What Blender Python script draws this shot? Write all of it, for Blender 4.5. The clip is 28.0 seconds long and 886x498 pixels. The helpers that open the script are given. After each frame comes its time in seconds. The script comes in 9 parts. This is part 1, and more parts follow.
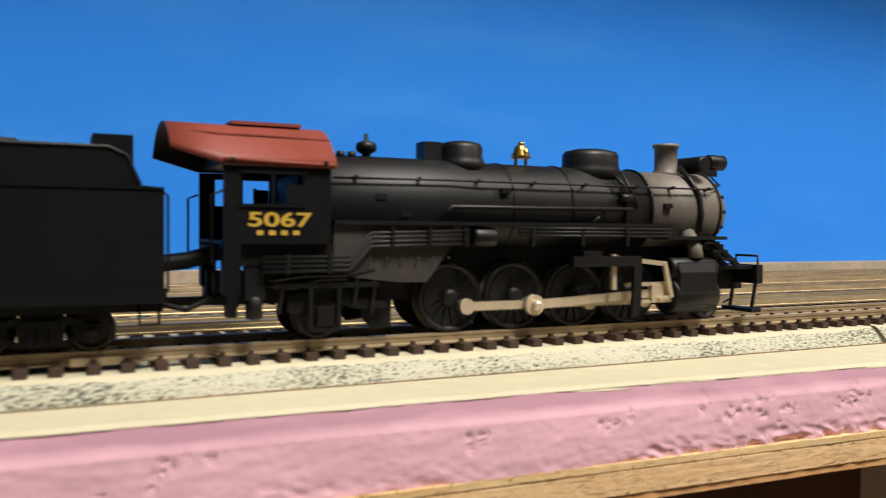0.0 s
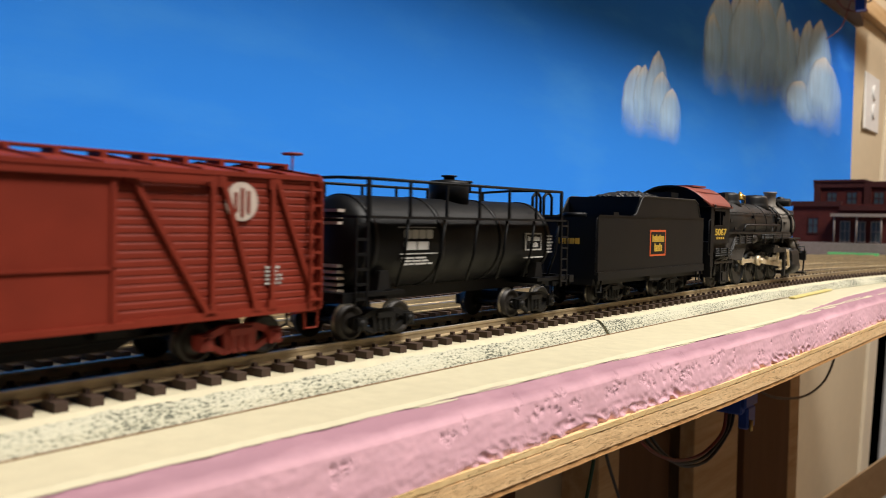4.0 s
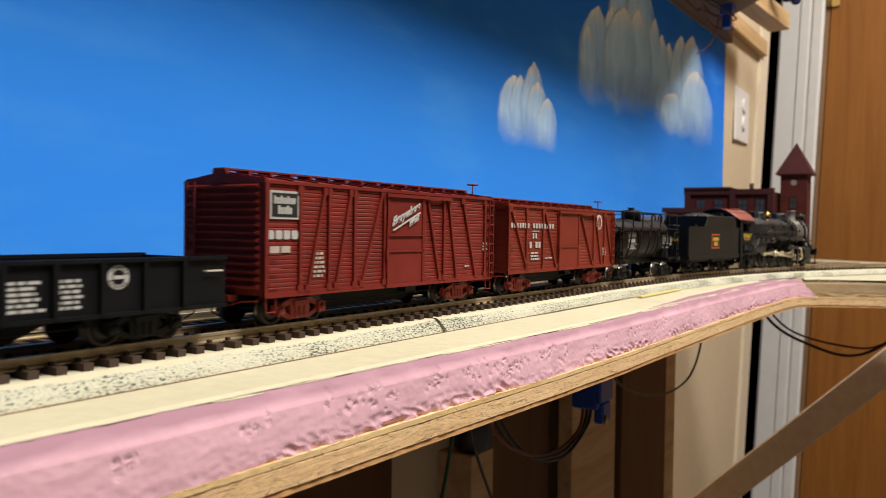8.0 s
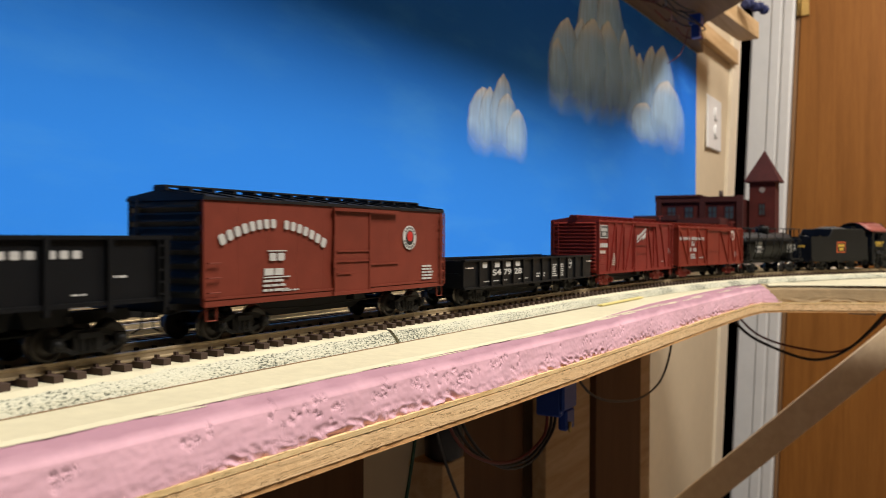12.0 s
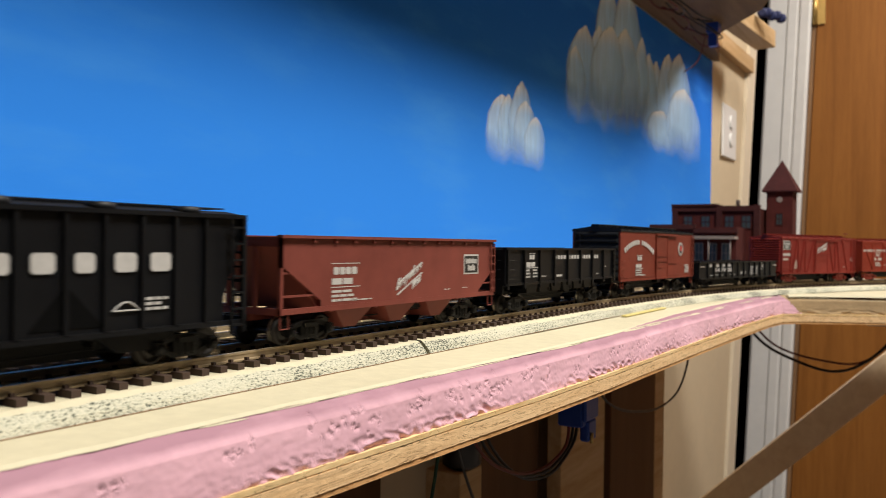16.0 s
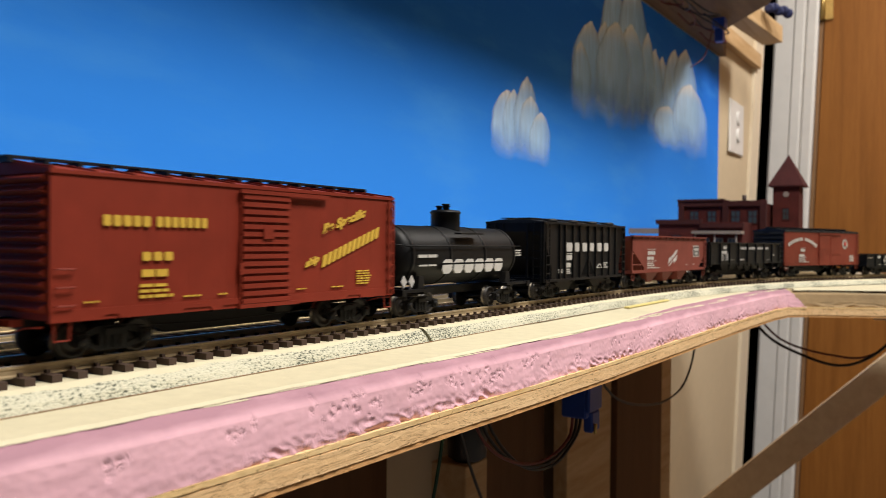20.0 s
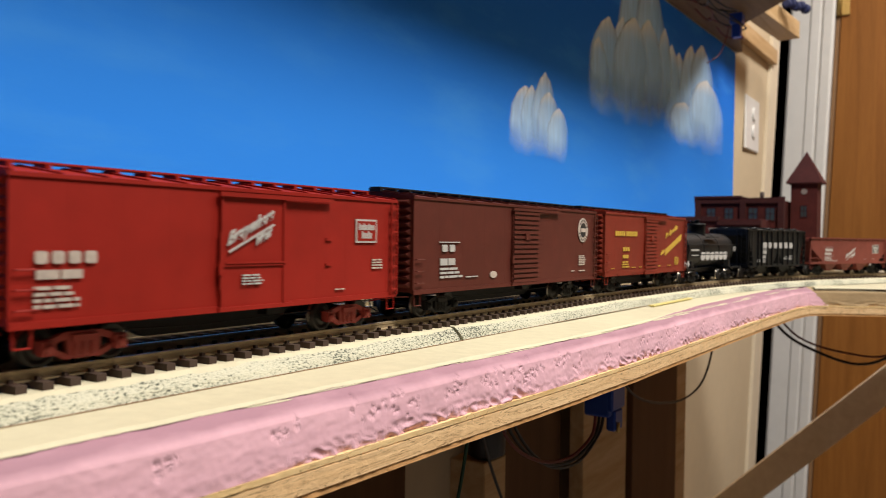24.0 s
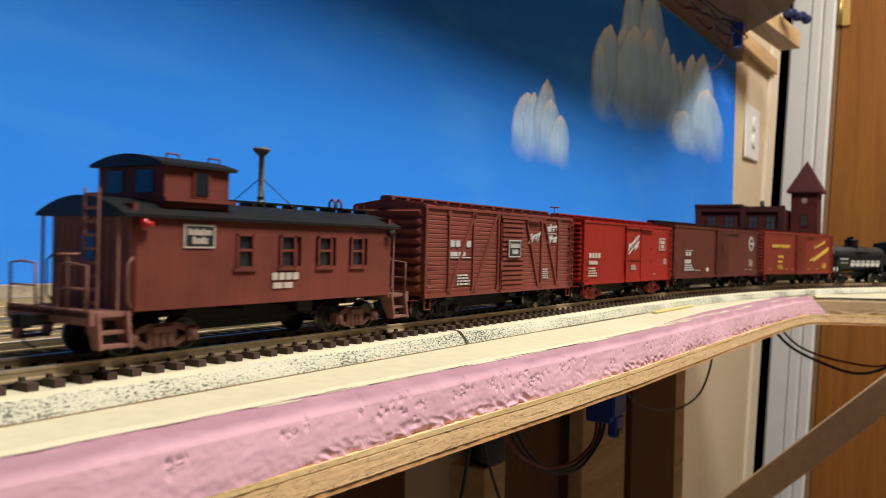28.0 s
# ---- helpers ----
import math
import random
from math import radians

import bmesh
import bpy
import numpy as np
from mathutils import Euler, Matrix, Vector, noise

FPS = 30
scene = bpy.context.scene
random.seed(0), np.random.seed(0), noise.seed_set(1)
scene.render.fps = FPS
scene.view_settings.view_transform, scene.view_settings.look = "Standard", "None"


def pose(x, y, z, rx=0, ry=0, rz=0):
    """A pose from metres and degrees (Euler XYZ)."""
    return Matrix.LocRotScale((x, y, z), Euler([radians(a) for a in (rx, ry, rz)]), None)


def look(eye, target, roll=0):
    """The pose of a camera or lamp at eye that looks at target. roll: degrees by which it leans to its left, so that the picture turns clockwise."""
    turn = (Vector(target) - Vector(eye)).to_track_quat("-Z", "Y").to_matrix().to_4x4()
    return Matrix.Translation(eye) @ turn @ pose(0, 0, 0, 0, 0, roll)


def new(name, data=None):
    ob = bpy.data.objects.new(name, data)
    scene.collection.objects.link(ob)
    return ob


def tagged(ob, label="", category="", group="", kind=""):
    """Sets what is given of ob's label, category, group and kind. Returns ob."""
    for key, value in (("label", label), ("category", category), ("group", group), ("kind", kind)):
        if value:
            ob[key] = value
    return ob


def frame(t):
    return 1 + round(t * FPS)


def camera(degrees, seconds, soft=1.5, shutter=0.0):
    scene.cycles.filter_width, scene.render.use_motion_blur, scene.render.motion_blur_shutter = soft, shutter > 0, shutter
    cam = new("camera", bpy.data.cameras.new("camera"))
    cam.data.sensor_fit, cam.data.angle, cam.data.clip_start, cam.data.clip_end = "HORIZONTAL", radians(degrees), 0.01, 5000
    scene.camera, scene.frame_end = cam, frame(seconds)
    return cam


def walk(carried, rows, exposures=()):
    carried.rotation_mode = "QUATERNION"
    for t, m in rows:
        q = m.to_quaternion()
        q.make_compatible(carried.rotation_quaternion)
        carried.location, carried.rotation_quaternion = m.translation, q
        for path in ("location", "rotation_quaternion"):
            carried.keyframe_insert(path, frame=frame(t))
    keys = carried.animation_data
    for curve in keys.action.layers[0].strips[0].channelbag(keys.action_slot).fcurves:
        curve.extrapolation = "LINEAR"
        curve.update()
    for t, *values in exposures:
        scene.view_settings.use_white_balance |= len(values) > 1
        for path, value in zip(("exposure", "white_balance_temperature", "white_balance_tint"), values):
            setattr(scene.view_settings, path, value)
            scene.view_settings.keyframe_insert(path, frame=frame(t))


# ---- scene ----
cam = camera(56.72, 28.0, soft=0.65, shutter=0.5)
cam.data.dof.use_dof = True
cam.data.dof.focus_distance = 0.32
cam.data.dof.aperture_fstop = 26.0

# seconds, eye, heading, pitch, roll (degrees)
PATH = [
    (0, (-0.2489, -0.1822, 0.0381), 64.65, -1.68, 0.53),
    (0.5, (-0.2413, -0.1603, 0.0393), 59.16, -1.91, 1.00),
    (1, (-0.2467, -0.1485, 0.0416), 52.19, -3.01, 1.64),
    (1.5, (-0.2693, -0.1445, 0.0464), 47.17, -2.90, 1.39),
    (2, (-0.2750, -0.1407, 0.0426), 42.87, -2.77, 0.73),
    (2.5, (-0.2837, -0.1380, 0.0414), 39.86, -2.67, 0.82),
    (3, (-0.2834, -0.1399, 0.0402), 38.93, -2.54, 1.25),
    (3.5, (-0.2832, -0.1418, 0.0423), 38.78, -2.28, 1.17),
    (4, (-0.2823, -0.1441, 0.0428), 38.57, -2.05, 1.01),
    (4.5, (-0.2804, -0.1497, 0.0424), 38.36, -1.98, 0.76),
    (6.5, (-0.2794, -0.1591, 0.0422), 35.68, -1.60, 0.87),
    (7, (-0.2746, -0.1591, 0.0428), 34.21, -1.45, 0.96),
    (7.5, (-0.2745, -0.1637, 0.0421), 32.87, -1.40, 1.08),
    (8, (-0.2736, -0.1687, 0.0405), 31.88, -1.35, 0.81),
    (8.5, (-0.2726, -0.1727, 0.0414), 31.10, -1.32, 0.80),
    (9, (-0.2736, -0.1739, 0.0443), 30.60, -1.00, 0.78),
    (9.5, (-0.2724, -0.1748, 0.0445), 30.44, -0.77, 0.71),
    (10, (-0.2722, -0.1768, 0.0450), 30.39, -0.69, 0.61),
    (10.5, (-0.2711, -0.1754, 0.0436), 30.45, -0.73, 0.55),
    (11, (-0.2706, -0.1756, 0.0424), 30.56, -0.84, 0.40),
    (11.5, (-0.2723, -0.1794, 0.0418), 30.62, -0.88, 0.26),
    (12, (-0.2737, -0.1833, 0.0423), 30.71, -0.72, 0.17),
    (12.5, (-0.2748, -0.1817, 0.0448), 30.94, -0.47, 0.30),
    (13, (-0.2736, -0.1760, 0.0444), 31.22, -0.46, 0.44),
    (13.5, (-0.2726, -0.1749, 0.0433), 31.24, -0.62, 0.38),
    (15.5, (-0.2770, -0.1771, 0.0421), 31.19, -0.62, 0.58),
    (16, (-0.2772, -0.1747, 0.0444), 31.33, -0.36, 0.73),
    (16.5, (-0.2761, -0.1740, 0.0430), 31.45, -0.31, 0.79),
    (17, (-0.2761, -0.1753, 0.0417), 31.52, -0.45, 0.67),
    (17.5, (-0.2792, -0.1790, 0.0408), 31.62, -0.52, 0.58),
    (18, (-0.2799, -0.1790, 0.0399), 31.67, -0.59, 0.69),
    (18.5, (-0.2801, -0.1778, 0.0426), 31.87, -0.46, 0.74),
    (19, (-0.2794, -0.1763, 0.0434), 31.95, -0.32, 0.87),
    (19.5, (-0.2797, -0.1779, 0.0423), 31.90, -0.37, 0.85),
    (20, (-0.2794, -0.1794, 0.0407), 31.91, -0.48, 0.57),
    (20.5, (-0.2820, -0.1788, 0.0398), 32.12, -0.49, 0.51),
    (21, (-0.2831, -0.1781, 0.0414), 32.23, -0.51, 0.86),
    (21.5, (-0.2827, -0.1775, 0.0435), 32.28, -0.41, 1.00),
    (23.5, (-0.2812, -0.1705, 0.0373), 32.47, -1.01, 0.76),
    (24, (-0.2826, -0.1705, 0.0418), 32.53, -0.83, 0.82),
    (24.5, (-0.2825, -0.1708, 0.0427), 32.54, -0.56, 0.89),
    (25, (-0.2826, -0.1712, 0.0413), 32.53, -0.49, 0.91),
    (25.5, (-0.2836, -0.1706, 0.0392), 32.65, -0.69, 0.83),
    (26, (-0.2834, -0.1711, 0.0383), 32.69, -0.86, 0.87),
    (26.5, (-0.2847, -0.1727, 0.0390), 32.73, -0.79, 0.80),
    (27, (-0.2856, -0.1716, 0.0422), 32.67, -0.47, 1.09),
    (27.5, (-0.2863, -0.1696, 0.0428), 32.52, -0.31, 1.40),
    (28, (-0.2849, -0.1681, 0.0406), 32.41, -0.38, 1.37),
]


def cam_pose(eye, yaw, pitch, roll):
    a, b = radians(yaw), radians(pitch)
    way = Vector((math.cos(a) * math.cos(b), math.sin(a) * math.cos(b), math.sin(b)))
    return look(Vector(eye), Vector(eye) + way, roll)


walk(cam, [(t, cam_pose(e, y, p, r)) for t, e, y, p, r in PATH],
     exposures=[(0.0, 0.0), (28.0, 0.0)])

# ---- world and lamps ----
world = bpy.data.worlds.new("world")
scene.world = world
world.use_nodes = True
world.node_tree.nodes["Background"].inputs[0].default_value = (0.9, 0.85, 0.8, 1)
world.node_tree.nodes["Background"].inputs[1].default_value = 0.0


def area_lamp(name, eye, target, size, watts, colour):
    lamp = bpy.data.lights.new(name, "AREA")
    lamp.shape = "DISK"
    lamp.size, lamp.energy, lamp.color = size, watts, colour
    ob = new(name, lamp)
    ob.matrix_basis = look(eye, target)
    return ob


# two round ceiling lamps, turned towards the layout
LAMPS = [area_lamp("ceiling_lamp_light", (0.08, -0.61, 1.26), (0.08, 0.05, 0.0), 0.42, 31.0, (1.0, 0.95, 0.88)),
         area_lamp("room_lamp_light", (1.36, -0.60, 1.26), (1.44, -0.40, 0.0), 0.42, 16.5, (1.0, 0.95, 0.88))]

# ---- track centre line: straight, then bending to the right ----
RAIL_TOP = 0.0098
LINE_Y = 0.0214
BEND_S = (0.10, 0.20, 0.30, 0.40, 0.50, 0.60, 0.75, 0.95, 1.10, 2.7)
BEND_K = (0.0, 0.41, 0.48, 0.73, 1.02, 1.23, 0.7, 0.7, 1.5, 1.5)
_s = np.arange(-3.4, 2.701, 0.005)
_k = np.where(_s < 0.10, 0.0, np.interp(_s, BEND_S, BEND_K))
_th = np.concatenate([[0], np.cumsum((_k[1:] + _k[:-1]) * 0.0025)])
_mid = (_th[1:] + _th[:-1]) / 2
_x = np.concatenate([[0], np.cumsum(np.cos(_mid) * 0.005)]) - 3.4
_y = LINE_Y - np.concatenate([[0], np.cumsum(np.sin(_mid) * 0.005)])


def on_line(s, side=0.0):
    """x, y and heading (radians) at s metres along the track; side: metres to the left of it."""
    a = -float(np.interp(s, _s, _th))
    return (float(np.interp(s, _s, _x)) - side * math.sin(a),
            float(np.interp(s, _s, _y)) + side * math.cos(a), a)


# distance run by the train at each full second
RUN = (0.0, 0.0868, 0.1695, 0.2493, 0.3303, 0.4129, 0.4974, 0.584, 0.6706, 0.7564, 0.8411, 0.9228, 1.0061, 1.0896,
       1.1726, 1.2567, 1.3417, 1.4269, 1.5101, 1.591, 1.6759, 1.759, 1.8418, 1.9234, 2.0039, 2.083, 2.1617, 2.2395, 2.3169)


def run(t):
    i = min(int(t), 27)
    p0, p1, p2, p3 = RUN[max(i - 1, 0)], RUN[i], RUN[i + 1], RUN[min(i + 2, 28)]
    u = t - i
    m1 = (p2 - p0) / 2 if i > 0 else p2 - p1
    m2 = (p3 - p1) / 2 if i < 27 else p2 - p1
    return ((2 * u ** 3 - 3 * u ** 2 + 1) * p1 + (u ** 3 - 2 * u ** 2 + u) * m1
            + (-2 * u ** 3 + 3 * u ** 2) * p2 + (u ** 3 - u ** 2) * m2)


# ---- materials ----
def nodes_of(mat):
    mat.use_nodes = True
    nt = mat.node_tree
    return nt, nt.nodes, nt.links, nt.nodes["Principled BSDF"]


def paint(name, colour, rough=0.5, metal=0.0, vary=0.12, scale=120.0, bump=0.0, bump_scale=600.0, coarse=18.0,
          spec=0.5, stretch=(1, 1, 1), colour2=None):
    """A surface whose colour and gloss wander at two scales, with a fine relief."""
    mat = bpy.data.materials.new(name)
    nt, nodes, links, bsdf = nodes_of(mat)
    tc = nodes.new("ShaderNodeTexCoord")
    mp = nodes.new("ShaderNodeMapping")
    mp.inputs["Scale"].default_value = stretch
    links.new(tc.outputs["Object"], mp.inputs["Vector"])
    fine = nodes.new("ShaderNodeTexNoise")
    fine.inputs["Scale"].default_value = scale
    fine.inputs["Detail"].default_value = 4
    links.new(mp.outputs[0], fine.inputs["Vector"])
    big = nodes.new("ShaderNodeTexNoise")
    big.inputs["Scale"].default_value = coarse
    big.inputs["Detail"].default_value = 3
    links.new(mp.outputs[0], big.inputs["Vector"])
    add = nodes.new("ShaderNodeMath")
    add.operation = "ADD"
    links.new(fine.outputs["Fac"], add.inputs[0])
    links.new(big.outputs["Fac"], add.inputs[1])
    ramp = nodes.new("ShaderNodeMapRange")
    ramp.inputs["From Min"].default_value, ramp.inputs["From Max"].default_value = 0.7, 1.3
    links.new(add.outputs[0], ramp.inputs["Value"])
    mix = nodes.new("ShaderNodeMix")
    mix.data_type = "RGBA"
    lo = [max(c * (1 - vary), 0) for c in colour]
    hi = list(colour2) if colour2 else [min(c * (1 + vary), 1) for c in colour]
    mix.inputs["A"].default_value = (*lo, 1)
    mix.inputs["B"].default_value = (*hi, 1)
    links.new(ramp.outputs[0], mix.inputs["Factor"])
    links.new(mix.outputs["Result"], bsdf.inputs["Base Color"])
    rr = nodes.new("ShaderNodeMapRange")
    rr.inputs["To Min"].default_value, rr.inputs["To Max"].default_value = max(rough - 0.08, 0.02), min(rough + 0.1, 1)
    links.new(big.outputs["Fac"], rr.inputs["Value"])
    links.new(rr.outputs[0], bsdf.inputs["Roughness"])
    bsdf.inputs["Metallic"].default_value = metal
    bsdf.inputs["Specular IOR Level"].default_value = spec
    if bump:
        bn = nodes.new("ShaderNodeTexNoise")
        bn.inputs["Scale"].default_value = bump_scale
        bn.inputs["Detail"].default_value = 5
        links.new(mp.outputs[0], bn.inputs["Vector"])
        b = nodes.new("ShaderNodeBump")
        b.inputs["Strength"].default_value = 0.6
        b.inputs["Distance"].default_value = bump
        links.new(bn.outputs["Fac"], b.inputs["Height"])
        links.new(b.outputs[0], bsdf.inputs["Normal"])
    return mat


def wood(name, light, dark, scale=(3, 60, 60), rough=0.6, bump=0.0003, rings=14.0):
    mat = bpy.data.materials.new(name)
    nt, nodes, links, bsdf = nodes_of(mat)
    tc = nodes.new("ShaderNodeTexCoord")
    mp = nodes.new("ShaderNodeMapping")
    mp.inputs["Scale"].default_value = scale
    links.new(tc.outputs["Object"], mp.inputs["Vector"])
    n = nodes.new("ShaderNodeTexNoise")
    n.inputs["Scale"].default_value = rings / 10
    n.inputs["Detail"].default_value = 6
    n.inputs["Distortion"].default_value = 0.6
    links.new(mp.outputs[0], n.inputs["Vector"])
    fine = nodes.new("ShaderNodeTexNoise")
    fine.inputs["Scale"].default_value = rings
    fine.inputs["Detail"].default_value = 4
    links.new(mp.outputs[0], fine.inputs["Vector"])
    m = nodes.new("ShaderNodeMath")
    m.operation = "MULTIPLY_ADD"
    m.inputs[1].default_value = 0.45
    links.new(fine.outputs["Fac"], m.inputs[0])
    links.new(n.outputs["Fac"], m.inputs[2])
    ramp = nodes.new("ShaderNodeMapRange")
    ramp.inputs["From Min"].default_value, ramp.inputs["From Max"].default_value = 0.5, 0.95
    links.new(m.outputs[0], ramp.inputs["Value"])
    mix = nodes.new("ShaderNodeMix")
    mix.data_type = "RGBA"
    mix.inputs["A"].default_value, mix.inputs["B"].default_value = (*dark, 1), (*light, 1)
    links.new(ramp.outputs[0], mix.inputs["Factor"])
    links.new(mix.outputs["Result"], bsdf.inputs["Base Color"])
    bsdf.inputs["Roughness"].default_value = rough
    bsdf.inputs["Specular IOR Level"].default_value = 0.2
    b = nodes.new("ShaderNodeBump")
    b.inputs["Distance"].default_value = bump
    links.new(m.outputs[0], b.inputs["Height"])
    links.new(b.outputs[0], bsdf.inputs["Normal"])
    return mat


# ---- mesh helpers ----
def box(bm, x0, x1, y0, y1, z0, z1):
    vs = [bm.verts.new(p) for p in ((x0, y0, z0), (x1, y0, z0), (x1, y1, z0), (x0, y1, z0),
                                    (x0, y0, z1), (x1, y0, z1), (x1, y1, z1), (x0, y1, z1))]
    for f in ((3, 2, 1, 0), (4, 5, 6, 7), (0, 1, 5, 4), (1, 2, 6, 5), (2, 3, 7, 6), (3, 0, 4, 7)):
        bm.faces.new([vs[i] for i in f])
    return vs


def bar(bm, p, q, w, h=None, up=(0, 0, 1)):
    """A square-section bar from p to q."""
    h = h or w
    p, q = Vector(p), Vector(q)
    d = (q - p).normalized()
    u = Vector(up)
    if abs(d.dot(u)) > 0.95:
        u = Vector((1, 0, 0)) if abs(d.x) < 0.9 else Vector((0, 1, 0))
    r = d.cross(u).normalized() * (w / 2)
    u = r.cross(d).normalized() * (h / 2)
    vs = [bm.verts.new(c + a * r + b * u) for c in (p, q) for a, b in ((-1, -1), (1, -1), (1, 1), (-1, 1))]
    for f in ((0, 1, 2, 3), (7, 6, 5, 4), (0, 4, 5, 1), (1, 5, 6, 2), (2, 6, 7, 3), (3, 7, 4, 0)):
        bm.faces.new([vs[i] for i in f])


def tube(bm, pts, r, n=8, caps=True):
    """A round rod through the points; r: one radius, or one for each point."""
    pts = [Vector(p) for p in pts]
    rs = r if isinstance(r, (list, tuple)) else [r] * len(pts)
    rings = []
    u = None
    for i, p in enumerate(pts):
        d = (pts[min(i + 1, len(pts) - 1)] - pts[max(i - 1, 0)]).normalized()
        if u is None:
            u = d.orthogonal().normalized()
        u = (u - d * u.dot(d)).normalized()
        v = d.cross(u)
        rings.append([bm.verts.new(p + rs[i] * (math.cos(a) * u + math.sin(a) * v))
                      for a in (2 * math.pi * k / n for k in range(n))])
    for a, b in zip(rings, rings[1:]):
        for k in range(n):
            f = bm.faces.new((a[k], a[(k + 1) % n], b[(k + 1) % n], b[k]))
            f.smooth = n > 5
    if caps:
        bm.faces.new(rings[0][::-1])
        bm.faces.new(rings[-1])


def lathe(bm, profile, axis="z", at=(0, 0, 0), n=20):
    """A turned body: profile of (radius, height) along the axis."""
    at = Vector(at)
    rings = []
    for r, h in profile:
        ring = []
        for k in range(n):
            a = 2 * math.pi * k / n
            c, s = r * math.cos(a), r * math.sin(a)
            ring.append(bm.verts.new(at + Vector({"z": (c, s, h), "x": (h, c, s), "y": (s, h, c)}[axis])))
        rings.append(ring)
    for a, b in zip(rings, rings[1:]):
        for k in range(n):
            f = bm.faces.new((a[k], a[(k + 1) % n], b[(k + 1) % n], b[k]))
            f.smooth = True
    bm.faces.new(rings[0][::-1])
    bm.faces.new(rings[-1])


def prism(bm, outline, y0, y1, axis="y"):
    """A flat outline in x and z (or y and z for axis x, x and y for axis z), given depth."""
    def put(a, b, d):
        return {"y": (a, d, b), "x": (d, a, b), "z": (a, b, d)}[axis]
    lo = [bm.verts.new(put(a, b, y0)) for a, b in outline]
    hi = [bm.verts.new(put(a, b, y1)) for a, b in outline]
    n = len(outline)
    bm.faces.new(lo)
    bm.faces.new(hi[::-1])
    for k in range(n):
        bm.faces.new((lo[k], hi[k], hi[(k + 1) % n], lo[(k + 1) % n]))


def mesh_of(name, bm, mats, bevel=0.0, smooth=0):
    bmesh.ops.recalc_face_normals(bm, faces=bm.faces[:])
    if bevel:
        bmesh.ops.bevel(bm, geom=bm.edges[:], offset=bevel, segments=1, affect="EDGES", clamp_overlap=True)
    me = bpy.data.meshes.new(name)
    bm.to_mesh(me)
    bm.free()
    for m in (mats if isinstance(mats, (list, tuple)) else [mats]):
        me.materials.append(m)
    return me


def part(name, bm, mats, parent=None, label="", bevel=0.0):
    ob = new(name, mesh_of(name, bm, mats, bevel))
    if parent:
        ob.parent = parent
    if label:
        ob["label"] = label
    return ob


def thing(name, label, category, group="", kind="", at=(0, 0, 0)):
    ob = new(name)
    ob.empty_display_size = 0.01
    ob.location = at
    return tagged(ob, label, category, group, kind)


# ---- setting ----
BACK_TURN = -0.0234


def back_y(x):
    return 0.259 + BACK_TURN * x


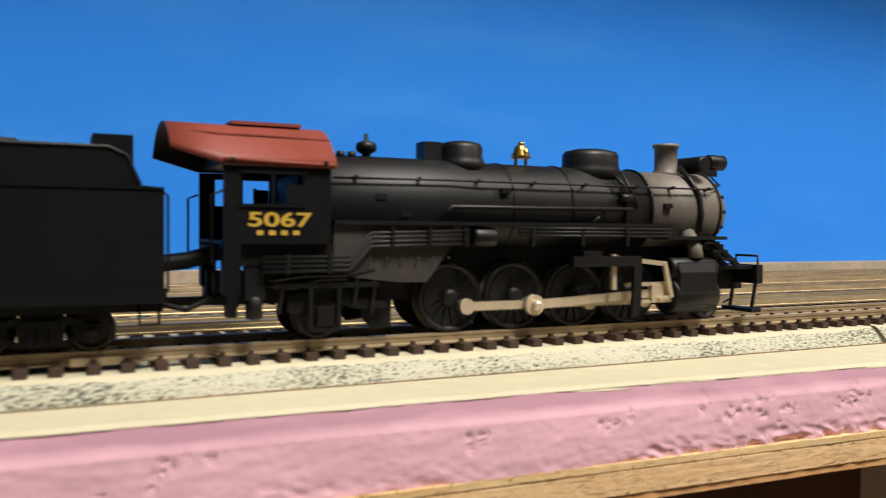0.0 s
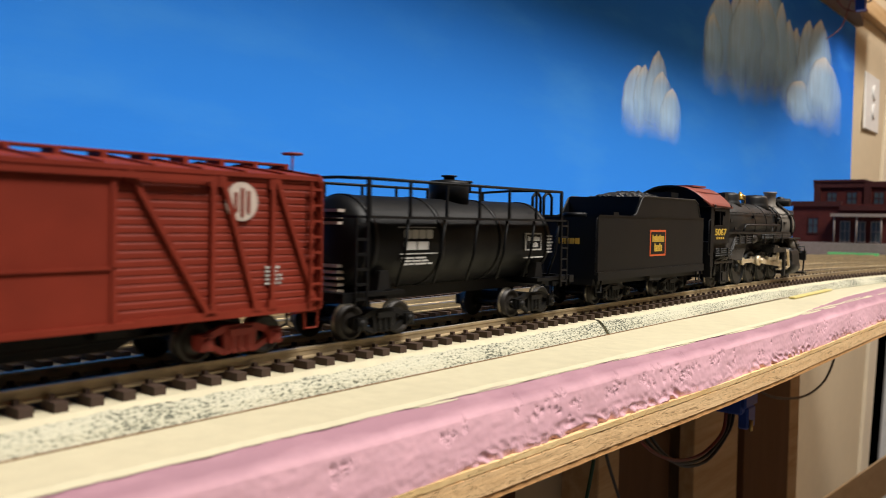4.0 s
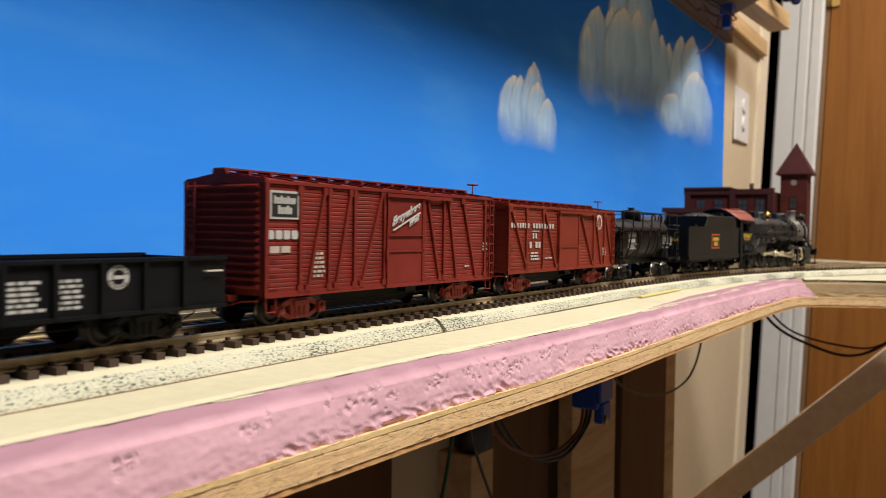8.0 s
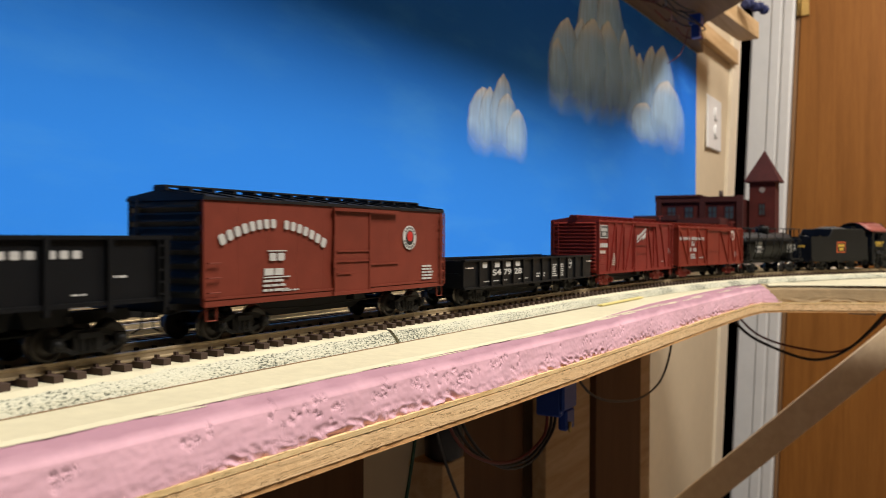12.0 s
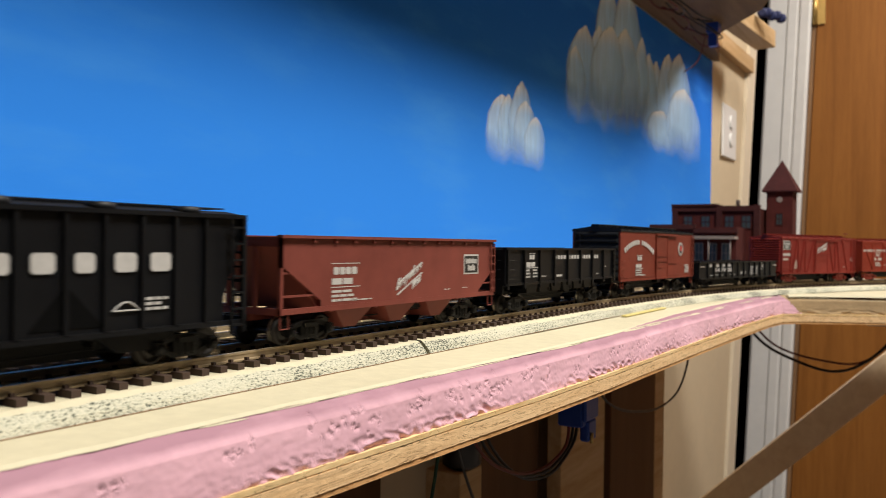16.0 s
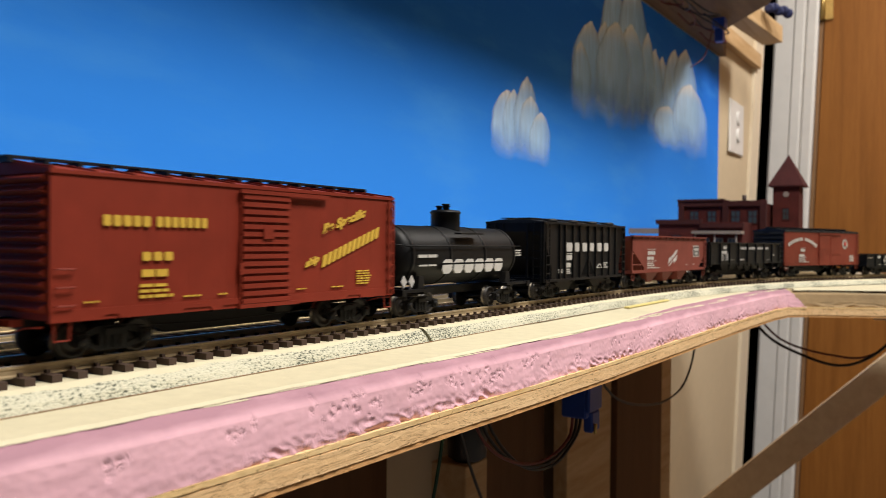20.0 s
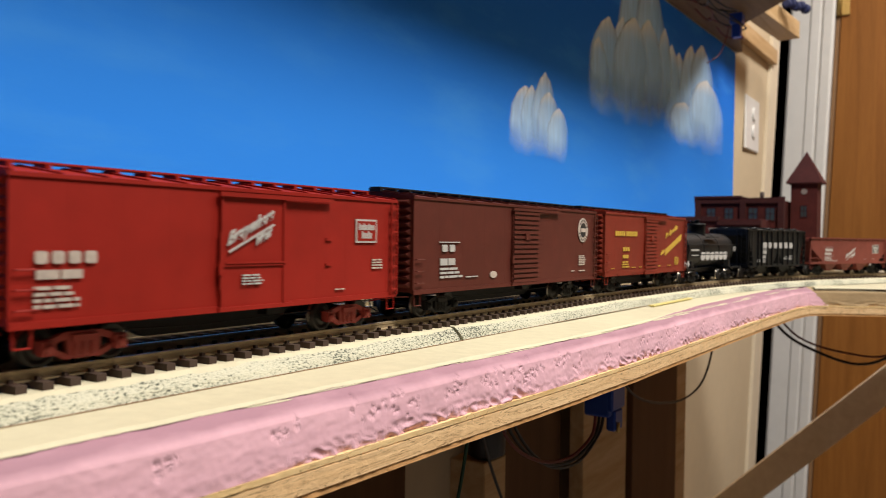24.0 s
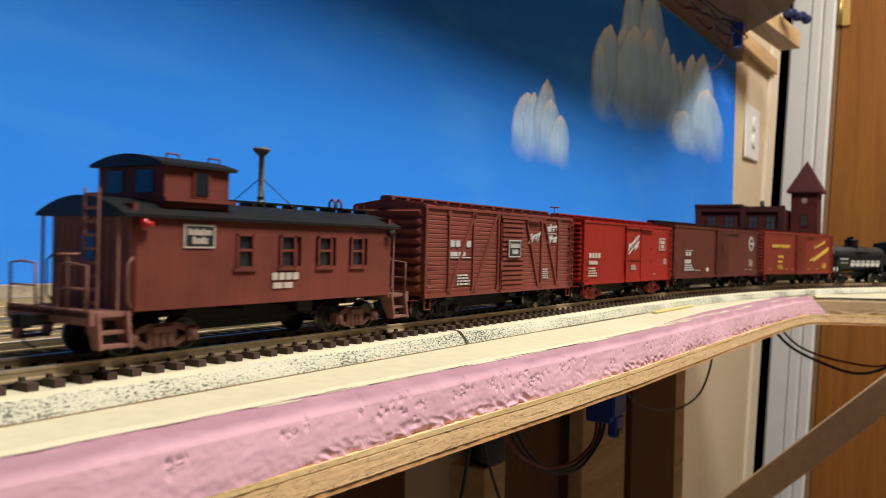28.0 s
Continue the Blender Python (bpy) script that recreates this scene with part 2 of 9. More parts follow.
def foam_paint():
    """Pink insulation foam: mauve factory skin over the shoulder, paler cut foam with knife streaks and fine cells below."""
    mat = paint("pink_foam", (0.72, 0.42, 0.49), 0.72, vary=0.10, scale=90, coarse=16)
    nt, nodes, links, bsdf = nodes_of(mat)
    old = bsdf.inputs["Base Color"].links[0].from_socket
    at = nodes.new("ShaderNodeAttribute")
    at.attribute_name = "skin"
    tc = nodes.new("ShaderNodeTexCoord")
    mp = nodes.new("ShaderNodeMapping")
    mp.inputs["Scale"].default_value = (60, 60, 300)
    mp.inputs["Rotation"].default_value = (0, -0.35, 0)
    links.new(tc.outputs["Object"], mp.inputs["Vector"])
    streak = nodes.new("ShaderNodeTexNoise")
    streak.inputs["Scale"].default_value, streak.inputs["Detail"].default_value = 1.0, 5
    links.new(mp.outputs[0], streak.inputs["Vector"])
    st = nodes.new("ShaderNodeMapRange")
    st.inputs["From Min"].default_value, st.inputs["From Max"].default_value = 0.3, 0.7
    st.inputs["To Min"].default_value, st.inputs["To Max"].default_value = 0.93, 1.06
    links.new(streak.outputs["Fac"], st.inputs["Value"])
    mul = nodes.new("ShaderNodeMix")
    mul.data_type, mul.blend_type = "RGBA", "MULTIPLY"
    mul.inputs["Factor"].default_value = 1.0
    links.new(old, mul.inputs["A"])
    links.new(st.outputs[0], mul.inputs["B"])
    wob = nodes.new("ShaderNodeMath")
    wob.operation, wob.inputs[1].default_value = "MULTIPLY_ADD", 1.0
    sub = nodes.new("ShaderNodeMath")
    sub.operation, sub.inputs[1].default_value = "SUBTRACT", 0.5
    links.new(streak.outputs["Fac"], sub.inputs[0])
    links.new(at.outputs["Fac"], wob.inputs[0])
    links.new(sub.outputs[0], wob.inputs[2])
    wob.use_clamp = True
    mix = nodes.new("ShaderNodeMix")
    mix.data_type = "RGBA"
    mix.inputs["B"].default_value = (0.335, 0.17, 0.22, 1)
    links.new(wob.outputs[0], mix.inputs["Factor"])
    links.new(mul.outputs["Result"], mix.inputs["A"])
    links.new(mix.outputs["Result"], bsdf.inputs["Base Color"])
    cells = nodes.new("ShaderNodeTexNoise")
    cells.inputs["Scale"].default_value, cells.inputs["Detail"].default_value = 420.0, 4
    links.new(tc.outputs["Object"], cells.inputs["Vector"])
    b1 = nodes.new("ShaderNodeBump")
    b1.inputs["Strength"].default_value, b1.inputs["Distance"].default_value = 0.3, 0.0002
    links.new(cells.outputs["Fac"], b1.inputs["Height"])
    b2 = nodes.new("ShaderNodeBump")
    b2.inputs["Strength"].default_value, b2.inputs["Distance"].default_value = 0.4, 0.0002
    links.new(streak.outputs["Fac"], b2.inputs["Height"])
    links.new(b1.outputs[0], b2.inputs["Normal"])
    fl = nodes.new("ShaderNodeAttribute")
    fl.attribute_name = "flaky"
    tear = nodes.new("ShaderNodeTexNoise")
    tear.inputs["Scale"].default_value, tear.inputs["Detail"].default_value = 420.0, 4
    tear.inputs["Roughness"].default_value, tear.inputs["Distortion"].default_value = 0.65, 0.8
    links.new(tc.outputs["Object"], tear.inputs["Vector"])
    th = nodes.new("ShaderNodeMapRange")
    th.inputs["From Min"].default_value, th.inputs["From Max"].default_value = 0.36, 0.58
    links.new(tear.outputs["Fac"], th.inputs["Value"])
    tm = nodes.new("ShaderNodeMath")
    tm.operation = "MULTIPLY"
    links.new(th.outputs[0], tm.inputs[0])
    links.new(fl.outputs["Fac"], tm.inputs[1])
    b3 = nodes.new("ShaderNodeBump")
    b3.inputs["Strength"].default_value, b3.inputs["Distance"].default_value = 0.7, 0.00035
    links.new(tm.outputs[0], b3.inputs["Height"])
    links.new(b2.outputs[0], b3.inputs["Normal"])
    links.new(b3.outputs[0], bsdf.inputs["Normal"])
    return mat


M_FOAM = foam_paint()
M_CREAM = paint("cream_paint", (0.56, 0.51, 0.355), 0.7, vary=0.07, scale=160, coarse=12, bump=0.0003, bump_scale=300)
M_TAN = paint("tan_foam_edge", (0.36, 0.25, 0.13), 0.8, vary=0.15, scale=90, coarse=14, bump=0.0005, bump_scale=260)


def ply_edge(name, light, dark, line):
    """Raw ply edge: pale fibres, drifting grain and thin dark splits along the board."""
    mat = wood(name, light, dark, scale=(14, 140, 140))
    nt, nodes, links, bsdf = nodes_of(mat)
    old = bsdf.inputs["Base Color"].links[0].from_socket
    tc = nodes.new("ShaderNodeTexCoord")
    mp = nodes.new("ShaderNodeMapping")
    mp.inputs["Scale"].default_value = (22, 22, 240)
    links.new(tc.outputs["Object"], mp.inputs["Vector"])
    n = nodes.new("ShaderNodeTexNoise")
    n.inputs["Scale"].default_value, n.inputs["Detail"].default_value = 1.0, 6
    n.inputs["Distortion"].default_value = 0.9
    links.new(mp.outputs[0], n.inputs["Vector"])
    r = nodes.new("ShaderNodeValToRGB")
    els = r.color_ramp.elements
    dark_line = (line, line * 0.72, line * 0.5, 1)
    els[0].position, els[0].color = 0.492, (1, 1, 1, 1)
    els[1].position, els[1].color = 0.508, (1, 1, 1, 1)
    els.new(0.5).color = dark_line
    for at in (0.41, 0.60):
        els.new(at - 0.006).color = (1, 1, 1, 1)
        els.new(at).color = dark_line
        els.new(at + 0.006).color = (1, 1, 1, 1)
    links.new(n.outputs["Fac"], r.inputs[0])
    mul = nodes.new("ShaderNodeMix")
    mul.data_type, mul.blend_type = "RGBA", "MULTIPLY"
    mul.inputs["Factor"].default_value = 0.85
    links.new(old, mul.inputs["A"])
    links.new(r.outputs[0], mul.inputs["B"])
    links.new(mul.outputs["Result"], bsdf.inputs["Base Color"])
    # saw chatter and torn fibres
    ch = nodes.new("ShaderNodeMapping")
    ch.inputs["Scale"].default_value = (260, 260, 520)
    ch.inputs["Rotation"].default_value = (0, 0.5, 0)
    links.new(tc.outputs["Object"], ch.inputs["Vector"])
    cn = nodes.new("ShaderNodeTexNoise")
    cn.inputs["Scale"].default_value, cn.inputs["Detail"].default_value = 1.0, 4
    cn.inputs["Distortion"].default_value = 0.8
    links.new(ch.outputs[0], cn.inputs["Vector"])
    add = nodes.new("ShaderNodeMath")
    links.new(cn.outputs["Fac"], add.inputs[0])
    links.new(n.outputs["Fac"], add.inputs[1])
    b = nodes.new("ShaderNodeBump")
    b.inputs["Strength"].default_value, b.inputs["Distance"].default_value = 0.6, 0.0004
    links.new(add.outputs[0], b.inputs["Height"])
    links.new(b.outputs[0], bsdf.inputs["Normal"])
    return mat


M_PLY = ply_edge("plywood_edge", (0.90, 0.63, 0.35), (0.77, 0.50, 0.255), 0.2)
M_PLYTOP = ply_edge("plywood_veneer", (0.88, 0.66, 0.36), (0.74, 0.49, 0.22), 0.4)
M_PLYLOW = ply_edge("plywood_orange", (0.74, 0.42, 0.185), (0.58, 0.30, 0.115), 0.5)
M_TIE = paint("tie_brown", (0.046, 0.025, 0.016), 0.65, vary=0.2, scale=300, bump=0.0002, bump_scale=900)
M_RAIL = paint("rail_metal", (0.60, 0.49, 0.32), 0.45, metal=0.7, vary=0.15, scale=200, coarse=30)
M_RAIL_SIDE = paint("rail_side_grime", (0.36, 0.275, 0.165), 0.5, metal=0.35, vary=0.25, scale=200, coarse=30)
M_RAIL_OLD = paint("rail_metal_yard", (0.66, 0.55, 0.37), 0.40, metal=0.85, vary=0.15, scale=200, coarse=30)
M_YARD = paint("yard_bed", (0.36, 0.295, 0.215), 0.85, vary=0.25, scale=220, coarse=20, bump=0.0004, bump_scale=700)
M_WALL = paint("beige_wall", (0.62, 0.50, 0.34), 0.8, vary=0.03, scale=60, bump=0.0003, bump_scale=500)
M_WHITE = paint("white_trim", (0.74, 0.72, 0.70), 0.45, vary=0.03, scale=60)
M_IVORY = paint("ivory_trim", (0.78, 0.68, 0.52), 0.5, vary=0.03, scale=60)
# flat black that stands in for the darkness inside openings
M_DARK = paint("painted_gap_dark", (0.003, 0.003, 0.003), 0.95, spec=0.05)
M_DOOR = wood("door_veneer", (0.31, 0.122, 0.026), (0.22, 0.082, 0.017), scale=(40, 40, 2.0), rough=0.45, bump=0.0001)
M_PINE = wood("pine_board", (0.60, 0.42, 0.24), (0.45, 0.28, 0.13), scale=(4, 50, 50))
M_BRACE = wood("brace_wood", (0.90, 0.70, 0.47), (0.78, 0.57, 0.35), scale=(5, 40, 40))
M_STUD = wood("stud_wood", (0.27, 0.150, 0.075), (0.18, 0.10, 0.05), scale=(30, 30, 3))
M_PANELLING = paint("room_wall", (0.42, 0.42, 0.43), 0.8, vary=0.05, scale=40)
M_CEIL = paint("ceiling_grey", (0.62, 0.62, 0.62), 0.9, vary=0.02)
M_FLOOR = paint("floor_grey", (0.27, 0.25, 0.23), 0.8, vary=0.12, scale=30)
M_BLUE_PLASTIC = paint("blue_plastic", (0.01, 0.05, 0.32), 0.35, vary=0.05)
M_WIRE = paint("wire_black", (0.012, 0.008, 0.008), 0.4)
M_WIRE_RED = paint("wire_red", (0.14, 0.015, 0.01), 0.4)


def sky_paint():
    """Blue wall paint, lighter towards the horizon, with brushed pale streaks."""
    mat = bpy.data.materials.new("sky_paint")
    nt, nodes, links, bsdf = nodes_of(mat)
    tc = nodes.new("ShaderNodeTexCoord")
    sep = nodes.new("ShaderNodeSeparateXYZ")
    links.new(tc.outputs["Object"], sep.inputs[0])
    grad = nodes.new("ShaderNodeMapRange")
    grad.inputs["From Min"].default_value, grad.inputs["From Max"].default_value = 0.13, 0.36
    links.new(sep.outputs["Z"], grad.inputs["Value"])
    ramp = nodes.new("ShaderNodeMix")
    ramp.data_type = "RGBA"
    ramp.inputs["A"].default_value, ramp.inputs["B"].default_value = (0.029, 0.240, 0.84, 1), (0.013, 0.155, 0.70, 1)
    links.new(grad.outputs[0], ramp.inputs["Factor"])
    mp = nodes.new("ShaderNodeMapping")
    mp.inputs["Scale"].default_value = (7, 7, 26)
    mp.inputs["Rotation"].default_value = (0, 0.18, 0)
    links.new(tc.outputs["Object"], mp.inputs["Vector"])
    n = nodes.new("ShaderNodeTexNoise")
    n.inputs["Scale"].default_value, n.inputs["Detail"].default_value = 1.0, 7
    n.inputs["Roughness"].default_value = 0.6
    links.new(mp.outputs[0], n.inputs["Vector"])
    st = nodes.new("ShaderNodeMapRange")
    st.inputs["From Min"].default_value, st.inputs["From Max"].default_value = 0.48, 0.78
    st.inputs["To Max"].default_value = 0.75
    links.new(n.outputs["Fac"], st.inputs["Value"])
    mix = nodes.new("ShaderNodeMix")
    mix.data_type = "RGBA"
    mix.inputs["B"].default_value = (0.060, 0.30, 0.84, 1)
    links.new(st.outputs[0], mix.inputs["Factor"])
    links.new(ramp.outputs["Result"], mix.inputs["A"])
    links.new(mix.outputs["Result"], bsdf.inputs["Base Color"])
    bsdf.inputs["Roughness"].default_value = 0.8
    bsdf.inputs["Specular IOR Level"].default_value = 0.12
    b = nodes.new("ShaderNodeBump")
    b.inputs["Distance"].default_value = 0.0004
    links.new(n.outputs["Fac"], b.inputs["Height"])
    links.new(b.outputs[0], bsdf.inputs["Normal"])
    return mat


M_SKY = sky_paint()


def slab(name, x0, x1, y0, y1, z0, z1, mat, label="", category="", kind="structure", bevel=0.0):
    bm = bmesh.new()
    box(bm, x0, x1, y0, y1, z0, z1)
    return tagged(part(name, bm, mat, bevel=bevel), label, category, kind=kind)


# the room
slab("floor", -2.6, 2.6, -2.8, 0.6, -1.22, -1.15, M_FLOOR, "plain dark grey basement floor", "floor")
slab("ceiling", -2.6, 2.6, -2.8, 0.6, 1.36, 1.42, M_CEIL, "dull grey ceiling", "ceiling")
slab("wall_south", -2.6, 2.6, -2.8, -2.7, -1.15, 1.36, M_PANELLING, "plain grey painted room wall", "wall")
slab("wall_west", -2.6, -2.5, -2.7, 0.36, -1.15, 1.36, M_PANELLING, "plain grey painted room wall", "wall")


def turned_slab(name, x0, x1, off0, off1, z0, z1, mat, label, category, bevel=0.0):
    """A slab along the slightly turned back wall; off: metres behind the painted face."""
    bm = bmesh.new()
    for v in box(bm, x0, x1, off0, off1, z0, z1):
        v.co.y += back_y(v.co.x)
    return tagged(part(name, bm, mat, bevel=bevel), label, category, kind="structure")


def leaning(ob):
    """The walls of this end of the house stand two degrees out of true."""
    for v in ob.data.vertices:
        v.co.y -= 0.037 * (v.co.z - 0.23)
    return ob


backdrop = turned_slab("backdrop", -2.5, 1.415, 0.0, 0.008, 0.004, 0.418, M_SKY,
                       "painted blue sky backdrop board with pale brushed clouds", "backdrop")
leaning(turned_slab("wall_north", -2.5, 1.765, 0.009, 0.10, -1.15, 1.36, M_WALL, "beige painted wall behind the layout", "wall"))


# end wall with the brown door, its white casing and the dark gap beside it
slab("wall_east", 2.06, 2.16, -2.7, -0.72, -1.15, 1.36, M_WALL, "beige end wall beside the door", "wall")
# recess slabs coloured black, so that the gap looks unlit
slab("wall_recess", 1.90, 2.30, 0.50, 0.56, -1.15, 1.36, M_DARK, "recess wall behind the casing, coloured black to read as unlit", "wall")
slab("wall_recess_side", 2.24, 2.30, 0.262, 0.50, -1.15, 1.36, M_DARK, "recess wall behind the casing, coloured black to read as unlit", "wall")
slab("wall_recess_return", 1.79, 1.90, 0.365, 0.56, -1.15, 1.36, M_DARK, "recess wall behind the casing, coloured black to read as unlit", "wall")


def casing():
    """Moulded white door casing, upright, with stepped faces."""
    bm = bmesh.new()
    out = [(0.248, 2.10), (0.248, 2.045), (0.243, 2.041), (0.200, 2.040), (0.196, 2.037), (0.176, 2.036), (0.173, 2.040),
           (0.169, 2.040), (0.166, 2.034), (0.146, 2.032), (0.140, 2.037), (0.140, 2.10)]
    prism(bm, [(x, y) for y, x in out], -1.15, 1.36, "z")
    return tagged(part("door_casing", bm, M_WHITE), "moulded white painted door casing", "door frame", kind="structure")


leaning(casing())
leaning(slab("door_jamb", 2.05, 2.12, 0.1290, 0.1385, -1.15, 1.36, M_STUD, "dark shadow gap of the door jamb", "door frame"))
door = leaning(slab("door_1", 2.048, 2.09, -0.665, 0.1275, -1.14, 1.30, M_DOOR, "flush brown wood veneer door, closed", "door", bevel=0.002))
M_BRASS = paint("brass", (0.55, 0.38, 0.14), 0.35, metal=0.9)
bm = bmesh.new()
box(bm, 2.040, 2.049, 0.092, 0.122, 0.625, 0.715)
tube(bm, [(2.040, 0.116, 0.625), (2.040, 0.116, 0.715)], 0.006)
part("hinge", bm, M_BRASS, door, "brass butt hinge")
bm = bmesh.new()
for v in box(bm, 1.767, 1.777, 0.002, 0.10, -1.15, 1.36) + box(bm, 1.700, 1.767, 0.001, 0.0085, -1.15, 1.36):
    v.co.y += back_y(v.co.x)
leaning(tagged(part("trim", bm, M_IVORY), "ivory corner trim at the wall's end", "trim", kind="structure"))

# outlet on the wall
bm = bmesh.new()
box(bm, 1.512, 1.640, 0.0, 0.005, 0.238, 0.352)
for v in bm.verts:
    v.co.y += back_y(1.60) + 0.003
outlet = tagged(part("wall_outlet", bm, M_WHITE, bevel=0.002), "white plastic wall outlet plate with two sockets", "outlet")
for z in (0.279, 0.317):
    bm = bmesh.new()
    lathe(bm, [(0.015, 0.0), (0.015, -0.003), (0.013, -0.004)], "y", (1.582, back_y(1.60) + 0.003, z), 16)
    part("socket", bm, M_WHITE, outlet, "round white socket face")

# ---- the shelf: plywood, pink foam, cream paint ----
EDGE = [(-2.495, -0.012), (-0.6, -0.016), (-0.30, -0.021), (-0.129, -0.0270), (-0.05, -0.0305), (0.02, -0.0340), (0.10, -0.0365),
        (0.25, -0.0375), (0.40, -0.0395), (0.50, -0.0425), (0.542, -0.047), (0.560, -0.062), (0.600, -0.135), (0.66, -0.30),
        (0.70, -0.50), (0.76, -0.75), (0.74, -0.95), (0.62, -1.12), (0.46, -1.20), (0.40, -1.21)]


# the far side of the shelf: round the curve, then to the wall
SHELF_BACK = [on_line(2.62 - 0.08 * i, 0.045)[:2] for i in range(19)] + [(1.10, -0.12), (1.12, back_y(1.12)), (-2.495, back_y(-2.495))]


def edge_samples(step):
    out = []
    for (xa, ya), (xb, yb) in zip(EDGE, EDGE[1:]):
        L = math.hypot(xb - xa, yb - ya)
        near = -0.45 < xa < 0.62
        n = max(1, round(L / (step if near else 0.05)))
        for i in range(n):
            u = i / n
            out.append((xa + (xb - xa) * u, ya + (yb - ya) * u, -(yb - ya) / L, (xb - xa) / L))
    return out


def foam_pits():
    """Places, depths, radii and slant of the torn pits, in drifting bands along the face."""
    rnd = random.Random(11)
    pits = []
    for x0, x1, z0, z1, n in ((-0.155, -0.095, -0.0085, -0.0050, 2), (-0.100, -0.040, -0.0095, -0.0060, 8), (-0.075, 0.005, -0.0110, -0.0060, 9), (-0.010, 0.040, -0.0110, -0.0060, 9),
                              (0.04, 0.30, -0.0140, -0.0075, 12), (0.30, 0.54, -0.0150, -0.0075, 8), (-0.45, -0.16, -0.0150, -0.0060, 10)):
        for _ in range(n):
            cx, cz = rnd.uniform(x0, x1), rnd.uniform(z0, z1)
            for _ in range(rnd.randint(1, 7)):
                off = rnd.gauss(0, 0.0036)
                pits.append((cx + off, cz + off * 0.30 + rnd.gauss(0, 0.0010), rnd.uniform(0.00012, 0.0004), rnd.uniform(0.0003, 0.0007), rnd.uniform(0.4, 0.8)))
    return sorted(pits)


def foam_front():
    """The hand-carved front face of the foam: smooth skin over the shoulder, cut face with strokes and torn pits, ragged foot."""
    bm = bmesh.new()
    skin, flaky = bm.verts.layers.float.new("skin"), bm.verts.layers.float.new("flaky")
    shoulder = [(0.0125, 0.0), (0.0074, -0.0001), (0.0062, -0.0003), (0.0052, -0.0007), (0.0042, -0.0013), (0.0033, -0.0020), (0.0025, -0.0028), (0.0018, -0.0036), (0.0012, -0.0044), (0.0006, -0.0052)]
    rows = shoulder + [(0.0006 - 0.0016 * k / 30, -0.0052 - 0.0118 * k / 30) for k in range(1, 31)]
    pits = foam_pits()
    first = 0
    last = None
    for x, y, nx, ny in edge_samples(0.0005):
        while first < len(pits) and pits[first][0] < x - 0.003:
            first += 1
        near = []
        for q in pits[first:]:
            if q[0] > x + 0.003:
                break
            near.append(q)
        torn = 0.55 + 0.75 * noise.noise(Vector((x * 22, 8.3, 0)))
        torn = min(max(torn, 0.15), 1.0) * (0.35 if x < -0.13 else 1.0)
        edge = -0.0042 + 0.0010 * noise.noise(Vector((x * 25, 2.2, 0)))
        ring = []
        for j, (inn, z) in enumerate(rows):
            d, loose = 0.0, 0.0
            if j > 2:
                d = 0.0008 * noise.noise(Vector((x * 22, 3.0, z * 45))) * min(1.0, (j - 2) / 6)
            if j > 5:
                # knife strokes falling towards the right
                d += min(1.0, (j - 5) / 10) * 0.00011 * noise.noise(Vector((x * 110 + z * 120, 7.0, z * 420 - x * 60))) + 0.00007 * noise.noise(Vector((x * 500, 2.0, z * 700)))
                for cx, cz, dep, rad, thin in near:
                    p, q = (x - cx) / rad, (z - cz) / (rad * thin)
                    p, q = 0.9 * p + 0.4 * q, 0.9 * q - 0.4 * p
                    e = p * p * 0.6 + q * q
                    loose = max(loose, 1.0 - ((x - cx) ** 2 + (z - cz) ** 2) / 0.0015 ** 2)
                    if e < 6:
                        e *= 0.75 + 0.9 * abs(noise.noise(Vector((x * 900, cx * 300, z * 900))))
                        d += -dep * math.exp(-e * e) + 0.16 * dep * math.exp(-(e - 2.4) ** 2 * 2) * (0.4 - 0.6 * q)
                low = max(0.0, (-0.0118 - z - 0.0012 * noise.noise(Vector((x * 60, 5.1, 0)))) / 0.0050)
                if low > 0:
                    chunk = 0.5 - 2.0 * abs(noise.noise(Vector((x * 190 + z * 130, 1.7, z * 330)))) + 0.6 * noise.noise(Vector((x * 430, 4.7, z * 620)))
                    d += max(-0.0013, torn * low * (0.0013 * chunk - 0.0007 * low))
                    loose = max(loose, torn * low)
            if j <= 1:
                z += 0.0002 * noise.noise(Vector((x * 30, 9, 0)))
            v = bm.verts.new((x + nx * (inn - d), y + ny * (inn - d), z))
            v[skin] = min(1.0, max(0.0, (z - edge) / 0.0030 + 0.5))
            v[flaky] = min(1.0, max(0.0, loose))
            ring.append(v)
        if last:
            for j in range(len(rows) - 1):
                f = bm.faces.new((last[j], last[j + 1], ring[j + 1], ring[j]))
                f.smooth = True
                f.material_index = 1 if x > 0.545 - 0.8 * rows[j][1] + 0.003 * noise.noise(Vector((j * 0.35, 2.0, 1.0))) else 0
        last = ring
    return bm


foam = tagged(part("foam_board", foam_front(), [M_FOAM, M_TAN]), "pink carved foam board edge over the plywood shelf",
              "foam board", kind="structure")
# the top sheet under the cream paint, behind the rounded shoulder
bm = bmesh.new()
outline = [(x + nx * 0.0120, y + ny * 0.0120) for x, y, nx, ny in edge_samples(0.02)] + SHELF_BACK
prism(bm, outline, -0.0169, -0.0003, "z")
part("foam_top", bm, M_CREAM, foam, "cream painted top of the foam board")


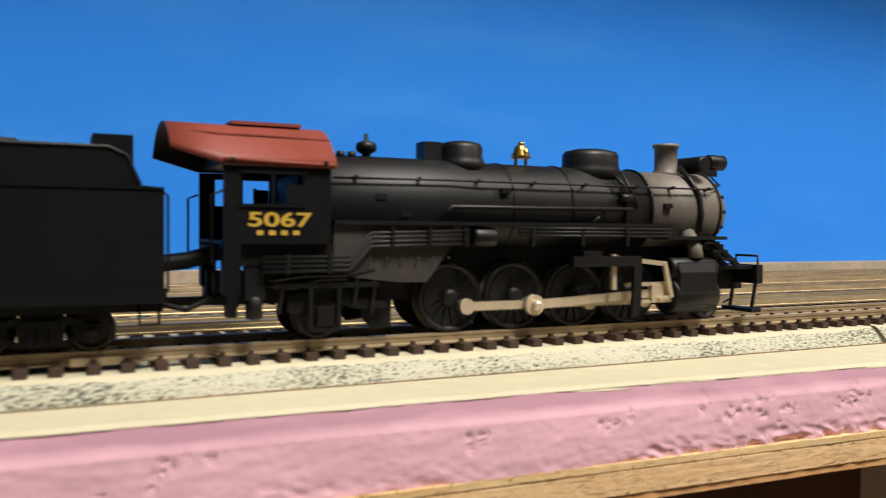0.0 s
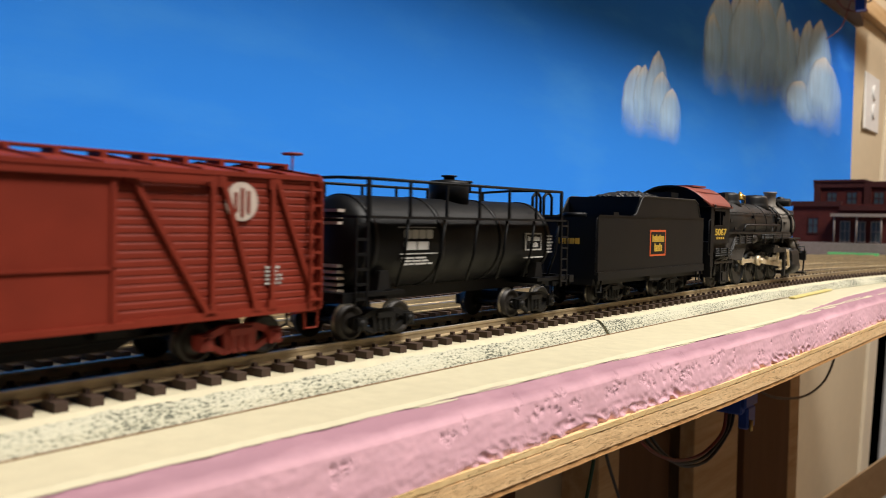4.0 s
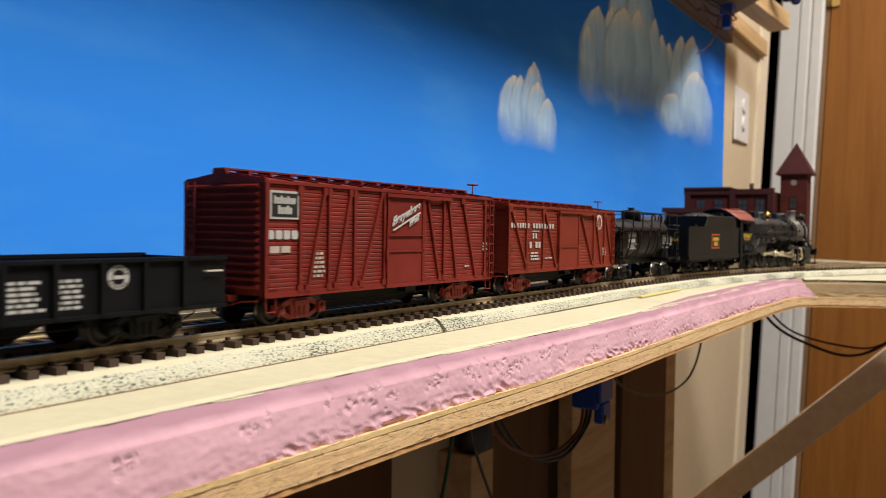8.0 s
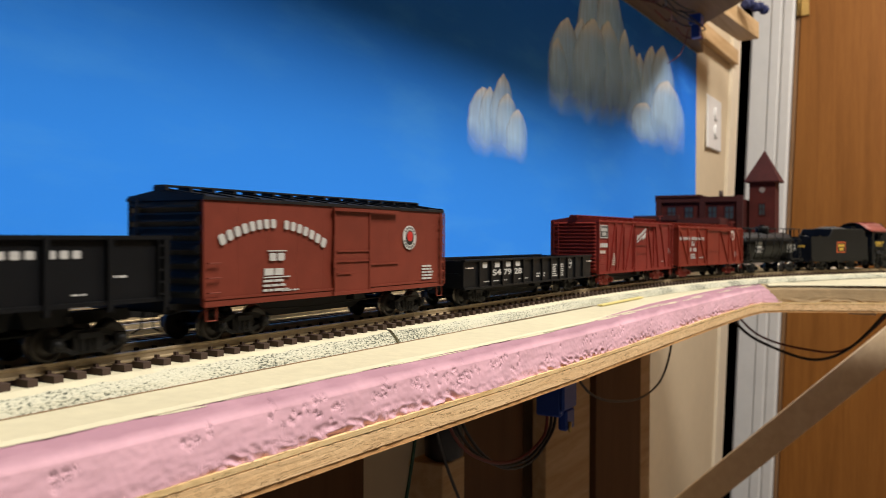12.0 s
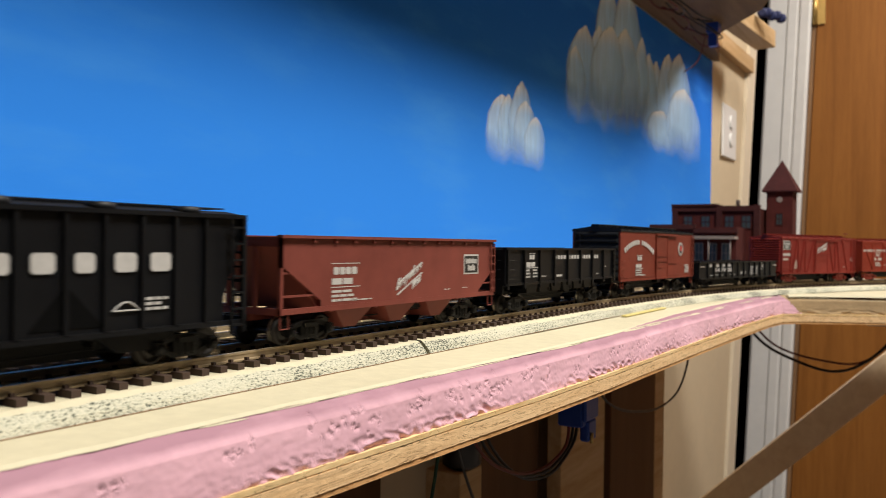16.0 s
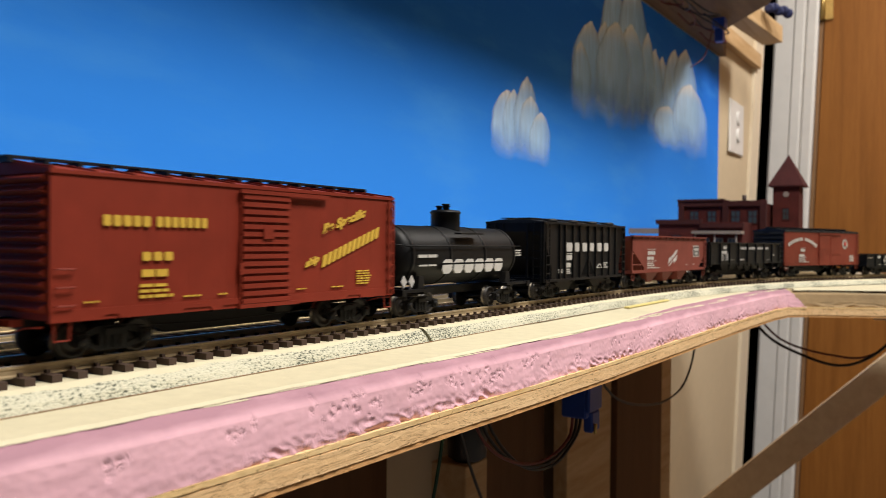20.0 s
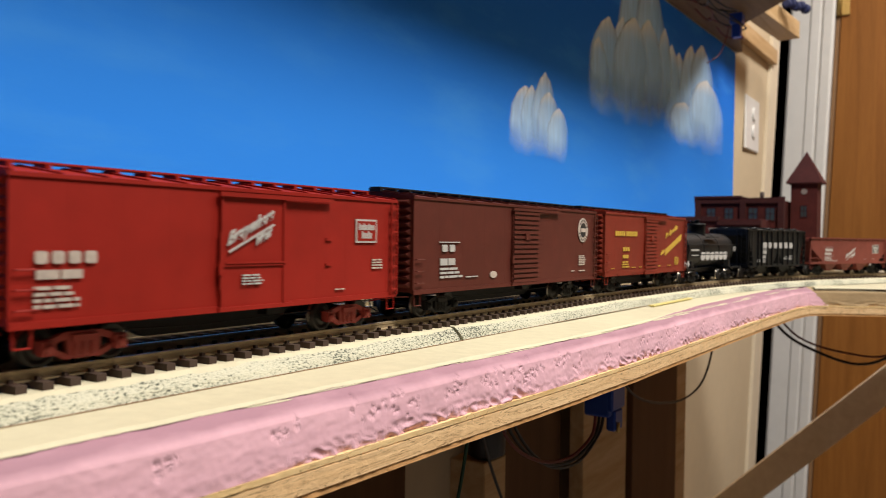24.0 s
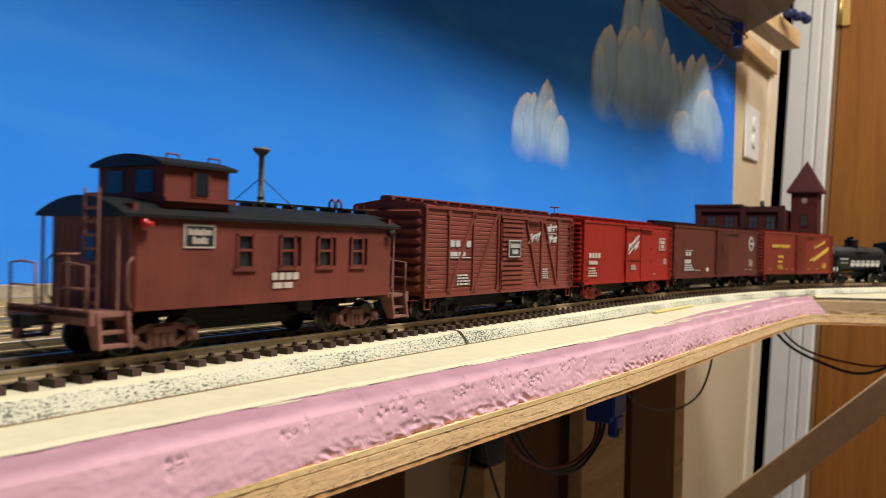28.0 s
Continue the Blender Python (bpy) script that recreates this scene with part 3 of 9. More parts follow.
def cream_band():
    """Brushed cream paint that ends in an uneven line along the foam's shoulder."""
    bm = bmesh.new()
    last = None
    for x, y, nx, ny in edge_samples(0.001):
        w = 0.0060 + 0.0009 * noise.noise(Vector((x * 14, 0, 2))) + 0.0006 * noise.noise(Vector((x * 70, 0, 5))) + 0.0004 * noise.noise(Vector((x * 260, 0, 5)))
        if x > 0.549:
            w = 0.0018
        if x > 0.13 and x <= 0.549:
            w += min((x - 0.13) * 0.05, 0.010)
        a = bm.verts.new((x + nx * w, y + ny * w, 0.00020))
        b = bm.verts.new((x + nx * 0.035, y + ny * 0.035, 0.00020))
        c = bm.verts.new((x + nx * (w - 0.0012), y + ny * (w - 0.0012), -0.0006 if x < 0.549 else -0.0012))
        if last:
            bm.faces.new((last[0], a, b, last[1]))
            bm.faces.new((last[2], c, a, last[0]))
        last = (a, b, c)
    return bm


part("paint_band", cream_band(), M_CREAM, foam, "cream paint brushed along the board")


def brush_streaks():
    """Thin stray strokes of cream paint dragged over the foam's shoulder."""
    rnd = random.Random(5)
    pts = edge_samples(0.001)
    pts = [q for q in pts if -0.45 < q[0] < 0.53]
    bm = bmesh.new()
    for _ in range(60):
        i0, n = rnd.randrange(len(pts) - 60), rnd.randint(14, 55)
        w0, wide, drift = rnd.uniform(0.0046, 0.0060), rnd.uniform(0.00012, 0.0004), rnd.uniform(-0.0006, 0.0006)
        last = None
        for k in range(n):
            x, y, nx, ny = pts[i0 + k]
            u = k / (n - 1)
            w = w0 + drift * u
            half = wide * math.sin(math.pi * u) ** 0.6 + 0.00002
            row = []
            for o in (w - half, w + half):
                z = np.interp(o, (0.0033, 0.0042, 0.0052, 0.0062, 0.0074), (-0.0020, -0.0013, -0.0007, -0.0003, -0.0001)) + 0.00016
                row.append(bm.verts.new((x + nx * o, y + ny * o, z)))
            if last:
                bm.faces.new((last[0], row[0], row[1], last[1]))
            last = row
    return bm


tagged(part("brush_streaks", brush_streaks(), M_CREAM, foam, "stray cream brush strokes"), kind="stuff")

# plywood in plies
PLIES = ((-0.0171, -0.0187, M_PLYTOP, -0.0004), (-0.0187, -0.0191, M_PLYLOW, 0.0009), (-0.0191, -0.0246, M_PLY, -0.0004), (-0.0246, -0.0266, M_PLYLOW, 0.0))
PLY_HOLES = ((-0.085, 0.0014), (0.024, 0.0011), (0.270, 0.0035), (0.318, 0.0120), (-0.240, 0.0030))
shelf_board = thing("plywood_shelf", "raw plywood shelf board with splintered layered edge", "shelf", kind="structure")
for k, (z1, z0, mat, inset) in enumerate(PLIES):
    bm = bmesh.new()
    front = []
    for x, y, nx, ny in edge_samples(0.001):
        w = inset - 0.0012 + 0.0003 * noise.noise(Vector((x * 40, k * 0.3, 0))) + 0.0002 * noise.noise(Vector((x * 260, k * 3.1, 4)))
        if k == 1:
            w += 0.0080 * max(max(0.0, 1 - ((x - c) / r) ** 2) for c, r in PLY_HOLES)
        front.append((x + nx * w, y + ny * w))
    prism(bm, front + SHELF_BACK, z0, z1, "z")
    part("ply", bm, mat, shelf_board)

# ---- roadbed and main track ----
ROADBED_H = 0.0050
M_BED = bpy.data.materials.new("speckled_roadbed")


def speckle():
    nt, nodes, links, bsdf = nodes_of(M_BED)
    tc = nodes.new("ShaderNodeTexCoord")
    mp = nodes.new("ShaderNodeMapping")
    mp.inputs["Scale"].default_value = (0.42, 1, 1)
    links.new(tc.outputs["Object"], mp.inputs["Vector"])
    n = nodes.new("ShaderNodeTexNoise")
    n.inputs["Scale"].default_value, n.inputs["Detail"].default_value = 1900.0, 3
    links.new(mp.outputs[0], n.inputs["Vector"])
    n2 = nodes.new("ShaderNodeTexNoise")
    n2.inputs["Scale"].default_value, n2.inputs["Detail"].default_value = 52.0, 5
    links.new(mp.outputs[0], n2.inputs["Vector"])
    m = nodes.new("ShaderNodeMath")
    m.operation = "MULTIPLY_ADD"
    m.inputs[1].default_value = 0.62
    links.new(n2.outputs["Fac"], m.inputs[0])
    links.new(n.outputs["Fac"], m.inputs[2])
    r = nodes.new("ShaderNodeValToRGB")
    r.color_ramp.elements[0].position, r.color_ramp.elements[0].color = 0.65, (0.075, 0.080, 0.060, 1)
    r.color_ramp.elements[1].position, r.color_ramp.elements[1].color = 0.86, (0.54, 0.52, 0.40, 1)
    e = r.color_ramp.elements.new(0.735)
    e.color = (0.35, 0.35, 0.265, 1)
    links.new(m.outputs[0], r.inputs[0])
    links.new(r.outputs[0], bsdf.inputs["Base Color"])
    bsdf.inputs["Roughness"].default_value = 0.85
    b = nodes.new("ShaderNodeBump")
    b.inputs["Distance"].default_value = 0.0005
    links.new(m.outputs[0], b.inputs["Height"])
    links.new(b.outputs[0], bsdf.inputs["Normal"])


speckle()


def roadbed(s0, s1):
    """One length of bevelled roadbed strip: speckled bevels, cream top."""
    bm = bmesh.new()
    last = None
    n = max(2, round((s1 - s0) / 0.002))
    for i in range(n + 1):
        s = s0 + (s1 - s0) * i / n
        ring = []
        rim = 0.0006 * noise.noise(Vector((s * 45, 1.5, 0))) + 0.0004 * noise.noise(Vector((s * 240, 3.5, 0)))
        for side, z in ((-0.0214, 0.0), (-0.0203, 0.0019), (-0.0180 + rim, 0.0041 + rim), (-0.0166, ROADBED_H), (0.0166, ROADBED_H), (0.0214, 0.0)):
            w = 0.0003 * noise.noise(Vector((s * 60, z * 300, side * 40)))
            x, y, a = on_line(s, side + w)
            ring.append(bm.verts.new((x, y, z + 0.0004)))
        if last:
            for j in range(5):
                f = bm.faces.new((last[j], ring[j], ring[j + 1], last[j + 1]))
                f.material_index = 1 if j in (2, 3) else 0
        else:
            bm.faces.new(ring)
        last = ring
    bm.faces.new(last[::-1])
    return bm


for s0, s1 in ((-2.49, -0.9), (-0.9, -0.0012), (0.0012, 0.9), (0.9, 2.6)):
    tagged(part("roadbed", roadbed(s0, s1), [M_BED, M_CREAM]), "grey speckled roadbed strip with cream painted top", "roadbed",
           "roadbed strips", "structure")

# dark rod drawn along the foot of the roadbed as the shaded gap there
bm = bmesh.new()
tube(bm, [(*on_line(-0.6 + 0.01 * i, -0.0217)[:2], 0.0004) for i in range(88)], 0.00016, 5)
tagged(part("crease_line", bm, M_STUD), "thin dark line drawn for the gap at the foot of the roadbed strip", "seam", kind="structure")

RAIL_PROFILE = [(-0.0013, 0.0), (0.0013, 0.0), (0.0013, 0.0004), (0.0004, 0.0007), (0.0004, 0.0018), (0.0006, 0.0021),
                (0.0006, 0.0028), (-0.0006, 0.0028), (-0.0006, 0.0021), (-0.0004, 0.0018), (-0.0004, 0.0007), (-0.0013, 0.0004)]


def rail(bm, s0, s1, side, z, step=0.02):
    last = None
    n = max(1, round((s1 - s0) / step))
    for i in range(n + 1):
        ring = []
        for w, h in RAIL_PROFILE:
            x, y, a = on_line(s0 + (s1 - s0) * i / n, side + w)
            ring.append(bm.verts.new((x, y, z + h)))
        if last:
            for j in range(12):
                f = bm.faces.new((last[j], last[(j + 1) % 12], ring[(j + 1) % 12], ring[j]))
                f.material_index = 0 if j == 6 else 1
        else:
            bm.faces.new(ring)
        last = ring
    bm.faces.new(last[::-1])


main_track = thing("railway_track", "main line model track with dark brown ties and brass-toned rails", "track", kind="structure")
for side in (-0.0088, 0.0088):
    for s0, s1 in ((-2.49, -0.2402), (-0.2398, 0.1598), (0.1602, 2.6)):
        bm = bmesh.new()
        rail(bm, s0, s1, side, RAIL_TOP - 0.0028)
        part("rail", bm, [M_RAIL, M_RAIL_SIDE], main_track)
    for s in (-0.24, 0.16):
        bm = bmesh.new()
        x, y, a = on_line(s, side)
        box(bm, x - 0.006, x + 0.006, y - 0.0016, y + 0.0016, RAIL_TOP - 0.0031, RAIL_TOP - 0.0013)
        part("rail_joiner", bm, M_RAIL_OLD, main_track, "silvery rail joiner")


# ---- painted clouds on the backdrop: overlapping brush lobes, opaque at the tip and thinning downwards ----
def cloud_paint():
    mat = bpy.data.materials.new("cloud_paint")
    nt, nodes, links, bsdf = nodes_of(mat)
    at = nodes.new("ShaderNodeAttribute")
    at.attribute_name = "cover"
    tip = nodes.new("ShaderNodeAttribute")
    tip.attribute_name = "load"
    tc = nodes.new("ShaderNodeTexCoord")
    mp = nodes.new("ShaderNodeMapping")
    mp.inputs["Scale"].default_value = (230, 1, 22)
    mp.inputs["Rotation"].default_value = (0, 0.10, 0)
    links.new(tc.outputs["Object"], mp.inputs["Vector"])
    n = nodes.new("ShaderNodeTexNoise")
    n.inputs["Scale"].default_value, n.inputs["Detail"].default_value = 1.0, 5
    links.new(mp.outputs[0], n.inputs["Vector"])
    m = nodes.new("ShaderNodeMath")
    m.operation = "MULTIPLY_ADD"
    m.inputs[1].default_value, m.inputs[2].default_value = 0.9, 0.50
    links.new(n.outputs["Fac"], m.inputs[0])
    c = nodes.new("ShaderNodeMath")
    c.operation = "MULTIPLY"
    c.use_clamp = True
    links.new(m.outputs[0], c.inputs[0])
    links.new(at.outputs["Fac"], c.inputs[1])
    mix = nodes.new("ShaderNodeMix")
    mix.data_type = "RGBA"
    mix.inputs["A"].default_value, mix.inputs["B"].default_value = (0.46, 0.70, 1.0, 1), (0.92, 0.90, 0.90, 1)
    links.new(tip.outputs["Fac"], mix.inputs["Factor"])
    links.new(mix.outputs["Result"], bsdf.inputs["Base Color"])
    links.new(c.outputs[0], bsdf.inputs["Alpha"])
    bsdf.inputs["Roughness"].default_value = 0.8
    bsdf.inputs["Specular IOR Level"].default_value = 0.12
    return mat


M_CLOUD = cloud_paint()
# tip x, foot z, tip z, half width, drift of the body from the tip
LOBES = [
    (0.537, 0.138, 0.212, 0.0295, -0.005),
    (0.552, 0.143, 0.214, 0.0211, -0.004),
    (0.584, 0.142, 0.234, 0.0272, -0.004),
    (0.594, 0.140, 0.213, 0.0293, 0.002),
    (0.621, 0.137, 0.198, 0.0265, -0.004),
    (0.852, 0.253, 0.418, 0.0493, 0.001),
    (0.926, 0.239, 0.437, 0.0635, 0.008),
    (0.817, 0.220, 0.352, 0.0358, -0.005),
    (0.769, 0.214, 0.341, 0.0495, -0.012),
    (0.734, 0.221, 0.307, 0.0289, 0.007),
    (0.991, 0.234, 0.374, 0.0342, -0.001),
    (0.919, 0.222, 0.371, 0.0575, 0.006),
    (0.862, 0.213, 0.361, 0.0623, -0.011),
    (1.065, 0.208, 0.351, 0.0405, 0.008),
    (1.027, 0.216, 0.356, 0.0409, 0.005),
    (1.129, 0.224, 0.375, 0.0538, -0.005),
    (1.192, 0.253, 0.387, 0.0640, -0.001),
    (1.095, 0.203, 0.273, 0.0785, 0.006),
    (1.218, 0.203, 0.330, 0.0999, 0.010),
]
CLOUDS = (LOBES[:5], LOBES[5:13], LOBES[13:])
for k, lobes in enumerate(CLOUDS):
    cloud = None
    for i, (x, z0, z1, w, drift) in enumerate(lobes):
        bm = bmesh.new()
        cover, load = bm.verts.layers.float.new("cover"), bm.verts.layers.float.new("load")
        nu, nv = 14, 22
        rows = []
        for a in range(nv + 1):
            v = a / nv
            wide = w * 1.12 * (0.20 + 0.80 * math.sin(min(v / 0.46, 1.0) * math.pi / 2) ** 0.62) * (1 + 0.08 * noise.noise(Vector((i * 2.3, v * 5, k))))
            row = []
            for b in range(nu + 1):
                u = 2 * b / nu - 1
                px = x + wide * u + drift * min(v / 0.5, 1.0) + w * 0.07 * noise.noise(Vector((i * 3.1, v * 4, k)))
                pz = z1 - (z1 - z0) * 1.06 * v - (z1 - z0) * 0.05 * u * u + 0.0025 * noise.noise(Vector((px * 150, i, k)))
                q = bm.verts.new((px, back_y(px) - 0.0003 - 0.00012 * i, pz))
                low = v + 0.16 * u * u + 0.10 * noise.noise(Vector((px * 45, i * 1.7, pz * 30)))
                fade = min(1.0, max(0.0, (1.0 - low) / 0.46))
                side = min(1.0, max(0.0, (1 - abs(u)) / 0.20))
                q[cover] = side * fade * (0.90 if u < 0.1 else 0.90 - 0.45 * (u - 0.1))
                q[load] = max(0.0, 1 - v * 5.0) + 0.42 * max(0.0, 1 - v * 1.5) * max(0.0, 0.25 - u)
                row.append(q)
            rows.append(row)
        for r0, r1 in zip(rows, rows[1:]):
            for b in range(nu):
                quad = (r0[b], r0[b + 1], r1[b + 1], r1[b])
                if max(q[cover] for q in quad) > 0.05:
                    bm.faces.new(quad).smooth = True
        ob = part("painted_cloud" if cloud is None else "brush_lobe", bm, M_CLOUD, backdrop if cloud is None else cloud,
                  "pale brush-painted cloud thinning downwards" if cloud is None else "")
        cloud = cloud or ob

# grey ledge along the foot of the backdrop
turned_slab("backdrop_ledge", -2.4, 0.80, -0.016, -0.001, 0.0048, 0.0135, M_YARD, "narrow grey-brown ledge at the foot of the backdrop", "ledge")

# ---- yard: bed sheet and parallel tracks behind the main line ----
bm = bmesh.new()
last = None
for i in range(131):
    s = -2.3 + 0.025 * i
    a, b = on_line(s, 0.0225), on_line(s, 0.30)
    pair = [bm.verts.new((a[0], a[1], 0.0046)), bm.verts.new((b[0], min(b[1], back_y(b[0]) - 0.002), 0.0046)), bm.verts.new((a[0], a[1], 0.0)), ]
    if last:
        bm.faces.new((last[0], pair[0], pair[1], last[1]))
        bm.faces.new((last[2], pair[2], pair[0], last[0]))
    last = pair
tagged(part("yard_bed", bm, M_YARD), "grey-brown yard bed behind the main line", "ground", kind="structure")
for n, side in enumerate((0.0490, 0.0970, 0.1450, 0.1900)):
    yt = thing("yard_track", "yard track with dark ties and dull rails beside the main line", "track", "yard tracks", "structure")
    for d in (-0.0088, 0.0088):
        bm = bmesh.new()
        rail(bm, -1.4, 0.79, side + d, RAIL_TOP - 0.0032, 0.03)
        part("rail", bm, [M_RAIL_OLD, M_RAIL_OLD], yt)
    bm = bmesh.new()
    for i in range(-200, 114):
        x, y, a = on_line(i * 0.0069, side)
        m = Matrix.Translation((x, y, 0.0047)) @ Matrix.Rotation(a, 4, "Z")
        for v in box(bm, -0.00135, 0.00135, -0.0150, 0.0150, 0, 0.0017):
            v.co = m @ v.co
    tagged(part("ties", bm, M_TIE, yt), kind="stuff")

# ---- brick station, tower and platform at the end of the yard ----
M_BRICK = paint("dark_red_brick", (0.062, 0.0135, 0.0115), 0.85, spec=0.15, vary=0.25, scale=500, coarse=60, bump=0.0003, bump_scale=900)
M_BRICK_TOP = paint("brick_cornice", (0.046, 0.0135, 0.0125), 0.85, spec=0.15, vary=0.2, scale=300)
M_SLATE = paint("red_slate", (0.056, 0.0145, 0.0140), 0.75, spec=0.15, vary=0.2, scale=300, coarse=50)
M_STONE = paint("platform_stone", (0.20, 0.16, 0.14), 0.8, vary=0.15, scale=300)
M_PANE = paint("building_pane", (0.030, 0.042, 0.042), 0.3, vary=0.2)
M_GREEN = paint("green_strip", (0.12, 0.50, 0.16), 0.5)


def openings(parent, x, y0, y1, z0, z1, n, w, mat_frame, name="window"):
    """n windows in a wall that faces -x at x, spread from y0 to y1."""
    for i in range(n):
        y = y0 + (y1 - y0) * (i + 0.5) / n
        bm = bmesh.new()
        for a, b, c, d in ((-w / 2, -w / 2 + 0.0010, z0, z1), (w / 2 - 0.0010, w / 2, z0, z1), (-w / 2, w / 2, z1 - 0.001, z1), (-w / 2 - 0.001, w / 2 + 0.001, z0 - 0.0012, z0), (-0.0004, 0.0004, z0, z1),
                           (-w / 2, w / 2, (z0 + z1) / 2 - 0.0004, (z0 + z1) / 2 + 0.0004)):
            box(bm, x - 0.0012, x + 0.0002, y + a, y + b, c, d)
        win = part(name, bm, mat_frame, parent)
        bm = bmesh.new()
        box(bm, x - 0.0006, x - 0.0002, y - w / 2 + 0.0008, y + w / 2 - 0.0008, z0, z1 - 0.0008)
        part("pane", bm, M_PANE, win)


station = thing("station_building", "dark red brick model station with flat roof, canopy and stone base", "building")
bm = bmesh.new()
box(bm, 0.930, 1.060, 0.046, 0.164, 0.012, 0.100)
part("wall", bm, M_BRICK, station)
bm = bmesh.new()
box(bm, 0.926, 0.936, 0.044, 0.166, 0.096, 0.1035)
box(bm, 0.924, 0.938, 0.100, 0.166, 0.1035, 0.1065)
for y in (0.047, 0.098, 0.161):
    box(bm, 0.9255, 0.934, y - 0.004, y + 0.004, 0.030, 0.1045)
part("cornice", bm, M_BRICK_TOP, station)
openings(station, 0.930, 0.105, 0.155, 0.072, 0.090, 2, 0.013, M_BRICK_TOP)
openings(station, 0.930, 0.050, 0.096, 0.072, 0.090, 2, 0.013, M_BRICK_TOP)
bm = bmesh.new()
box(bm, 0.868, 0.931, 0.062, 0.176, 0.022, 0.072)
low = part("lower_hall", bm, M_BRICK, station)
bm = bmesh.new()
box(bm, 0.864, 0.872, 0.116, 0.179, 0.069, 0.0755)
box(bm, 0.864, 0.872, 0.060, 0.118, 0.064, 0.0700)
part("parapet", bm, M_BRICK_TOP, low)
bm = bmesh.new()
box(bm, 0.846, 0.870, 0.060, 0.124, 0.0555, 0.0595)
for y in (0.066, 0.094, 0.120):
    tube(bm, [(0.850, y, 0.022), (0.850, y, 0.0556)], 0.0012, 8)
part("canopy", bm, M_STONE, low, "pale canopy on thin posts")
bm = bmesh.new()
box(bm, 0.868, 0.876, 0.176, 0.2196, 0.0560, 0.0635)
part("side_beam", bm, M_STONE, low, "pale grey beam reaching out of the hall's side")
openings(low, 0.868, 0.128, 0.172, 0.034, 0.054, 1, 0.013, M_BRICK_TOP)
openings(low, 0.868, 0.066, 0.120, 0.024, 0.050, 3, 0.012, M_STONE, "door")
bm = bmesh.new()
box(bm, 0.838, 1.060, 0.020, 0.186, 0.0048, 0.0222)
part("stone_base", bm, M_STONE, station)
bm = bmesh.new()
tube(bm, [(0.940, 0.075, 0.100), (0.940, 0.075, 0.112)], 0.003, 10)
part("roof_vent", bm, M_TIE, station)

tower = thing("clock_tower", "dark red brick clock tower with pointed slate roof", "tower")
bm = bmesh.new()
box(bm, 0.970, 1.006, 0.007, 0.042, 0.0222, 0.1265)
part("wall", bm, M_BRICK, tower)
bm = bmesh.new()
ap = bm.verts.new((0.988, 0.0245, 0.1715))
base = [bm.verts.new(p) for p in ((0.964, 0.001, 0.1265), (1.012, 0.001, 0.1265), (1.012, 0.048, 0.1265), (0.964, 0.048, 0.1265))]
foot = [bm.verts.new(v.co - Vector((0, 0, 0.0016))) for v in base]
for i in range(4):
    bm.faces.new((base[i], base[(i + 1) % 4], ap))
    bm.faces.new((foot[i], foot[(i + 1) % 4], base[(i + 1) % 4], base[i]))
bm.faces.new(foot)
part("roof", bm, M_SLATE, tower)
openings(tower, 0.970, 0.015, 0.034, 0.078, 0.094, 1, 0.009, M_BRICK_TOP)
bm = bmesh.new()
lathe(bm, [(0.0040, 0.9705), (0.0040, 0.9690)], "x", (0, 0.0245, 0.1135), 16)
part("clock_face", bm, M_STONE, tower, "pale round clock face")
bm = bmesh.new()
box(bm, 0.815, 0.823, 0.062, 0.118, 0.0052, 0.0110)
tagged(part("green_strip", bm, M_GREEN), "bright green plastic strip lying on the yard bed", "strip")
slab("yellow_strip", 0.215, 0.300, -0.0085, -0.0050, 0.0006, 0.0016, paint("yellow_tape", (0.62, 0.52, 0.20), 0.6), "flat yellowed strip on the cream paint", "strip", kind="", bevel=0.0002)

# ---- upper deck above the backdrop ----
M_DECK = wood("deck_underside", (0.22, 0.13, 0.065), (0.14, 0.08, 0.04), scale=(4, 40, 40))
bm = bmesh.new()
prism(bm, [(x, back_y(x) + d) for x, d in ((-2.4, -0.001), (-2.4, -0.195), (1.00, -0.195), (1.083, -0.161), (1.227, -0.047), (1.42, -0.012), (1.42, -0.001))], 0.4190, 0.4525, "z")
tagged(part("upper_deck", bm, M_DECK), "bare wooden upper deck above the backdrop", "deck", kind="structure")
turned_slab("deck_ledger", 1.425, 1.715, -0.016, 0.0, 0.4470, 0.4800, M_PINE, "pine ledger board along the wall under the deck", "board", bevel=0.001)
bm = bmesh.new()
bar(bm, (1.150, 0.174, 0.4700), (1.505, 0.142, 0.4700), 0.040, 0.034)
tagged(part("joist", bm, M_PINE, bevel=0.0008), "sawn pine joist fixed under the upper deck", "board", kind="structure")

def wire(name, pts, r, mat, label):
    """A hanging wire smoothed through its points."""
    pts = [Vector(p) for p in pts]
    out = []
    for i in range(len(pts) - 1):
        p0, p1, p2, p3 = pts[max(i - 1, 0)], pts[i], pts[i + 1], pts[min(i + 2, len(pts) - 1)]
        for k in range(6):
            u = k / 6
            out.append(0.5 * ((2 * p1) + (p2 - p0) * u + (2 * p0 - 5 * p1 + 4 * p2 - p3) * u * u + (3 * p1 - p0 - 3 * p2 + p3) * u ** 3))
    out.append(pts[-1])
    bm = bmesh.new()
    tube(bm, out, r, 6)
    return tagged(part(name, bm, mat), label, "wire")


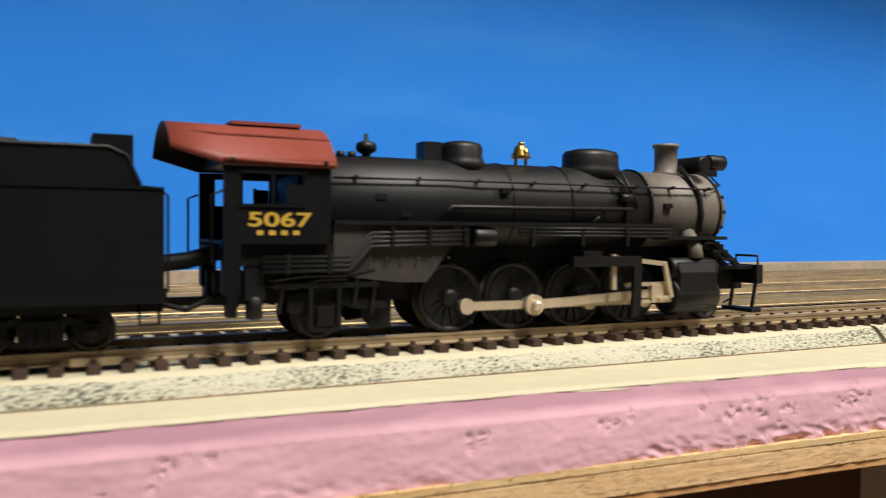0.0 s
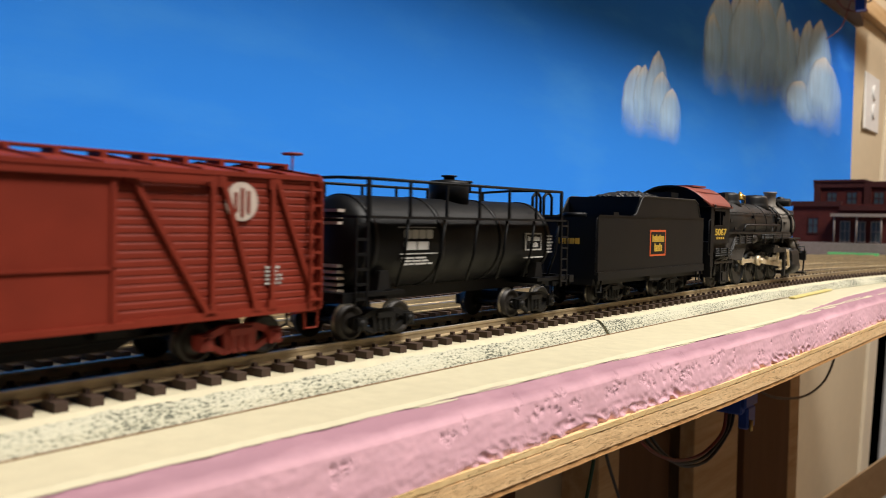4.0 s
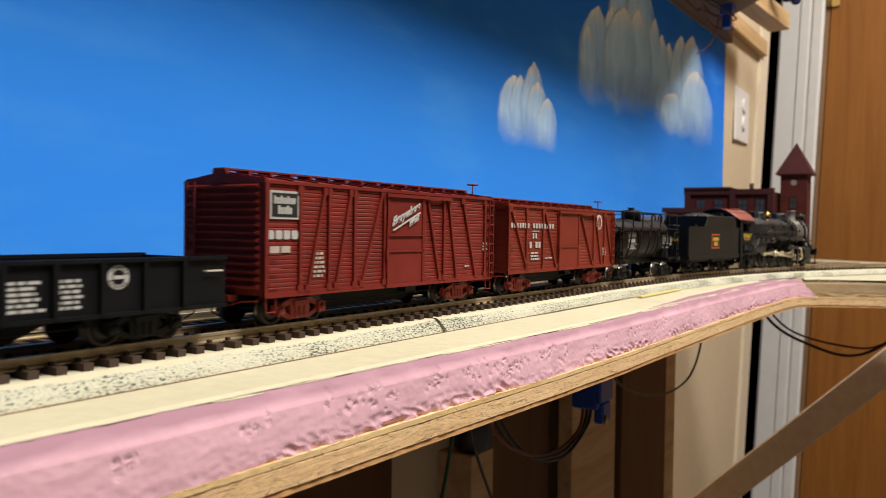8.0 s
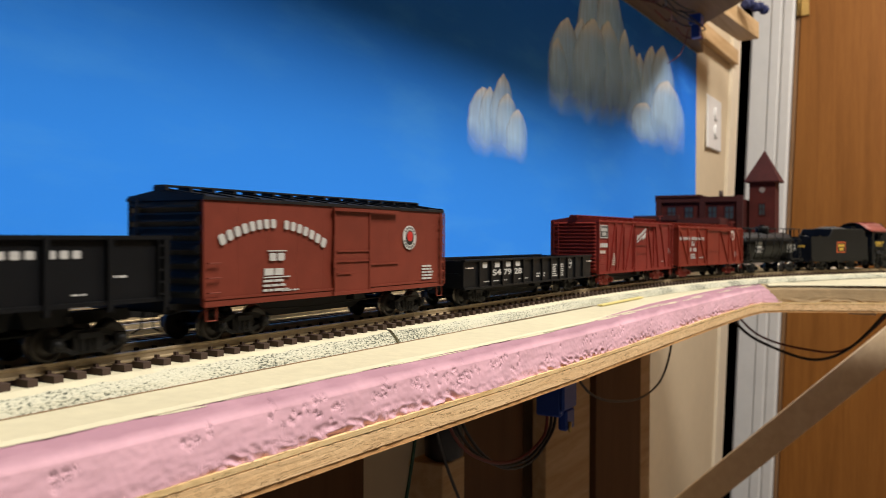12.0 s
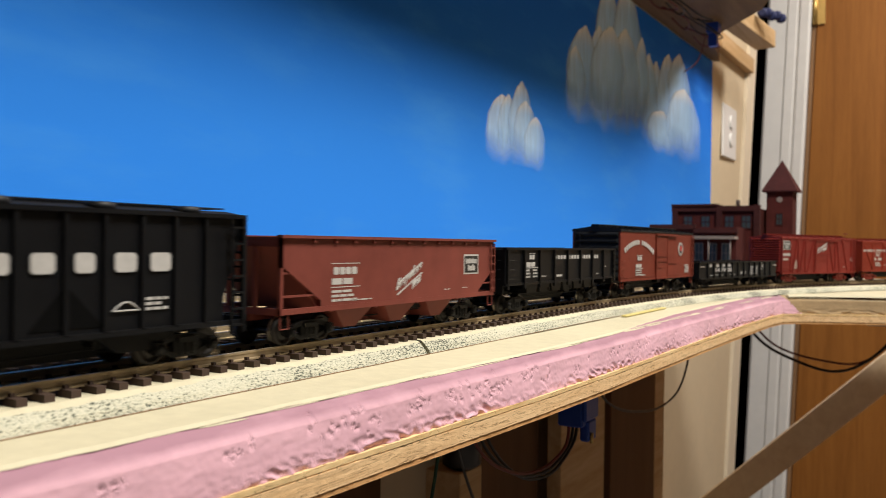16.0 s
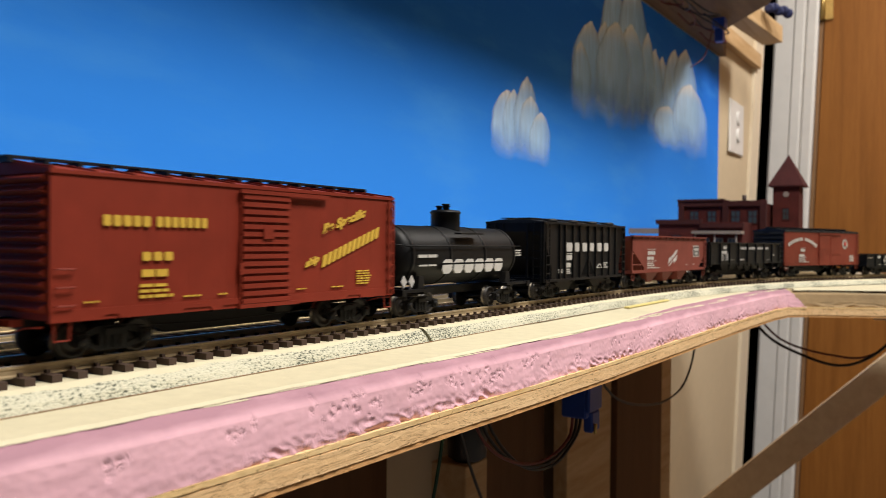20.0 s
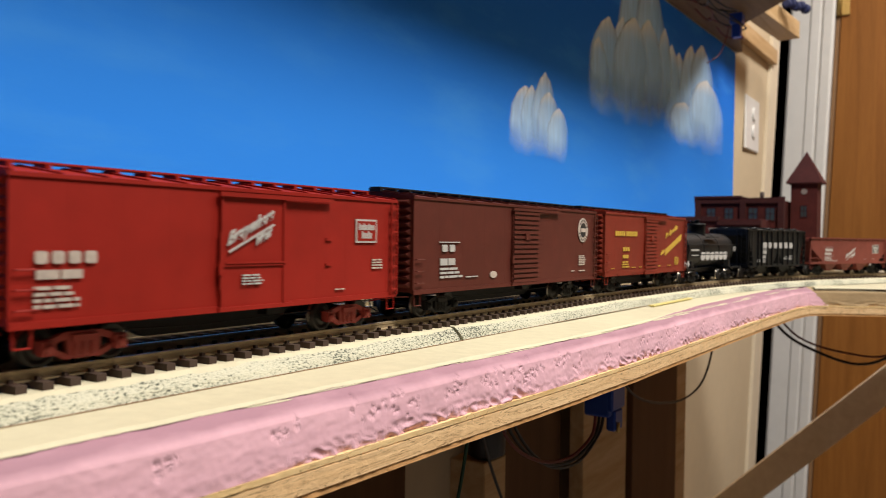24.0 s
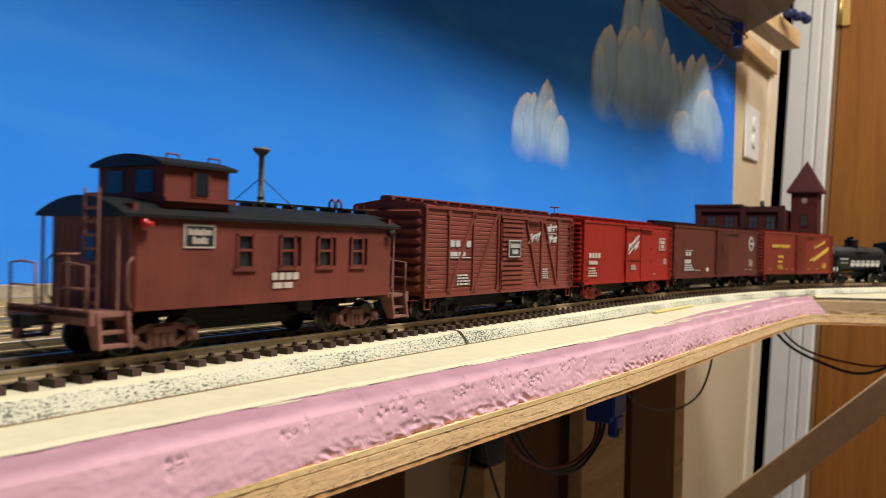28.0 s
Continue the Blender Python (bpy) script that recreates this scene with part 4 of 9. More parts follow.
for k in range(7):
    x0 = 0.86 + 0.045 * k
    y0 = 0.205 - 0.016 * (k % 3)
    wire("deck_wire", [(x0, y0, 0.4188), (x0 + 0.03, y0 - 0.030, 0.404 - 0.005 * (k % 3)), (x0 + 0.08, y0 - 0.040 + 0.02 * (k % 2), 0.397 + 0.004 * (k % 2)),
                       (x0 + 0.10, y0 - 0.005, 0.408), (x0 + 0.07, y0 + 0.004, 0.4188)], 0.0012, M_WIRE if k % 3 else M_WIRE_RED, "thin wire looping under the upper deck")
wire("red_wire", [(1.215, 0.192, 0.4188), (1.205, 0.195, 0.395), (1.195, 0.202, 0.370), (1.165, 0.215, 0.350)], 0.0010, M_WIRE_RED, "thin red wire hanging before the backdrop")
bm = bmesh.new()
box(bm, 1.120, 1.142, 0.148, 0.168, 0.402, 0.4188)
box(bm, 1.124, 1.138, 0.151, 0.165, 0.380, 0.402)
tagged(part("wire_connector", bm, M_BLUE_PLASTIC, bevel=0.001), "blue plastic wire connector under the deck", "connector")
bm = bmesh.new()
for k in range(5):
    lathe(bm, [(0.006, -0.006), (0.010, 0), (0.006, 0.006)], "x", (1.36 + 0.014 * k, 0.122 - 0.006 * k, 0.488 + 0.003 * (k % 2)), 8)
tagged(part("blue_cloth", bm, paint("navy_cloth", (0.006, 0.012, 0.07), 0.7)), "crumpled dark blue cable bundle", "bundle")

# ---- below the shelf ----
M_PANEL = wood("brown_panel", (0.135, 0.064, 0.029), (0.095, 0.043, 0.019), scale=(20, 20, 2))
for k, (x0, x1, y, mat, lab) in enumerate(((-0.60, -0.20, 0.236, M_PANEL, "dark brown wall panel"), (-0.19, 0.10, 0.238, M_STUD, "brown stained wall board"), (0.11, 0.30, 0.236, M_PANEL, "dark brown wall panel"),
                                      (0.44, 0.61, 0.230, M_PANEL, "dark brown wall panel"), (0.62, 0.765, 0.205, M_PINE, "bare pine stud against the wall"),
                                      (0.775, 0.972, 0.200, M_PANEL, "dark brown wall panel"), (0.978, 1.028, 0.202, M_PINE, "bare pine stud against the wall"))):
    slab("wall_board", x0, x1, y, y + 0.018, -1.14, -0.0268, mat, lab + " below the shelf", "board", kind="structure", bevel=0.001)
slab("shelf_post", 0.322, 0.360, 0.170, 0.205, -1.14, -0.150, M_PINE, "pale pine post below the shelf", "post", kind="structure", bevel=0.001)
bm = bmesh.new()
lathe(bm, [(0.010, -0.150), (0.017, -0.146), (0.018, -0.115), (0.016, -0.090), (0.008, -0.084), (0.008, -0.0268)], "z", (0.341, 0.180, 0), 16)
tagged(part("rubber_foot", bm, M_WIRE), "black rubber sleeve on the post's head", "fitting")
bm = bmesh.new()
bar(bm, (1.230, 0.238, -0.487), (1.230, -0.214, -0.040), 0.038, 0.047)
tagged(part("shelf_brace", bm, M_BRACE, bevel=0.001), "diagonal wooden brace below the shelf", "brace", kind="structure")
bm = bmesh.new()
box(bm, 0.960, 1.262, -0.272, -0.234, -0.0600, -0.0268)
tagged(part("brace_rail", bm, M_BRACE, bevel=0.001), "wooden rail under the shelf that holds the brace", "board", kind="structure")
box_m = bmesh.new()
box(box_m, 0.2225, 0.2440, 0.0225, 0.0400, -0.0740, -0.0268)
box(box_m, 0.2225, 0.2455, 0.0200, 0.0235, -0.0700, -0.0268)
box(box_m, 0.2250, 0.2470, 0.0212, 0.0300, -0.0560, -0.0290)
box(box_m, 0.2290, 0.2430, 0.0205, 0.0270, -0.0840, -0.0700)
blue = tagged(part("switch_motor", box_m, M_BLUE_PLASTIC, bevel=0.0012), "blue plastic switch motor screwed below the shelf", "motor")
bm = bmesh.new()
tube(bm, [(0.232, 0.0195, -0.0845), (0.232, 0.0195, -0.0780)], 0.0012, 8)
part("screw", bm, M_BRASS, blue)
for k, (a, b) in enumerate(((0.226, 0.003), (0.233, 0.0), (0.240, -0.003))):
    wire("motor_wire", [(a, 0.033, -0.073), (a - 0.002, 0.035, -0.088), (a - 0.025, 0.041, -0.101 + b), (a - 0.058, 0.047, -0.096 + b), (a - 0.090, 0.052, -0.072), (a - 0.112, 0.056, -0.0268)], 0.0011,
         M_WIRE if k else M_WIRE_RED, "thin wire looping from the switch motor")
wire("loop_wire", [(0.632, 0.06, -0.0268), (0.630, 0.06, -0.066), (0.612, 0.062, -0.098), (0.575, 0.064, -0.114), (0.500, 0.066, -0.114), (0.40, 0.07, -0.090), (0.33, 0.075, -0.0268)], 0.0011, M_WIRE,
     "dark wire looping below the shelf")
wire("loop_wire", [(0.74, 0.035, -0.0268), (0.75, 0.010, -0.064), (0.75, -0.023, -0.083), (0.75, -0.071, -0.095), (0.75, -0.110, -0.076), (0.75, -0.150, -0.0268)], 0.0016, M_WIRE, "dark wire looping below the shelf")
wire("loop_wire", [(0.745, 0.030, -0.0268), (0.76, -0.005, -0.070), (0.76, -0.060, -0.085), (0.76, -0.105, -0.080), (0.76, -0.155, -0.0268)], 0.0012, M_WIRE_RED, "dark red wire looping below the shelf")
wire("green_wire", [(0.10, 0.05, -0.0268), (0.095, 0.055, -0.08), (0.085, 0.06, -0.15), (0.08, 0.06, -0.30)], 0.0010, paint("wire_green", (0.01, 0.06, 0.03), 0.4), "thin green wire hanging below the shelf")
wire("loop_wire", [(0.20, 0.12, -0.0268), (0.24, 0.13, -0.09), (0.28, 0.14, -0.14), (0.34, 0.15, -0.21)], 0.0014, M_WIRE, "dark wire running down behind the post")
bm = bmesh.new()
box(bm, 0.80, 0.83, -0.130, -0.100, -0.045, -0.0268)
tagged(part("cable_clip", bm, M_BRACE, bevel=0.001), "small wooden cable clip below the shelf", "clip")

# ---- ceiling lamp housings ----
for light in LAMPS:
    bm = bmesh.new()
    lathe(bm, [(0.213, 0.008), (0.213, -0.004), (0.226, -0.006), (0.230, 0.012), (0.215, 0.030), (0.060, 0.036), (0.060, 0.080)], "z", (0, 0, 0), 32)
    tagged(part("ceiling_lamp", bm, M_WHITE), "round white ceiling lamp housing", "lamp").matrix_basis = light.matrix_basis

# ---- train: paints ----
TRAIN = []
M_BLACK = paint("black_car_paint", (0.0032, 0.0035, 0.0045), 0.48, spec=0.2, vary=0.25, scale=150, coarse=25, bump=0.00005, bump_scale=900)
M_LOCO = paint("engine_black", (0.0036, 0.0039, 0.0046), 0.46, spec=0.38, vary=0.25, scale=150, coarse=30, bump=0.00005, bump_scale=900)
M_GRAPHITE = paint("graphite_smokebox", (0.17, 0.148, 0.124), 0.55, metal=0.15, vary=0.18, scale=200, coarse=40, bump=0.00006, bump_scale=800)
M_CABROOF = paint("cab_roof_red", (0.23, 0.045, 0.028), 0.55, vary=0.12, scale=120, coarse=30)
M_OXIDE = paint("oxide_red", (0.175, 0.019, 0.013), 0.55, spec=0.2, vary=0.13, scale=140, coarse=25, bump=0.00005, bump_scale=900)
M_RED = paint("bright_boxcar_red", (0.27, 0.014, 0.008), 0.55, spec=0.2, vary=0.10, scale=140, coarse=25, bump=0.00005, bump_scale=900)
M_RED2 = paint("rail_red", (0.190, 0.024, 0.012), 0.55, spec=0.2, vary=0.11, scale=140, coarse=25, bump=0.00005, bump_scale=900)
M_TUSCAN = paint("tuscan_brown", (0.095, 0.0205, 0.0135), 0.55, spec=0.2, vary=0.13, scale=140, coarse=25, bump=0.00005, bump_scale=900)
M_MINERAL = paint("mineral_red", (0.178, 0.044, 0.032), 0.58, spec=0.2, vary=0.13, scale=140, coarse=25, bump=0.00005, bump_scale=900)
M_NPRED = paint("weathered_boxcar_red", (0.160, 0.030, 0.017), 0.58, spec=0.2, vary=0.12, scale=140, coarse=25, bump=0.00005, bump_scale=900)
M_CABOOSE = paint("dusty_caboose_red", (0.152, 0.035, 0.024), 0.64, spec=0.25, vary=0.2, scale=110, coarse=30, bump=0.00006, bump_scale=800)
M_PORCH = paint("dusty_platform_red", (0.23, 0.105, 0.082), 0.75, spec=0.2, vary=0.25, scale=160, coarse=60)
M_TRUCK = paint("truck_black", (0.0058, 0.0054, 0.0054), 0.6, spec=0.25, vary=0.3, scale=260, bump=0.0001, bump_scale=900)
M_TRUCK_RED = paint("truck_red", (0.26, 0.030, 0.020), 0.6, vary=0.15, scale=260, bump=0.0001, bump_scale=900)
M_TRUCK_RUST = paint("truck_rust", (0.13, 0.050, 0.036), 0.7, vary=0.3, scale=260, bump=0.0001, bump_scale=900)
M_WHEEL = paint("wheel_steel", (0.020, 0.016, 0.013), 0.5, metal=0.3, vary=0.3, scale=200)
M_FIREBOX = paint("firebox_grime", (0.036, 0.030, 0.026), 0.7, vary=0.3, scale=180, coarse=30, bump=0.00006, bump_scale=900)
M_TREAD = paint("wheel_tread", (0.30, 0.265, 0.21), 0.3, metal=0.9, vary=0.1)
M_ROD = paint("rod_nickel", (0.72, 0.61, 0.44), 0.36, metal=0.6, vary=0.12, scale=200)
M_GOLD = paint("bell_brass", (0.75, 0.48, 0.12), 0.25, metal=1.0, vary=0.05)
M_INK = paint("white_lettering", (0.47, 0.455, 0.43), 0.6, vary=0.10, scale=400)
M_INK_OLD = paint("faded_lettering", (0.50, 0.42, 0.36), 0.6, vary=0.2, scale=400)
M_YELLOW = paint("yellow_lettering", (0.58, 0.37, 0.045), 0.55, vary=0.10, scale=400)
M_ORANGE = paint("orange_frame", (0.60, 0.10, 0.02), 0.55, vary=0.08, scale=400)
M_HERALD_BLACK = paint("herald_black", (0.012, 0.012, 0.012), 0.5)
M_SPOT = paint("herald_red", (0.45, 0.02, 0.015), 0.5)
M_COAL = paint("coal", (0.010, 0.010, 0.011), 0.5, vary=0.4, scale=300, bump=0.0012, bump_scale=420)
M_ROOFBLACK = paint("roof_black", (0.006, 0.0066, 0.008), 0.5, spec=0.3, vary=0.3, scale=200, coarse=40)
M_GLASS = paint("dark_window_glass", (0.012, 0.016, 0.022), 0.12, vary=0.05)
M_LAMP_RED = paint("red_lens", (0.35, 0.008, 0.006), 0.2)

HALF = 0.0175


# ---- lettering: plain blocks in place of names, real figures for road numbers ----
def blocks(parent, n, x, z, w, h, mat=None, y=-HALF, gap=0.34, slant=0.0, rise=0.0, arc=0.0, name="lettering", label="", skip=()):
    """A row of n plain bars, one for each painted letter, starting at x, foot at z. rise: climb over the row; arc: height of a bow."""
    step = w / n
    first = None
    for i in range(n):
        if i in skip:
            continue
        bm = bmesh.new()
        a = x + i * step
        b = a + step * (1 - gap)
        u = (i + 0.5) / n
        dz = rise * u + arc * (1 - (2 * u - 1) ** 2)
        tilt = (rise / w + arc * 4 * (1 - 2 * u) / w) * (b - a)
        lo = z + dz
        cut = min(0.16 * h, 0.2 * (b - a))
        mid = Vector(((a + b) / 2, 0, lo + tilt / 2))
        lean = tilt / (b - a)
        out = []
        for p, q in ((cut, 0), (b - a - cut, 0), (b - a, cut), (b - a, h - cut), (b - a - cut, h), (cut, h), (0, h - cut), (0, cut)):
            p -= (b - a) / 2
            out.append((mid.x + p + slant * q - (lean * q if arc else 0.0), mid.z + q + lean * p))
        prism(bm, out, y - 0.00012, y + 0.0002)
        if first is None:
            first = part(name, bm, mat or M_INK, parent, label)
        else:
            part("letter_bar", bm, mat or M_INK, first)
    return first


def bars(parent, x, z, w, h, rows, mat=None, y=-HALF, fill=0.55, seed=1):
    """Lines of small print as broken bars, from the top row down."""
    rnd = random.Random(seed)
    bm = bmesh.new()
    pitch = h / rows
    for r in range(rows):
        zt = z + h - r * pitch
        a = x
        end = x + w * rnd.uniform(0.75, 1.0)
        while a < end - 0.0004:
            b = min(a + rnd.uniform(0.14, 0.4) * w, end)
            box(bm, a, b, y - 0.0001, y + 0.0003, zt - pitch * fill, zt)
            a = b + 0.0006
    return part("small_print", bm, mat or M_INK, parent)


def line(parent, x0, x1, z, mat=None, y=-HALF, t=0.0004):
    bm = bmesh.new()
    box(bm, x0, x1, y - 0.0001, y + 0.0003, z, z + t)
    return part("stripe", bm, mat or M_INK, parent)


def figures(parent, text, x, z, w, h, mat, y=-HALF, name="road_number"):
    """Real figures, fitted to the width and height given."""
    cu = bpy.data.curves.new(name, "FONT")
    cu.body, cu.size, cu.extrude, cu.offset = text, 1.0, 0.02, 0.02
    tmp = bpy.data.objects.new(name, cu)
    me = bpy.data.meshes.new_from_object(tmp)
    bpy.data.objects.remove(tmp)
    xs = [v.co.x for v in me.vertices]
    ys = [v.co.y for v in me.vertices]
    sx, sy = w / (max(xs) - min(xs)), h / (max(ys) - min(ys))
    for v in me.vertices:
        v.co = ((v.co.x - min(xs)) * sx + x, y - 0.0001 - v.co.z * 0.004, (v.co.y - min(ys)) * sy + z)
    me.materials.clear()
    me.materials.append(mat)
    ob = new(name, me)
    ob.parent = parent
    return ob


def herald(parent, x, z, w, h, border, field, ink, y=-HALF, inner=None, label="framed rectangular herald"):
    """A framed rectangle with two blocks of print."""
    bm = bmesh.new()
    box(bm, x, x + w, y - 0.0001, y + 0.0003, z, z + h)
    plate = part("herald", bm, border, parent, label)
    t = w * 0.055
    bm = bmesh.new()
    box(bm, x + t, x + w - t, y - 0.0002, y, z + t, z + h - t)
    part("field", bm, field, plate)
    bm = bmesh.new()
    for (a, b, c, d) in ((0.12, 0.88, 0.54, 0.80), (0.26, 0.76, 0.18, 0.46)):
        n = 10 if d > 0.6 else 5
        for i in range(n):
            p, q = a + (b - a) * i / n, a + (b - a) * (i + 0.74) / n
            tall = 0.06 if i in (0, 3, 6) else 0.0
            box(bm, x + w * p, x + w * q, y - 0.0003, y - 0.0001, z + h * c, z + h * (d - 0.04 + tall))
    part("print", bm, ink, plate)
    return plate


def roundel(parent, x, z, r, ring_mat, field_mat, y=-HALF, dot=None):
    bm = bmesh.new()
    lathe(bm, [(r, 0.0002), (r, -0.0001)], "y", (x, y, z), 24)
    disc = part("herald", bm, ring_mat, parent, "round herald")
    bm = bmesh.new()
    lathe(bm, [(r * 0.62, 0.0), (r * 0.62, -0.0002)], "y", (x, y, z), 20)
    part("field", bm, field_mat, disc)
    if r > 0.0028:
        bm = bmesh.new()
        for k in range(18):
            if k % 9 in (0, 8):
                continue
            a = 2 * math.pi * k / 18
            c, sn = math.cos(a), math.sin(a)
            bar(bm, (x + r * 0.73 * c, y - 0.00016, z + r * 0.73 * sn), (x + r * 0.90 * c, y - 0.00016, z + r * 0.90 * sn), r * 0.13, 0.0001, up=(0, 1, 0))
        part("ring_print", bm, field_mat, disc)
    bm = bmesh.new()
    if dot:
        lathe(bm, [(r * 0.42, 0.0), (r * 0.42, -0.0003)], "y", (x, y, z + r * 0.1), 16)
        part("spot", bm, dot, disc)
    else:
        box(bm, x - r * 0.52, x + r * 0.52, y - 0.0003, y, z - r * 0.15, z + r * 0.15)
        part("print", bm, ring_mat, disc)
    return disc


def rising(parent, text, x, z, length, h, rise, mat, y=-HALF, slant=0.3, name="slogan", label=""):
    """Written words climbing along a sloping line."""
    cu = bpy.data.curves.new(name, "FONT")
    cu.body, cu.size, cu.extrude, cu.offset = text, 1.0, 0.02, 0.05
    tmp = bpy.data.objects.new(name, cu)
    me = bpy.data.meshes.new_from_object(tmp)
    bpy.data.objects.remove(tmp)
    xs, ys = [v.co.x for v in me.vertices], [v.co.y for v in me.vertices]
    for v in me.vertices:
        u, w = (v.co.x - min(xs)) / (max(xs) - min(xs)), (v.co.y - min(ys)) / (max(ys) - min(ys))
        v.co = (x + u * length + slant * h * w, y - 0.0001 - v.co.z * 0.004, z + rise * u + h * w)
    me.materials.clear()
    me.materials.append(mat)
    ob = new(name, me)
    ob.parent = parent
    if label:
        ob["label"] = label
    return ob


def script(parent, x, z, w, h, mat=None, y=-HALF):
    """The two-line painted slogan with its swash."""
    mat = mat or M_INK
    ob = rising(parent, "Everywhere", x, z + h * 0.04, w * 0.86, h * 0.40, h * 0.58, mat, y, 0.35, label="slanting white painted slogan")
    rising(ob, "West", x + w * 0.52, z + h * 0.10, w * 0.32, h * 0.26, h * 0.24, mat, y, 0.35, "word")
    bm = bmesh.new()
    bar(bm, (x + w * 0.06, y, z + h * 0.01), (x + w * 0.92, y, z + h * 0.60), w * 0.026, 0.0003, up=(0, 1, 0))
    part("swash", bm, mat, ob)
    return ob


# ---- running gear ----
def wheelset_mesh(r, mat_face):
    bm = bmesh.new()
    for s in (-1, 1):
        lathe(bm, [(r * 0.35, s * 0.0080 - 0.0014), (r + 0.0006, s * 0.0080 - s * 0.0013), (r + 0.0006, s * 0.0080 - s * 0.0008), (r, s * 0.0080 - s * 0.0003),
                   (r * 0.985, s * 0.0080 + s * 0.0014), (r * 0.80, s * 0.0080 + s * 0.0014), (r * 0.74, s * 0.0080 + s * 0.0009), (r * 0.40, s * 0.0080 + s * 0.0009),
                   (r * 0.34, s * 0.0080 + s * 0.0014)], "y", (0, 0, 0), 22)
    tube(bm, [(0, -0.0108, 0), (0, 0.0108, 0)], 0.0009, 8)
    for f in bm.faces:
        c = f.calc_center_median()
        if math.hypot(c.x, c.z) > r * 0.99 and abs(c.y) > 0.0070:
            f.material_index = 1
    return mesh_of("wheelset", bm, [mat_face, M_TREAD])


def sideframe_mesh(mat, wb):
    """Cast side frame: journal boxes, arch bars, bolster opening, coil springs."""
    bm = bmesh.new()
    h = wb / 2
    out = [(-h - 0.0022, 0.0036), (-h - 0.0022, 0.0066), (-h + 0.0014, 0.0070), (-0.0048, 0.0082), (0.0048, 0.0082), (h - 0.0014, 0.0070), (h + 0.0022, 0.0066),
           (h + 0.0022, 0.0036), (h - 0.0016, 0.0034), (h - 0.0020, 0.0056), (0.0046, 0.0066), (0.0042, 0.0018), (-0.0042, 0.0018), (-0.0046, 0.0066), (-h + 0.0020, 0.0056),
           (-h + 0.0016, 0.0034)]
    prism(bm, out, -0.0008, 0.0008)
    bar(bm, (-h + 0.0012, 0, 0.0042), (-0.0040, 0, 0.0021), 0.0013, 0.0013)
    bar(bm, (h - 0.0012, 0, 0.0042), (0.0040, 0, 0.0021), 0.0013, 0.0013)
    for s in (-1, 1):
        box(bm, s * h - 0.0017, s * h + 0.0017, -0.0018, 0.0006, 0.0031, 0.0064)
        lathe(bm, [(0.0013, 0.0), (0.0012, -0.0006), (0.0004, -0.0009)], "y", (s * h, -0.0016, 0.0048), 10)
    for x in (-0.0022, 0, 0.0022):
        lathe(bm, [(0.0009, 0.0024), (0.0007, 0.0030), (0.0009, 0.0036), (0.0007, 0.0042), (0.0009, 0.0048), (0.0007, 0.0054), (0.0009, 0.0060)], "z", (x, -0.0006, 0), 8)
    box(bm, -0.0034, 0.0034, -0.0016, 0.0010, 0.0058, 0.0074)
    return mesh_of("sideframe", bm, mat)


GEAR = {}


def truck(car, x, frame_mat=None, wb=0.0193, r=0.0048):
    """One two-axle truck under the car: bolster, two side frames, two wheelsets."""
    frame_mat = frame_mat or M_TRUCK
    key = (frame_mat.name, wb, r)
    if key not in GEAR:
        bm = bmesh.new()
        box(bm, -0.0028, 0.0028, -0.0112, 0.0112, 0.0052, 0.0078)
        lathe(bm, [(0.0030, 0.0078), (0.0030, 0.0096)], "z", (0, 0, 0), 12)
        for s in (-1, 1):
            box(bm, s * 0.0056 - 0.0006, s * 0.0056 + 0.0006, -0.0108, 0.0108, 0.0030, 0.0044)
        GEAR[key] = (mesh_of("truck", bm, M_TRUCK), sideframe_mesh(frame_mat, wb), wheelset_mesh(r, M_WHEEL))
    a, b, c = GEAR[key]
    ob = new("truck", a)
    ob.parent, ob.location = car, (x, 0, 0)
    for s in (-1, 1):
        f = new("sideframe", b)
        f.parent, f.location = ob, (0, s * 0.0118, 0)
        if s > 0:
            f.rotation_euler = (0, 0, math.pi)
        w = new("wheelset", c)
        w.parent, w.location = ob, (s * wb / 2, 0, r)
    return ob


def coupler_mesh():
    bm = bmesh.new()
    box(bm, -0.004, 0.0045, -0.0010, 0.0010, 0.0088, 0.0112)
    prism(bm, [(0.0040, -0.0020), (0.0062, -0.0022), (0.0078, -0.0006), (0.0070, 0.0002), (0.0060, -0.0008), (0.0056, 0.0012), (0.0068, 0.0020), (0.0056, 0.0030), (0.0040, 0.0022)],
          0.0084, 0.0116, "z")
    tube(bm, [(0.0052, 0.0006, 0.0086), (0.0052, 0.0010, 0.0050), (0.0030, 0.0026, 0.0034)], 0.0003, 6)
    return mesh_of("coupler", bm, M_TRUCK)


COUPLER = coupler_mesh()


def couplers(car, L, front=True, back=True):
    for s, on in ((1, front), (-1, back)):
        if on:
            c = new("coupler", COUPLER)
            c.parent, c.location = car, (s * L / 2, 0, 0)
            if s < 0:
                c.rotation_euler = (0, 0, math.pi)


def repeat(name, mesh, parent, places):
    """Alike pieces on one mesh."""
    for p in places:
        ob = new(name, mesh)
        ob.parent, ob.location = parent, p


